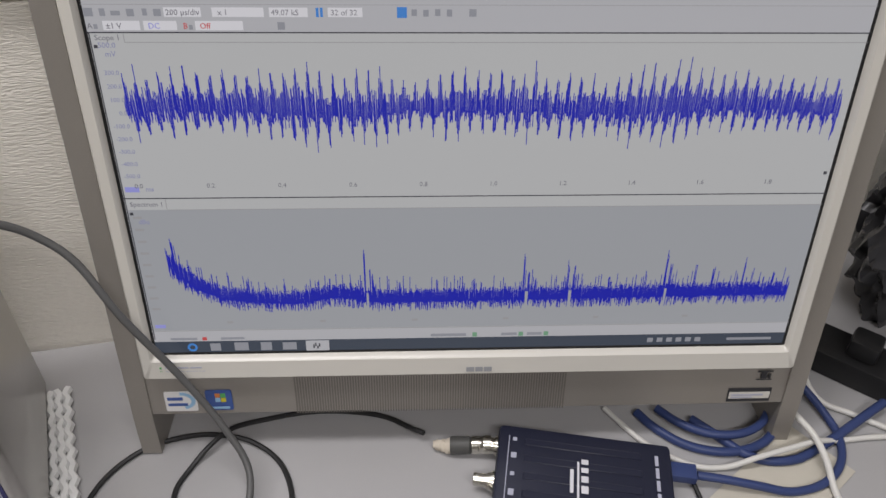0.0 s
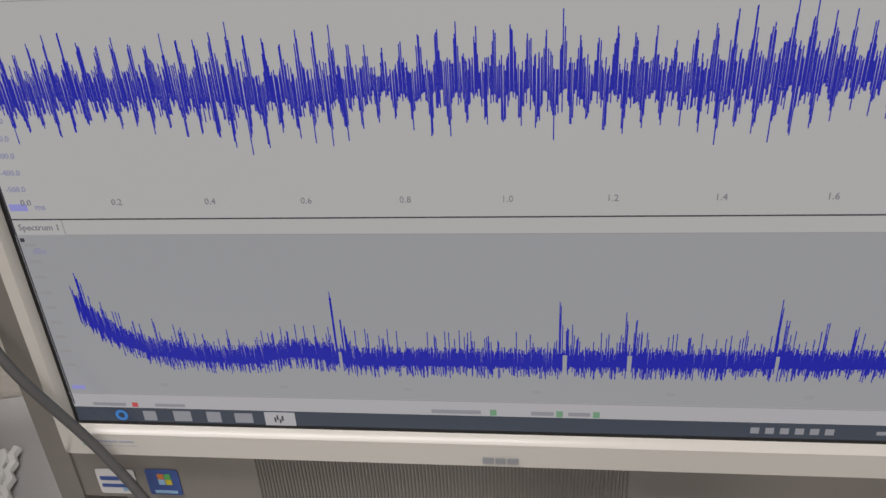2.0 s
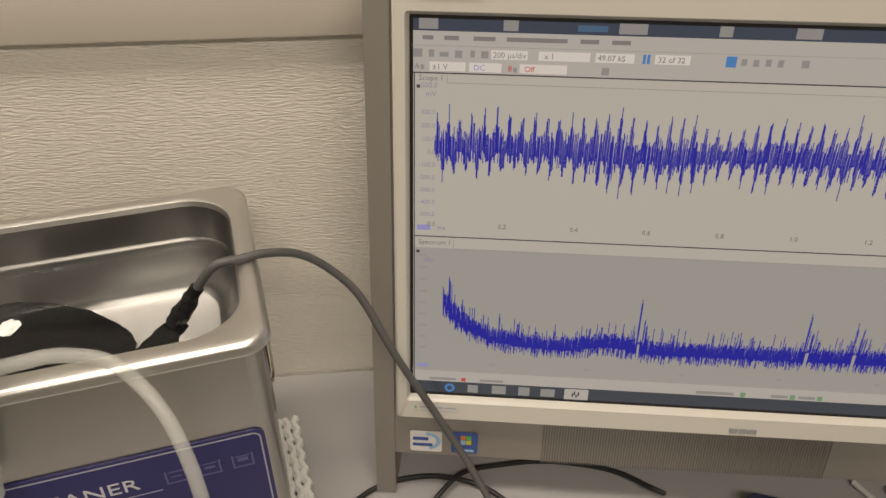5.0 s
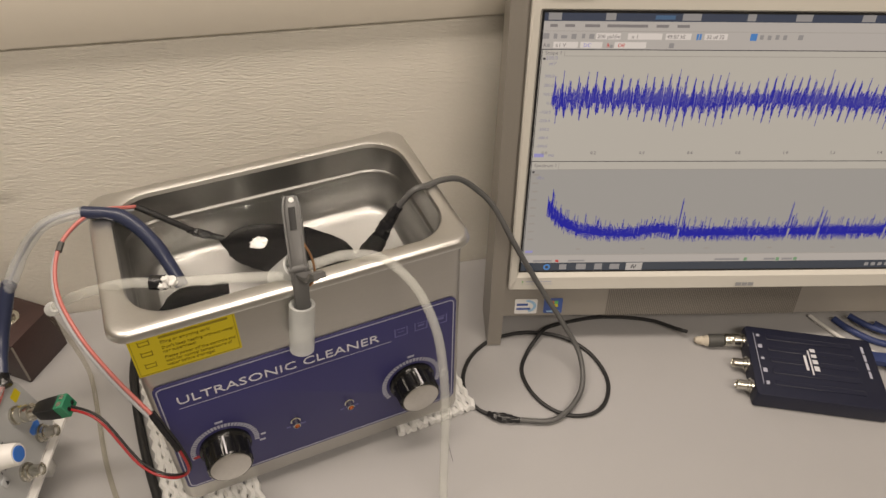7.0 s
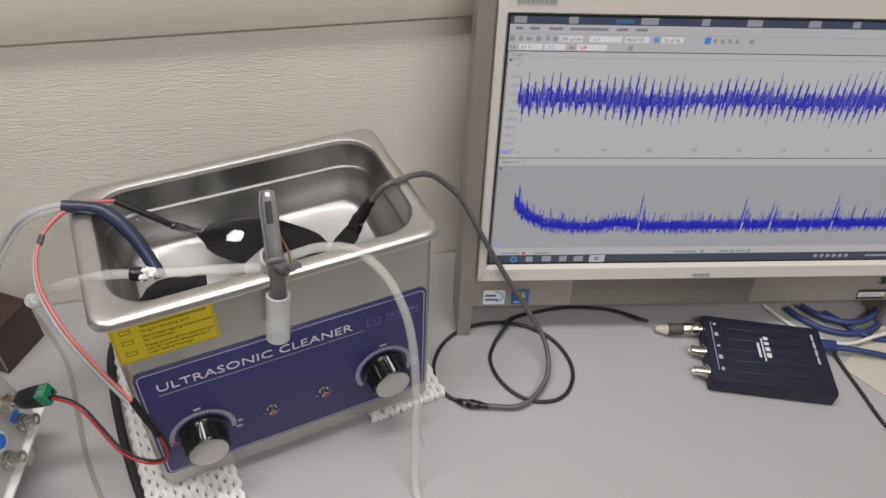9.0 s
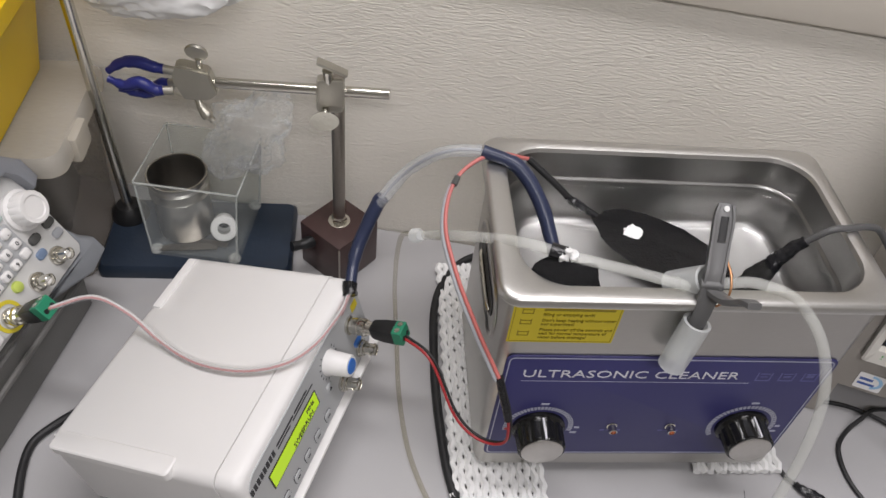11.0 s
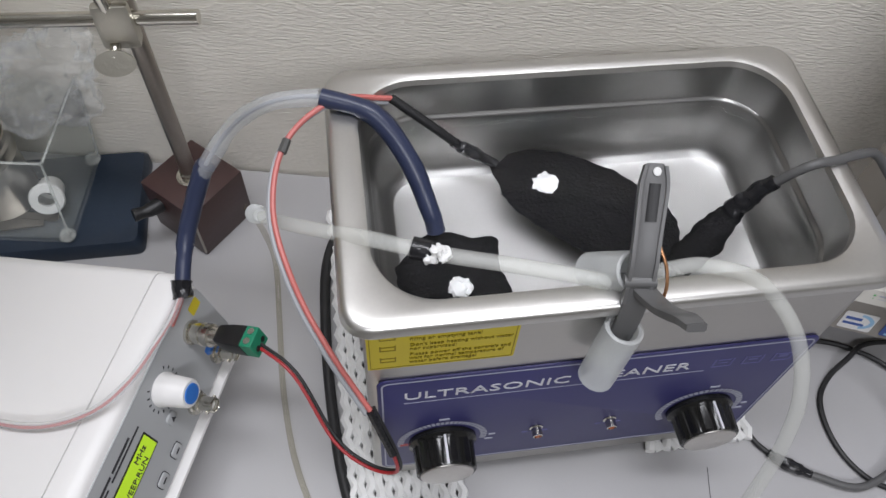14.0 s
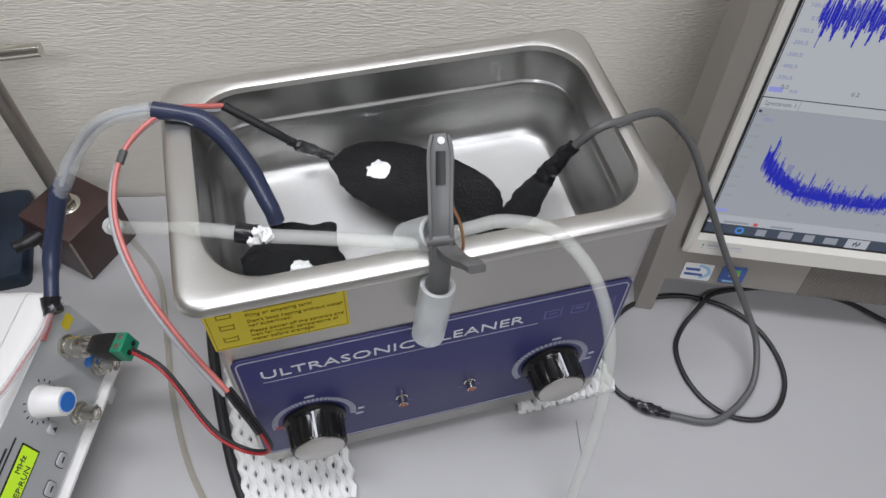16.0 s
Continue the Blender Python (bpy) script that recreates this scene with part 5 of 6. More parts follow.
# ---- function generator with a colour screen, tilted up on its handle ----
RIG = Matrix.Translation((-0.3848, -0.055, 0.0846)) @ Euler((radians(62), 0, radians(76.36))).to_matrix().to_4x4()
rig = thing("function_generator", pose(-0.43, 0.08, 0, 0, 0, 76.36), "pale grey function generator with dark colour screen", "generator")
TF = rig.matrix_world.inverted() @ RIG                # x right, y up the face, z out of it
RW, RH = 0.2200, 0.0975
bm = B()
loft(bm, [[(-0.003, 0.002, -0.004), (RW + 0.003, 0.002, -0.004), (RW + 0.003, RH + 0.001, -0.004), (-0.003, RH + 0.001, -0.004)],
          [(-0.003, 0.0, -0.10), (RW + 0.003, 0.0, -0.10), (RW + 0.003, RH + 0.001, -0.10), (-0.003, RH + 0.001, -0.10)],
          [(-0.003, 0.012, -0.17), (RW + 0.003, 0.012, -0.17), (RW + 0.003, RH + 0.001, -0.17), (-0.003, RH + 0.001, -0.17)],
          [(-0.003, 0.055, -0.235), (RW + 0.003, 0.055, -0.235), (RW + 0.003, RH, -0.235), (-0.003, RH, -0.235)]], True, True)
part("case", bm, PALE_GREY, rig, "plain pale grey metal case", at=TF)
def slab(bm, outline, z0, z1, round_by=0.003):
    """A moulded piece with the given outline, its upper edge rounded over."""
    pts = [Vector(p) for p in outline]
    area = sum(a.x * b.y - b.x * a.y for a, b in zip(pts, pts[1:] + pts[:1]))
    turn = 1 if area > 0 else -1

    def shrunk(d):
        out = []
        for i, p in enumerate(pts):
            e1, e2 = (p - pts[i - 1]).normalized(), (pts[(i + 1) % len(pts)] - p).normalized()
            n = Vector((-(e1.y + e2.y), e1.x + e2.x)) * turn
            n = n.normalized() if n.length > 1e-6 else Vector((0, 0))
            out.append(p + n * d)
        return out

    return loft(bm, [[(p.x, p.y, z) for p in shrunk(d)] for d, z in ((0, z0), (0, z1 - round_by), (round_by * 0.3, z1 - round_by * 0.3), (round_by, z1))], True, True)


face = part("front_panel", slab(B(), ((-0.002, 0.0), (0.0660, -0.004), (0.0700, -0.002), (0.0880, 0.0098), (0.0905, 0.0105), (0.1100, 0.0092), (0.1150, 0.0080), (0.1600, 0.0), (0.2160, 0.0), (RW + 0.001, 0.005), (RW + 0.001, RH + 0.003), (-0.002, RH + 0.003)), -0.004, 0.0045, 0.002), PALE_GREY, rig, "pale grey front panel with a sculpted lower edge", at=TF)
part("top_strip", plate(B(), 0.052, 0.142, 0.0835, RH + 0.0035, 0.003, 0.004, 0.0062, 4, 0.001), WHITE_PLASTIC, rig, "white strip with small print", at=TF)
bars("maker_mark", [(0.092 + k * 0.0045, 0.0954 + k * 0.0045, 0.0890, 0.0925) for k in range(5)], BLUE_STICKER, face, TF, 0.0066, "plain blue maker's mark")
bars("panel_print", [(0.092, 0.104, 0.0862, 0.0875), (0.105, 0.110, 0.0860, 0.0878), (0.118, 0.122, 0.0895, 0.0925), (0.124, 0.134, 0.0895, 0.0905)], DARK_INK, face, TF, 0.0066)
scr = part("display", plate(B(), 0.0025, 0.0805, 0.0245, 0.0780, 0.002, 0.004, 0.0052, 4), RIG_DARK, rig, "dark colour display", at=TF)
words = random.Random(21)
for k in range(8):
    x, y = 0.0055, 0.0640 - 0.0047 * k
    row = []
    while x < 0.026 + 0.016 * words.random():
        w = words.uniform(0.0012, 0.0042)
        row.append((x, x + w, y, y + 0.0017))
        x += w + 0.0010
    bars("display_print", row, RIG_PALE if k in (1, 2) else RIG_BLUE, scr, TF, 0.0055)
bars("display_print", [(0.033 + 0.004 * k, 0.0358 + 0.004 * k, 0.0300 + 0.0046 * j, 0.0316 + 0.0046 * j) for k in range(4) for j in range(2)], RIG_BLUE, scr, TF, 0.0055)
pieces("display_tab", [(0.0045, 0.012, 0.0710, 0.0740), (0.0225, 0.034, 0.0705, 0.0745), (0.054, 0.0645, 0.0590, 0.0725), (0.0655, 0.0685, 0.0735, 0.0755)], RIG_GREEN, scr, TF, 0.0055)
pieces("display_menu_key", [(0.0715 + 0.0028 * j, 0.0737 + 0.0028 * j, 0.0722 - 0.0088 * k, 0.0742 - 0.0088 * k) for k in range(6) for j in range(3)], RIG_BLUE, scr, TF, 0.0055)
bm = B()
hose(bm, [(0.046 + 0.020 * k / 16, 0.0470 + 0.0045 * math.sin(2 * math.pi * k / 16), 0.0056) for k in range(17)], 0.00025, 5, 2)
hose(bm, [(0.024, 0.0485, 0.0056), (0.046, 0.0485, 0.0056)], 0.0002, 5, 2)
part("display_wave", bm, RIG_PALE, scr, at=TF, shade=False)
for k in range(6):
    y = 0.0685 - 0.0098 * k
    part("soft_key", plate(B(), 0.0910, 0.1015, y - 0.0033, y + 0.0033, 0.0030, 0.004, 0.0075, 4, 0.0012), SOFT_KEY, rig, "slate blue menu key", at=TF)
for row in range(3):
    for colm in range(4):
        x, y = 0.1420 + 0.0123 * colm, 0.0580 - 0.0105 * row
        key = part("number_key", plate(B(), x - 0.0043, x + 0.0043, y - 0.0036, y + 0.0036, 0.0020, 0.004, 0.0082, 4, 0.0012), WHITE_PLASTIC, rig, "white number key", at=TF)
        if row * 4 + colm != 11:
            letters("key_lettering", ("1", "2", "3", ".", "4", "5", "6", "0", "7", "8", "9")[row * 4 + colm], x, y - 0.0017, 0.0052, DARK_INK, key, TF, 0.0084, "CENTER")
part("key_field", plate(B(), 0.1350, 0.1860, 0.0315, 0.0640, 0.003, 0.004, 0.0052, 4, 0.0004), PANEL_GREY, face, at=TF)
for k in range(6):
    x = 0.1106 + 0.0142 * k
    key = part("function_key", plate(B(), x - 0.0060, x + 0.0060, 0.0660, 0.0735, 0.0025, 0.004, 0.0066, 4, 0.0008), MINT_KEY, rig, "pale waveform key", at=TF)
    bars("key_print", [(x - 0.0022, x + 0.0022, 0.0695, 0.0703)], SOFT_KEY, key, TF, 0.0069)
for colm in range(2):
    for row in range(3):
        x, y = 0.1100 + 0.0165 * colm, 0.0562 - 0.0097 * row
        key = part("mode_key", plate(B(), x - 0.0066, x + 0.0066, y - 0.0038, y + 0.0038, 0.0025, 0.004, 0.0064, 4, 0.0008), MINT_KEY, rig, "pale mode key", at=TF)
        bars("key_print", [(x - 0.003, x + 0.003, y - 0.0005, y + 0.0005)], GREEN_INK, key, TF, 0.0067)
m = TF @ Matrix.Translation((0.2035, 0.0600, 0.0045))
bm = B()
n, rings = 80, []
for r, z in ((0.0165, 0), (0.0165, 0.003), (0.0140, 0.0045), (0.0136, 0.0150), (0.0124, 0.0165), (0.0095, 0.0165), (0.0088, 0.0155), (0, 0.0155)):
    rings.append([bm.verts.new((0, 0, z))] * n if r == 0 else [bm.verts.new(((r - (0.0007 if (k % 5 == 0 and 0.004 < z < 0.016) else 0)) * math.cos(2 * math.pi * k / n), (r - (0.0007 if (k % 5 == 0 and 0.004 < z < 0.016) else 0)) * math.sin(2 * math.pi * k / n), z)) for k in range(n)])
for p, q in zip(rings, rings[1:]):
    for k in range(n):
        bm.faces.new(list(dict.fromkeys([p[k], p[(k + 1) % n], q[(k + 1) % n], q[k]])))
part("dial_knob", bm, WHITE_PLASTIC, rig, "large ribbed white dial", at=m)
for x in (0.1935, 0.2125):
    part("arrow_key", plate(B(), x - 0.0055, x + 0.0055, 0.0345, 0.0415, 0.0030, 0.004, 0.0078, 4, 0.001), DARK_GREY, rig, "dark grey arrow key", at=TF)
for x, y, c in ((0.1885, 0.0260, SOFT_KEY), (0.2125, 0.0265, GREY_PLASTIC)):
    part("channel_key", plate(B(), x - 0.005, x + 0.005, y - 0.0035, y + 0.0035, 0.0028, 0.004, 0.0068, 4, 0.0008), c, rig, at=TF)
for x, y, r in ((0.1165, 0.0285, 0.0060), (0.1545, 0.0255, 0.0042)):
    part("output_key", lathe(B(), [(r * 1.15, 0.0042), (r, 0.0070), (r * 0.8, 0.0076), (0, 0.0078)], 22, Matrix.Translation((x, y, 0))), LIME_KEY, rig, "round lime output key", at=TF)
part("channel_ring", lathe(B(), [(0.0125, 0.0044), (0.0125, 0.0051), (0.0095, 0.0051), (0.0095, 0.0044), (0.0125, 0.0044)], 28, Matrix.Translation((0.1330, 0.0165, 0))), YELLOW_RING, rig, "yellow ring round the socket", at=TF)
for x in (0.1330, 0.1690, 0.1975):
    bnc(rig, TF @ Matrix.Translation((x, 0.0150, 0.0045)))
part("return_key", plate(B(), 0.1070, 0.1170, 0.0095, 0.0175, 0.003, 0.004, 0.0072, 4, 0.001), WHITE_PLASTIC, rig, at=TF)
part("usb_socket", box(B(), (0.0350, 0.0055, 0.0040), (0.0490, 0.0110, 0.0052), 0.0004, 1), CHROME, rig, "small metal data socket", at=TF)
part("usb_tongue", box(B(), (0.0365, 0.0072, 0.0050), (0.0475, 0.0096, 0.0055)), BLACK, rig, at=TF)
key = part("power_key", plate(B(), 0.0135, 0.0275, 0.0040, 0.0120, 0.0025, 0.004, 0.0072, 4, 0.001), WHITE_PLASTIC, rig, at=TF)
bars("key_print", [(0.0195, 0.0215, 0.0070, 0.0090)], LIME_KEY, key, TF, 0.0075)


def bumper(outline, z0, z1, material, label):
    ob = part("corner_bumper", slab(B(), outline, z0, z1, 0.004), material, rig, label, at=TF)
    return ob


upper = bumper(((0.128, 0.1016), (0.136, 0.1100), (0.167, 0.1115), (0.202, 0.1090), (0.218, 0.1025), (0.2300, 0.0885), (0.2310, 0.0700), (0.2210, 0.0652), (0.2170, 0.0814), (0.2110, 0.0890), (0.1787, 0.0897), (0.1515, 0.0901), (0.1360, 0.0943)), -0.003, 0.015, BUMPER, "grey rubber corner bumper with a raised hook")
part("screw", lathe(B(), [(0.0022, 0.0148), (0.0020, 0.0156), (0, 0.0157)], 14, Matrix.Translation((0.143, 0.1010, 0))), CHROME, upper, at=TF)
upper = bumper(((-0.020, 0.1120), (0.030, 0.1130), (0.0425, 0.1087), (0.054, 0.1035), (0.0623, 0.0925), (0.0552, 0.0882), (0.0264, 0.0876), (0.0026, 0.0807), (-0.0040, 0.0650), (-0.0040, 0.0420), (-0.020, 0.0400)), -0.003, 0.015, BUMPER, "grey rubber corner bumper with a raised hook")
part("screw", lathe(B(), [(0.0022, 0.0148), (0.0020, 0.0156), (0, 0.0157)], 14, Matrix.Translation((0.047, 0.0985, 0))), CHROME, upper, at=TF)
bumper(((0.2215, 0.0250), (0.2290, 0.0090), (0.2387, -0.0030), (0.2389, -0.0184), (0.2143, -0.0223), (0.1751, -0.0090), (0.1466, 0.0005), (0.1700, -0.0010), (0.2165, -0.0010), (0.2215, 0.0060)), -0.050, 0.002, CLEAR_BUMPER, "smoky rubber corner bumper")
bumper(((-0.0107, 0.0344), (-0.0030, 0.0250), (-0.0030, -0.0010), (0.0620, -0.0050), (0.0366, -0.0139), (0.0103, -0.0150), (-0.0140, -0.0085), (-0.0226, 0.0148), (-0.0180, 0.0373)), -0.050, 0.002, CLEAR_BUMPER, "smoky rubber corner bumper")
# the carrying handle folded under as a stand
HL = rig.matrix_world.inverted()
bm = B()
loft(bm, [[(-0.3885, -0.062, 0.078), (-0.3345, 0.160, 0.078), (-0.3465, 0.164, 0.078), (-0.4005, -0.058, 0.078)],
          [(-0.396, -0.074, 0.030), (-0.342, 0.165, 0.030), (-0.356, 0.169, 0.030), (-0.410, -0.070, 0.030)],
          [(-0.398, -0.081, 0.0), (-0.344, 0.168, 0.0), (-0.360, 0.172, 0.0), (-0.414, -0.077, 0.0)]], True, True)
bmesh.ops.bevel(bm, geom=list(bm.edges), offset=0.003, segments=2, affect="EDGES")
part("handle_stand", bm, HANDLE_GREY, rig, "dark grey handle folded under as a stand", at=HL)
bm = B()
loft(bm, [[(-0.3985, -0.0815, z), (-0.3925, -0.0660, z), (-0.520, -0.0060, z), (-0.526, -0.0200, z)] for z in (0.0, 0.024)], True, True)
bmesh.ops.bevel(bm, geom=list(bm.edges), offset=0.003, segments=2, affect="EDGES")
part("handle_arm", bm, HANDLE_GREY, rig, "dark grey handle arm on the desk", at=HL)
part("handle_ridge", hose(B(), [(-0.3915, -0.068, 0.052), (-0.3375, 0.163, 0.052)], 0.003, 8, 4), HANDLE_GREY, rig, at=HL)
plug_pose = aimed(RIG @ Vector((0.1330, 0.0150, 0.005)), (-0.3205, 0.0640, 0.1270))
plug(plug_pose, "coaxial plug with green terminal on the function generator")
start = plug_pose @ Vector((0, -0.001, 0.048))
link = thing("signal_cable", Matrix.Translation((-0.2, 0.03, 0.11)), "clear-jacketed red and white cable between both generators", "cable")
TK2 = link.matrix_world.inverted()
LINK = [tuple(start), (-0.296, 0.083, 0.116), (-0.272, 0.078, 0.103), (-0.249, 0.060, 0.0965), (-0.224, 0.040, 0.1005), (-0.199, 0.026, 0.1085), (-0.172, 0.019, 0.1165), (-0.146, 0.022, 0.1235), (-0.128, 0.036, 0.1262), (-0.116, 0.057, 0.1245), (-0.110, 0.075, 0.119), (-0.106, 0.091, 0.1165)]
part("jacket", hose(B(), LINK, 0.0021, 10, 6), MILKY_SLEEVE, link, "clear outer jacket", at=TK2)
part("red_core", hose(B(), [(x, y - 0.0008, z + 0.0006) for x, y, z in LINK], 0.0009, 6, 6), PINK_WIRE, link, at=TK2)
part("white_core", hose(B(), [(x, y + 0.0012, z) for x, y, z in LINK], 0.0012, 6, 6), WHITE_CABLE, link, at=TK2)

# ---- magnetic base with rod, boss and finger clamp ----
base = thing("magnetic_base", pose(-0.1195, 0.2285, 0, 0, 0, 47), "maroon magnetic base holding a steel rod", "stand")
TB = base.matrix_world.inverted()
part("block", box(B(), (-0.0265, -0.0265, 0), (0.0265, 0.0265, 0.055), 0.0018, 2), MAROON, base)
part("worn_edge", box(B(), (-0.0268, -0.0268, 0.004), (-0.0252, -0.0252, 0.053), 0.0003, 1), WORN_EDGE, base, "bare worn corner edge")
part("washer", lathe(B(), [(0.0105, 0.055), (0.0105, 0.0565), (0.0085, 0.057), (0, 0.057)], 24), CHROME, base)
part("nut", lathe(B(), [(0.0078, 0.0568), (0.0078, 0.062), (0.0062, 0.0635), (0, 0.0635)], 6), CHROME, base)
part("lever", hose(B(), [(-0.0262, 0.010, 0.040), (-0.036, 0.012, 0.041), (-0.047, 0.016, 0.043)], [0.006, 0.0055, 0.0045, 0.005], 12, 4), BLACK, base, "black switch lever")
part("rod", rod(B(), (0, 0, 0.056), (0, 0, 0.222), 0.0058, n=24), ROD_STEEL, base, "dark steel upright rod")
RODDIR = Vector((-0.2155 + 0.0776, 0.2345 - 0.2153, 0.2053 - 0.2152)).normalized()
ROD0 = Vector((-0.0776, 0.2153, 0.2152))
boss = thing("boss_head", Matrix.Translation((-0.1255, 0.2255, 0.205)), "cast metal boss head joining two rods", "clamp")
TQ = boss.matrix_world.inverted()
bm = B()
box(bm, (-0.011, -0.009, -0.012), (0.011, 0.012, 0.012), 0.003, 2)
box(bm, (-0.009, -0.013, -0.004), (0.012, -0.006, 0.022), 0.003, 2)
part("body", bm, CAST, boss)
part("screw", rod(B(), (0.0, -0.008, 0.010), (-0.001, -0.010, 0.030), 0.0042, n=14), CHROME, boss)
part("wing", box(B(), (-0.013, -0.0045, 0.0), (0.013, 0.0045, 0.003), 0.0014, 2, Matrix.Translation((0.002, -0.008, 0.030)) @ Matrix.Rotation(radians(25), 4, "Y")), CAST, boss)
part("wing", lathe(B(), [(0, -0.0012), (0.0095, -0.001), (0.0095, 0.001), (0, 0.0012)], 20, Matrix.Translation((-0.004, -0.020, -0.012)) @ Matrix.Rotation(radians(60), 4, "X") @ Matrix.Diagonal((1.25, 0.8, 1, 1))), CAST, boss)
part("screw", rod(B(), (-0.003, -0.006, -0.006), (-0.004, -0.018, -0.011), 0.0032, n=12), CHROME, boss)
clamp = thing("finger_clamp", Matrix.Translation(ROD0 + RODDIR * 0.13), "three-finger lab clamp with blue vinyl jaws", "clamp")
TZ = clamp.matrix_world.inverted()
part("rod", rod(B(), ROD0, ROD0 + RODDIR * 0.150, 0.0044, n=20), CHROME, clamp, "nickel cross rod", at=TZ)
C0 = ROD0 + RODDIR * 0.146
bm = B()
side = RODDIR.cross(Vector((0, 1, 0))).normalized()
FR = Matrix.Translation(C0) @ Matrix((( RODDIR.x, 0, side.x, 0), (RODDIR.y, 1, side.y, 0), (RODDIR.z, 0, side.z, 0), (0, 0, 0, 1)))
up = 1 if side.z > 0 else -1
loft(bm, [[(x, y, up * z) for x, z in ((-0.006, -0.007), (0.004, -0.015), (0.024, -0.015), (0.030, 0.004), (0.024, 0.017), (0.016, 0.017), (-0.002, 0.012))] for y in (-0.0065, 0.0065)], True, True)
bmesh.ops.bevel(bm, geom=list(bm.edges), offset=0.0015, segments=2, affect="EDGES")
part("body", bm, CAST, clamp, "cast metal clamp body", at=TZ @ FR)
part("thumb_screw", lathe(B(), [(0, -0.0016), (0.0085, -0.0014), (0.0092, 0), (0.0085, 0.0014), (0, 0.0016)], 22, Matrix.Translation((0.004, -0.004, up * 0.030)) @ Matrix.Rotation(radians(70), 4, "X")), CAST, clamp, "flat thumb screw", at=TZ @ FR)
part("screw_shaft", rod(B(), (0.006, 0, up * 0.012), (0.004, -0.003, up * 0.024), 0.0028, n=12), CHROME, clamp, at=TZ @ FR)
part("thumb_screw", hose(B(), [(0.014, -0.002, up * -0.012), (0.010, -0.006, up * -0.024), (0.003, -0.008, up * -0.033)], [0.003, 0.0042, 0.0055, 0.003], 10, 4), CAST, clamp, "flat thumb screw", at=TZ @ FR)
for a, b, c, d, e in (((0.026, 0, 0.008), (0.044, 0, 0.011), (0.056, 0.001, 0.014), (0.070, 0.001, 0.012), (0.083, 0, 0.004)), ((0.030, -0.008, -0.005), (0.044, -0.010, -0.004), (0.055, -0.011, 0.003), (0.068, -0.011, -0.001), (0.081, -0.009, 0.003)), ((0.030, 0.007, -0.008), (0.044, 0.007, -0.010), (0.055, 0.006, -0.018), (0.066, 0.004, -0.018), (0.079, 0.0, -0.012))):
    pts = [(p[0], p[1], up * p[2]) for p in (a, b, c, d, e)]
    part("finger_shank", hose(B(), pts[:2], 0.0036, 10, 3), CAST, clamp, at=TZ @ FR)
    part("finger", hose(B(), [tuple(Vector(pts[0]).lerp(Vector(pts[1]), 0.55))] + pts[1:], [0.0042, 0.0048, 0.0052, 0.0050, 0.0042, 0.003], 12, 5), BLUE_VINYL, clamp, "blue vinyl-dipped finger", at=TZ @ FR)

# ---- retort stand, acrylic box and what is in it ----
stand = thing("retort_stand", pose(-0.255, 0.250, 0), "navy enamelled retort stand base with a tall steel rod", "stand")
TS = stand.matrix_world.inverted()
bm = B()
loft(bm, [[(x, y, z) for x, y in rounded(-0.3475 + d, -0.1660 - d, 0.1985 + d, 0.2945 - d, 0.006, 3)] for d, z in ((0, 0.0), (0, 0.010), (0.003, 0.0145), (0.010, 0.0150))], True, True)
part("base_plate", bm, NAVY_PLATE, stand, "dark navy enamelled base plate", at=TS)
part("boss", lathe(B(), [(0.018, 0.0148), (0.017, 0.022), (0.011, 0.030), (0, 0.031)], 24, Matrix.Translation((-0.3300, 0.2700, 0))), BLACK, stand, at=TS)
part("rod", rod(B(), (-0.3300, 0.2700, 0.028), (-0.3300, 0.2700, 0.62), 0.0050, n=20), CHROME, stand, "tall bright steel rod", at=TS)
tub = thing("acrylic_box", pose(-0.2575, 0.2110, 0.0152, 0, 0, -8.5), "open tapered clear acrylic box on the stand base", "box")
TUB_H = 0.0790
low = [Vector((-0.0420, 0.0, 0.0003)), Vector((0.0420, 0.0, 0.0003)), Vector((0.0420, 0.0840, 0.0003)), Vector((-0.0420, 0.0840, 0.0003))]
top = [Vector((-0.0500, 0.0140, TUB_H)), Vector((0.0455, 0.0140, TUB_H)), Vector((0.0455, 0.1020, TUB_H)), Vector((-0.0500, 0.1020, TUB_H))]
inward = lambda p, d: p - Vector((math.copysign(d, p.x), math.copysign(d, p.y - 0.042), 0))  # noqa: E731
for k, name in enumerate(("front_pane", "side_pane", "rear_pane", "side_pane")):
    a, b = k, (k + 1) % 4
    bm = B()
    loft(bm, [[low[a], low[b], top[b], top[a]], [inward(p, 0.002) for p in (low[a], low[b], top[b], top[a])]], True, True)
    part(name, bm, ACRYLIC, tub, shade=False)
    edge_way = (top[b] - top[a]).normalized() * 0.0012
    part("bright_edge", hose(B(), [top[a] + edge_way, top[b] - edge_way], 0.0009, 6, 2), ACRYLIC_EDGE, tub)
    part("bright_edge", hose(B(), [inward(low[a], 0.0010) + Vector((0, 0, 0.004)), inward(top[a], 0.0010)], 0.0010, 6, 2), ACRYLIC_EDGE, tub)
    part("foot", lathe(B(), [(0, 0.0), (0.005, 0.0), (0.0065, 0.003), (0.0045, 0.0065), (0, 0.007)], 14, Matrix.Translation(inward(low[a], 0.0045))), ACRYLIC_EDGE, tub, "cloudy moulded foot")
part("base_pane", box(B(), (-0.0395, 0.0022, 0.0008), (0.0395, 0.0818, 0.0034), 0.0008, 1), ACRYLIC, tub)
can = thing("steel_beaker", pose(-0.2705, 0.253, 0.0186), "brushed steel beaker inside the acrylic box", "beaker")
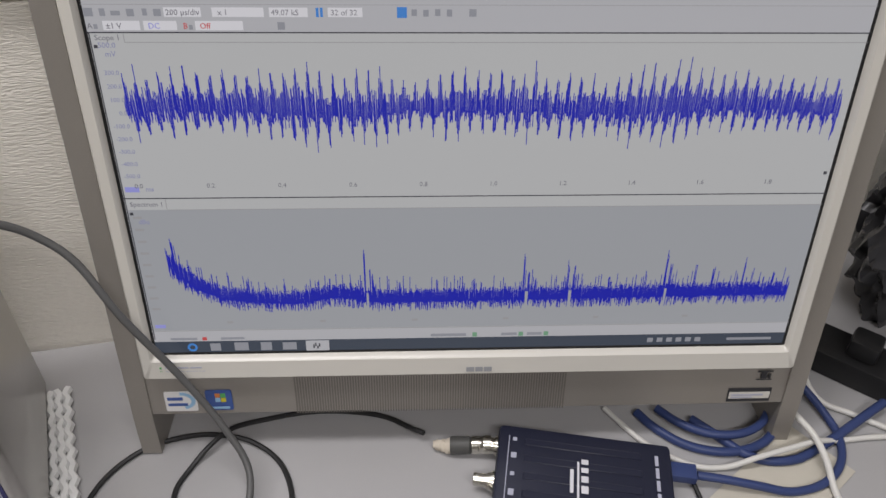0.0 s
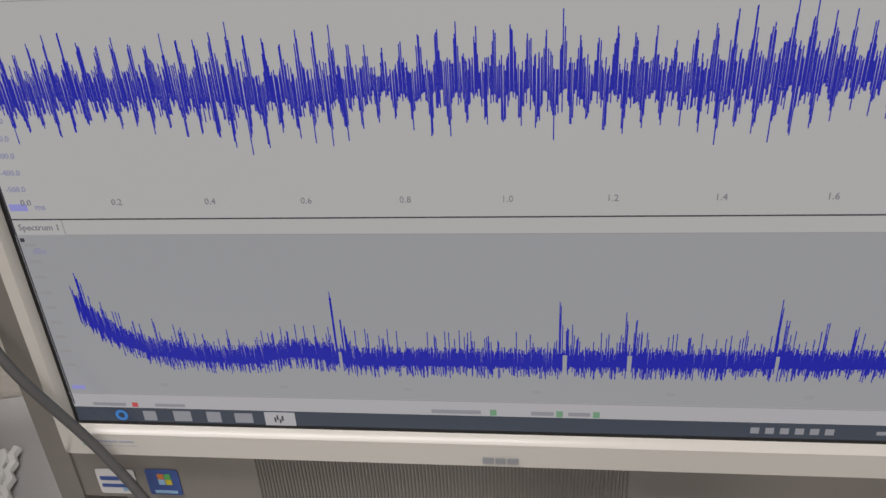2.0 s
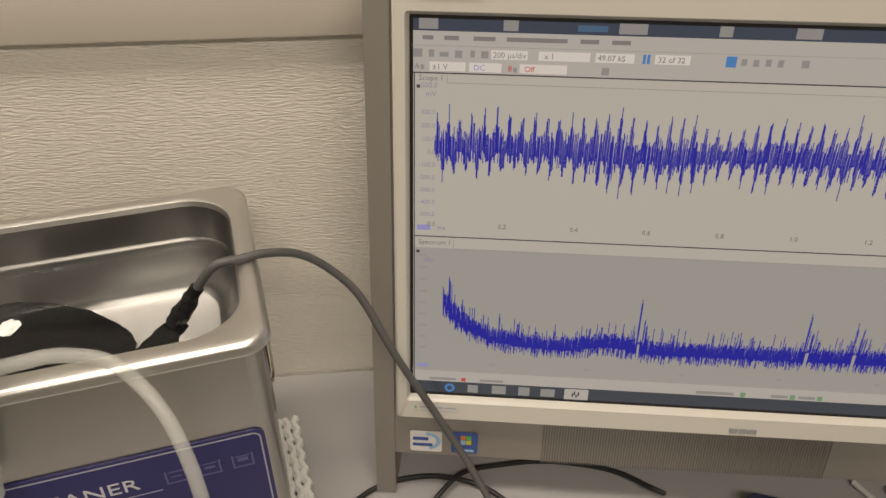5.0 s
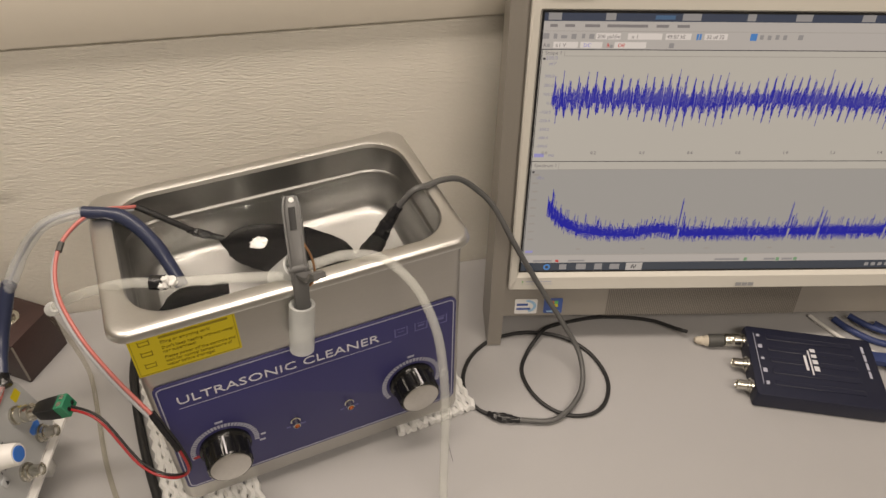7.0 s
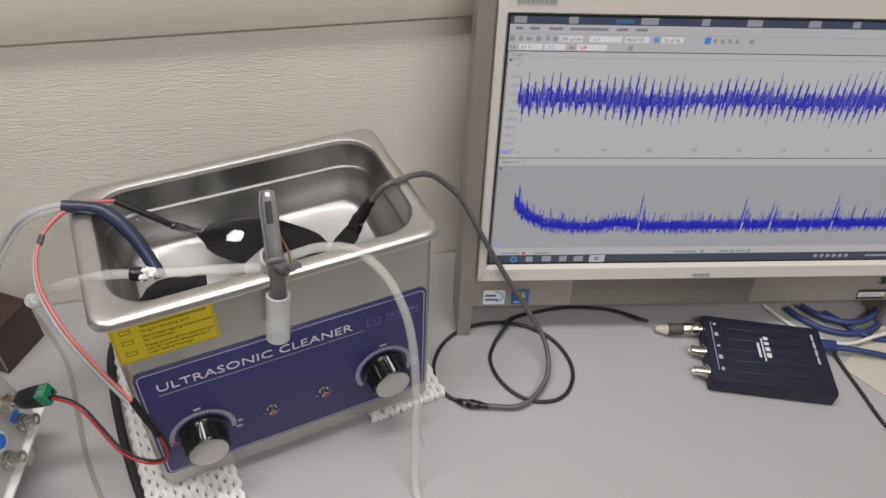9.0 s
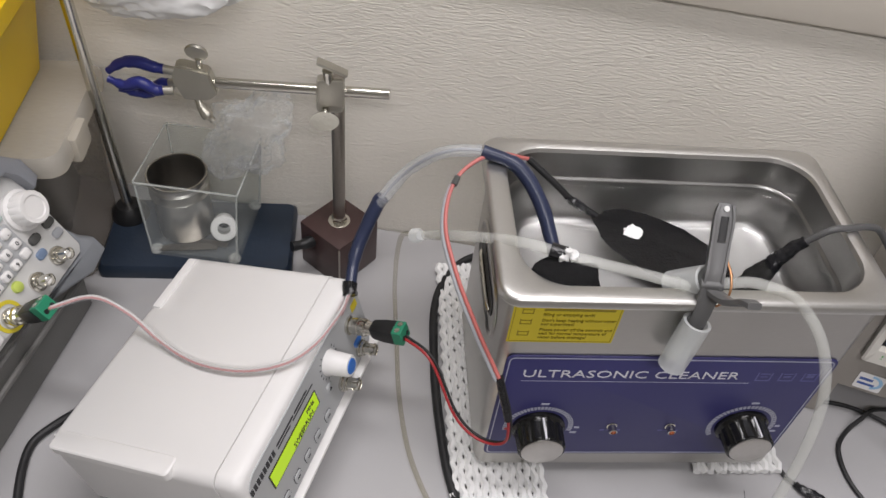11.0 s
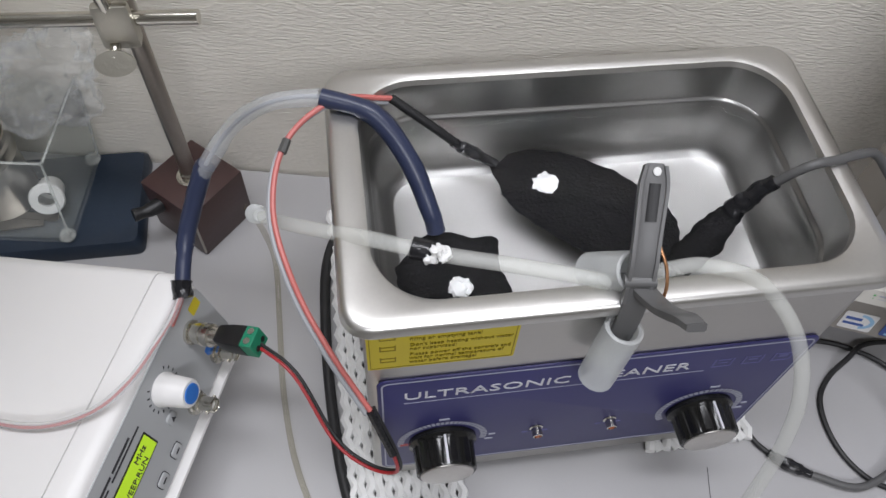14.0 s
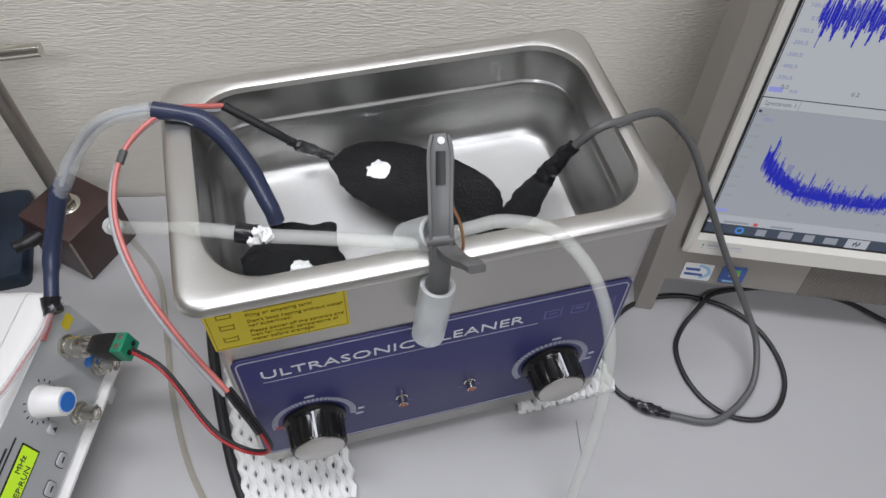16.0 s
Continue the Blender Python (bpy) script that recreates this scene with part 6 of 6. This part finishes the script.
part("wall", lathe(B(), [(0, 0), (0.0245, 0), (0.026, 0.002), (0.026, 0.049), (0.0282, 0.0515), (0.0262, 0.054), (0.0262, 0.0600), (0.0282, 0.0622), (0.0264, 0.0645), (0.0268, 0.0700), (0.0276, 0.0712), (0.0262, 0.0712), (0.0250, 0.066), (0.0246, 0.004), (0, 0.003)], 40), STEEL, can, "polished steel with rolled rings")
cap = thing("plastic_fitting", pose(-0.2330, 0.2440, 0.030), "small white plastic fitting in the acrylic box", "fitting")
mm = Vector((0.15, -0.75, 0.45)).to_track_quat("Z", "Y").to_matrix().to_4x4()
part("flange", lathe(B(), [(0.006, 0.012), (0.0125, 0.0115), (0.0130, 0.014), (0.0120, 0.016), (0.006, 0.016), (0.006, 0.012)], 26), WHITE_PLASTIC, cap, at=mm)
part("barrel", lathe(B(), [(0.0062, -0.010), (0.0098, -0.010), (0.0100, 0.012), (0.0062, 0.012)], 24), WHITE_PLASTIC, cap, at=mm)
scraps = thing("metal_scraps", pose(-0.262, 0.226, 0.0186), "loose dark metal strips in the acrylic box", "scraps")
for k, (x, y, a) in enumerate(((0, 0, 8), (0.006, 0.006, -12), (-0.004, -0.005, 3))):
    part("strip", box(B(), (-0.026, -0.003, 0.0008 * k), (0.028, 0.003, 0.0008 * k + 0.0007), m=Matrix.Translation((x, y, 0)) @ Matrix.Rotation(radians(a), 4, "Z")), ROD_STEEL, scraps)


def crumple(name, label, cx, cy, cz, sx, sy, sz, material, seed, category, rough=0.5, lean=0.0):
    """A crumpled sheet of film: a ball pushed about by sharp creases."""
    ob = thing(name, Matrix.Translation((cx, cy, cz - sz)), label, category)
    bm = B()
    bmesh.ops.create_icosphere(bm, subdivisions=5, radius=1)
    for v in bm.verts:
        c = v.co * 1.7 + Vector((seed, 0, 0))
        d = 1 + rough * noise.noise(c) + 0.5 * rough * (1 - 2 * abs(noise.noise(c * 2.2))) + 0.22 * rough * (1 - 2 * abs(noise.noise(c * 5.5)))
        v.co = Vector((v.co.x * sx * d + lean * v.co.z * sz, v.co.y * sy * d, v.co.z * sz * d + sz))
    part("film", bm, material, ob, shade=not lean)
    return ob


crumple("bubble_wrap", "crumpled clear bubble wrap stuffed into the acrylic box", -0.205, 0.266, 0.127, 0.031, 0.017, 0.035, BAG_FILM, 3.0, "bubble wrap", 0.55, 0.5)

# ---- translucent storage bin with a yellow crate on it ----
bin_ = thing("storage_bin", pose(-0.56, 0.25, 0), "translucent plastic storage bin full of dark things", "bin")
TN = bin_.matrix_world.inverted()
walls = lambda d, z: [(x, y, z) for x, y in rounded(-0.80 + d, -0.339 - d, 0.186 + d, 0.306 - d, 0.014, 4)]  # noqa: E731
part("tub", loft(B(), [walls(0.012, 0.001), walls(0.010, 0.002), walls(0.003, 0.150), walls(0.0, 0.156)], True, False), BIN_PLASTIC, bin_, "cloudy tub wall", at=TN)
bm = B()
lipb = lambda d, z: [(x, y, z) for x, y in rounded(-0.82 + d, -0.333 - d, 0.176 + d, 0.315 - d, 0.014, 4)]  # noqa: E731
loft(bm, [lipb(0.004, 0.146), lipb(0, 0.148), lipb(0, 0.161), lipb(0.003, 0.166), lipb(0.02, 0.1665)], False, True)
part("lid", bm, BIN_LIP, bin_, "cloudy lid with a turned-down lip", at=TN)
part("latch", box(B(), (-0.338, 0.205, 0.140), (-0.328, 0.236, 0.164), 0.003), BIN_LIP, bin_, at=TN)
inside = thing("bin_contents", pose(-0.56, 0.25, 0.003), "dark cloth and packets inside the storage bin", "bundle")
for k, (x, y, s, c) in enumerate(((-0.400, 0.246, 0.036, DARK_GREY), (-0.450, 0.240, 0.036, CASE_NAVY), (-0.51, 0.240, 0.038, FELT), (-0.59, 0.240, 0.040, CASE_NAVY))):
    bm = B()
    bmesh.ops.create_icosphere(bm, subdivisions=4, radius=1)
    for v in bm.verts:
        d = 1 + 0.35 * noise.noise(v.co * 2 + Vector((k * 7, 0, 0)))
        v.co = Vector((x + v.co.x * s * d, y + v.co.y * 0.034 * d, 0.066 + v.co.z * 0.055 * d))
    part("packet", bm, c, inside, at=inside.matrix_world.inverted())
crate = thing("yellow_crate", pose(-0.56, 0.245, 0.167), "bright yellow plastic crate on the storage bin", "crate")
TY = crate.matrix_world.inverted()
ck = lambda d, z: [(x, y, z) for x, y in rounded(-0.80 + d, -0.372 - d, 0.170 + d, 0.312 - d, 0.012, 4)]  # noqa: E731
part("tub", loft(B(), [ck(0.012, 0.1672), ck(0.008, 0.169), ck(-0.010, 0.270), ck(-0.008, 0.270), ck(0.012, 0.170)], True, True), YELLOW_PLASTIC, crate, at=TY)
part("rim", loft(B(), [ck(-0.010, 0.258), ck(-0.020, 0.260), ck(-0.021, 0.275), ck(-0.018, 0.278), ck(-0.008, 0.278), ck(-0.006, 0.272)]), YELLOW_PLASTIC, crate, "turned-out yellow rim", at=TY)
for x in (-0.640, -0.450):
    bm = B()
    loft(bm, [[(x - w, y, z), (x + w + 0.056, y, z), (x + w + 0.056, 0.182, z), (x - w, 0.182, z)] for z, w, y in ((0.1675, -0.004, 0.176), (0.172, 0.0, 0.163), (0.258, 0.006, 0.148))], True, True)
    bmesh.ops.bevel(bm, geom=list(bm.edges), offset=0.002, segments=2, affect="EDGES")
    part("bracket", bm, YELLOW_PLASTIC, crate, "broad moulded bracket", at=TY)
    part("rib", box(B(), (x + 0.030, 0.146, 0.174), (x + 0.034, 0.170, 0.256), 0.001, m=Matrix()), YELLOW_PLASTIC, crate, at=TY)
sheet = thing("leaflet", pose(-0.49, 0.235, 0.2785), "green and white printed leaflet on the yellow crate", "leaflet")
part("paper", box(B(), (-0.12, -0.065, 0), (0.105, 0.06, 0.0012)), PAPER, sheet)
flat("print_block", -0.02, 0.06, -0.055, -0.02, WHITE_INK, sheet, Matrix(), 0.0016)
flat("print_block", 0.02, 0.085, -0.01, 0.04, WHITE_INK, sheet, Matrix(), 0.0016)
crumple("white_packing_bag", "white plastic packing bag beside the yellow crate", -0.252, 0.255, 0.285, 0.058, 0.030, 0.030, FOAM, 9.0, "bag", 0.2)

# ---- black USB oscilloscope module ----
PA, PB = Vector((0.5635, -0.0370, 0)), Vector((0.6705, -0.1055, 0))
ux = (PB - PA).normalized()
pico = thing("usb_oscilloscope", Matrix(((ux.x, -ux.y, 0, PA.x), (ux.y, ux.x, 0, PA.y), (0, 0, 1, 0), (0, 0, 0, 1))), "flat navy-black USB oscilloscope module on the desk", "oscilloscope")
PW, PD = (PB - PA).length, 0.0890
bm = B()
loft(bm, [[(x, y, z) for x, y in rounded(d, PW - d, -PD + d, -d, 0.003, 3)] for d, z in ((0.002, 0), (0, 0.002), (0, 0.0165), (0.001, 0.0195), (0.003, 0.0200))], True, True)
part("case", bm, CASE_NAVY, pico)
bm = B()
for k in range(5):
    y = -0.014 - 0.0145 * k
    box(bm, (0.020, y - 0.0030, 0.0198), (PW - 0.022, y + 0.0030, 0.0207), 0.0006, 1)
part("top_ribs", bm, CASE_NAVY, pico, "shallow ribs in the top")
bars("maker_mark", [(0.0585, 0.0600, -0.057, -0.026), (0.0615, 0.0665, -0.0275, -0.0235), (0.0615, 0.0665, -0.0345, -0.0305), (0.0615, 0.0665, -0.0425, -0.0375), (0.0615, 0.0665, -0.0515, -0.0455), (0.0535, 0.0560, -0.052, -0.033)], WHITE_INK, pico, Matrix(), 0.0210, "plain white maker's mark")
bars("model_print", [(PW - 0.0125, PW - 0.0100, -0.0200 - 0.0105 * k, -0.0115 - 0.0105 * k) for k in range(4)], GREY_INK, pico, Matrix(), 0.0203)
bars("socket_print", [(0.0080, 0.0086, -0.075, -0.010), (0.011, 0.014, -0.014, -0.011), (0.0105, 0.0145, -0.029, -0.0245), (0.011, 0.014, -0.044, -0.041), (0.0105, 0.0145, -0.060, -0.055), (0.011, 0.014, -0.075, -0.071)], GREY_INK, pico, Matrix(), 0.0203)
for y in (-0.014, -0.045, -0.072):
    bnc(pico, Matrix.Translation((0, y, 0.0105)) @ Matrix.Rotation(radians(-90), 4, "Y"))
adapt = thing("coaxial_adapter", pico.matrix_world @ Matrix.Translation((-0.008, -0.014, 0.0105)) @ Matrix.Rotation(radians(-97), 4, "Y") @ Matrix.Rotation(radians(6), 4, "X"), "nickel coaxial plug with glued black lead", "connector")
part("collar", lathe(B(), [(0.0052, -0.004), (0.0070, -0.0035), (0.0072, 0.002), (0.0064, 0.003), (0.0064, 0.006), (0.0070, 0.0065), (0.0068, 0.011), (0.0050, 0.012), (0, 0.012)], 24), CHROME, adapt, "nickel bayonet collar")
part("body", lathe(B(), [(0.0050, 0.0115), (0.0066, 0.013), (0.0070, 0.026), (0.0066, 0.0275), (0, 0.0275)], 22), DARK_GREY, adapt, "ribbed dark grey body")
part("glued_end", hose(B(), [(0, 0, 0.027), (0, 0.001, 0.034), (0.001, 0.001, 0.041)], [0.006, 0.005, 0.004, 0.003], 12, 5, 0.35), CLOTH, adapt, "yellowed glue on the lead")

# ---- cables and plugs beside the computer ----
def lead_of(label, pts, r, material, category="cable"):
    ob = thing("cable", Matrix.Translation(Vector(pts[0])), label, category, "cables beside the computer")
    part("sheath", hose(B(), pts, r, 10, 6), material, ob, at=ob.matrix_world.inverted())
    return ob


usb = lead_of("blue data cable plugged into the oscilloscope module", [(0.6785, -0.1300, 0.0105), (0.695, -0.141, 0.0105), (0.715, -0.1535, 0.008), (0.738, -0.166, 0.0036), (0.765, -0.170, 0.0036), (0.790, -0.162, 0.0036), (0.808, -0.143, 0.0036), (0.814, -0.118, 0.006), (0.812, -0.095, 0.012), (0.803, -0.070, 0.02)], 0.0032, BLUE_CABLE)
part("plug_body", box(B(), (0, -0.0065, -0.004), (0.028, 0.0065, 0.004), 0.0015, 2, Matrix.Rotation(math.atan2(ux.y, ux.x), 4, "Z")), BLUE_CABLE, usb, "moulded blue plug", at=Matrix.Translation((-0.024, 0.016, 0.0)))
lead_of("coiled blue data cable behind the oscilloscope module", [(0.676, -0.060, 0.0036), (0.680, -0.078, 0.0036), (0.692, -0.101, 0.0036), (0.712, -0.117, 0.0036), (0.735, -0.124, 0.0036), (0.757, -0.122, 0.0036), (0.775, -0.110, 0.0036), (0.787, -0.092, 0.012), (0.795, -0.070, 0.03)], 0.0036, BLUE_CABLE)
lead_of("coiled blue data cable behind the oscilloscope module", [(0.690, -0.066, 0.0085), (0.697, -0.085, 0.009), (0.711, -0.103, 0.010), (0.733, -0.1135, 0.0105), (0.756, -0.1120, 0.0105), (0.777, -0.099, 0.014), (0.792, -0.080, 0.022), (0.800, -0.060, 0.035)], 0.0034, BLUE_CABLE)
lead_of("blue data cable with a white plug end", [(0.712, -0.083, 0.0036), (0.718, -0.098, 0.0036), (0.732, -0.131, 0.0036), (0.757, -0.145, 0.0036), (0.783, -0.145, 0.0036), (0.812, -0.142, 0.0050), (0.838, -0.139, 0.0085), (0.862, -0.136, 0.010)], 0.0036, BLUE_CABLE)
lead_of("white cable under the computer", [(0.655, -0.046, 0.003), (0.659, -0.066, 0.003), (0.666, -0.090, 0.003), (0.684, -0.1165, 0.003), (0.706, -0.129, 0.003), (0.730, -0.136, 0.011), (0.757, -0.140, 0.0125), (0.782, -0.143, 0.0115), (0.806, -0.146, 0.003), (0.835, -0.155, 0.003), (0.87, -0.170, 0.003)], 0.0022, WHITE_CABLE)
lead_of("thick white cable running off the desk", [(0.776, -0.080, 0.034), (0.777, -0.100, 0.022), (0.778, -0.122, 0.020), (0.7775, -0.142, 0.0185), (0.774, -0.160, 0.012), (0.767, -0.178, 0.004), (0.757, -0.205, 0.003), (0.745, -0.245, 0.003)], 0.0026, WHITE_CABLE)
lead_of("white cable hanging beside the computer", [(0.823, -0.060, 0.060), (0.821, -0.078, 0.040), (0.818, -0.094, 0.015), (0.822, -0.112, 0.004), (0.835, -0.130, 0.003), (0.850, -0.152, 0.003), (0.868, -0.178, 0.003)], 0.0024, WHITE_CABLE)
lead_of("thin black cable running out from the oscilloscope module", [(0.676, -0.128, 0.006), (0.673, -0.142, 0.003), (0.669, -0.158, 0.0022), (0.663, -0.181, 0.0022), (0.655, -0.209, 0.0022), (0.650, -0.235, 0.0022), (0.640, -0.27, 0.0022)], 0.0018, BLACK_RUBBER)
hub = thing("power_strip", pose(0.873, -0.095, 0, 0, 0, -62), "black power strip with plugs beside the computer", "power strip")
part("housing", box(B(), (-0.075, -0.020, 0), (0.075, 0.020, 0.024), 0.003, 2), BLACK, hub)
part("plug", box(B(), (-0.062, -0.013, 0.024), (-0.038, 0.013, 0.046), 0.004, 2), WHITE_PLASTIC, hub, "white mains plug")
part("plug", box(B(), (-0.010, -0.012, 0.024), (0.014, 0.012, 0.042), 0.004, 2), BLACK, hub, "black mains plug")
part("switch", box(B(), (0.045, -0.007, 0.024), (0.062, 0.007, 0.027), 0.001), DARK_GREY, hub)
crumple("dark_bag", "dark glossy plastic bag behind the computer", 1.005, -0.050, 0.095, 0.085, 0.050, 0.095, SMOKY_BAG, 5.0, "bag", 0.3)
slip = thing("paper_slip", pose(0.708, -0.168, 0.0003, 0, 0, 15), "small cream paper slip on the desk", "paper")
part("paper", box(B(), (-0.030, -0.026, 0), (0.085, 0.030, 0.0008)), CREAM_PAPER, slip)
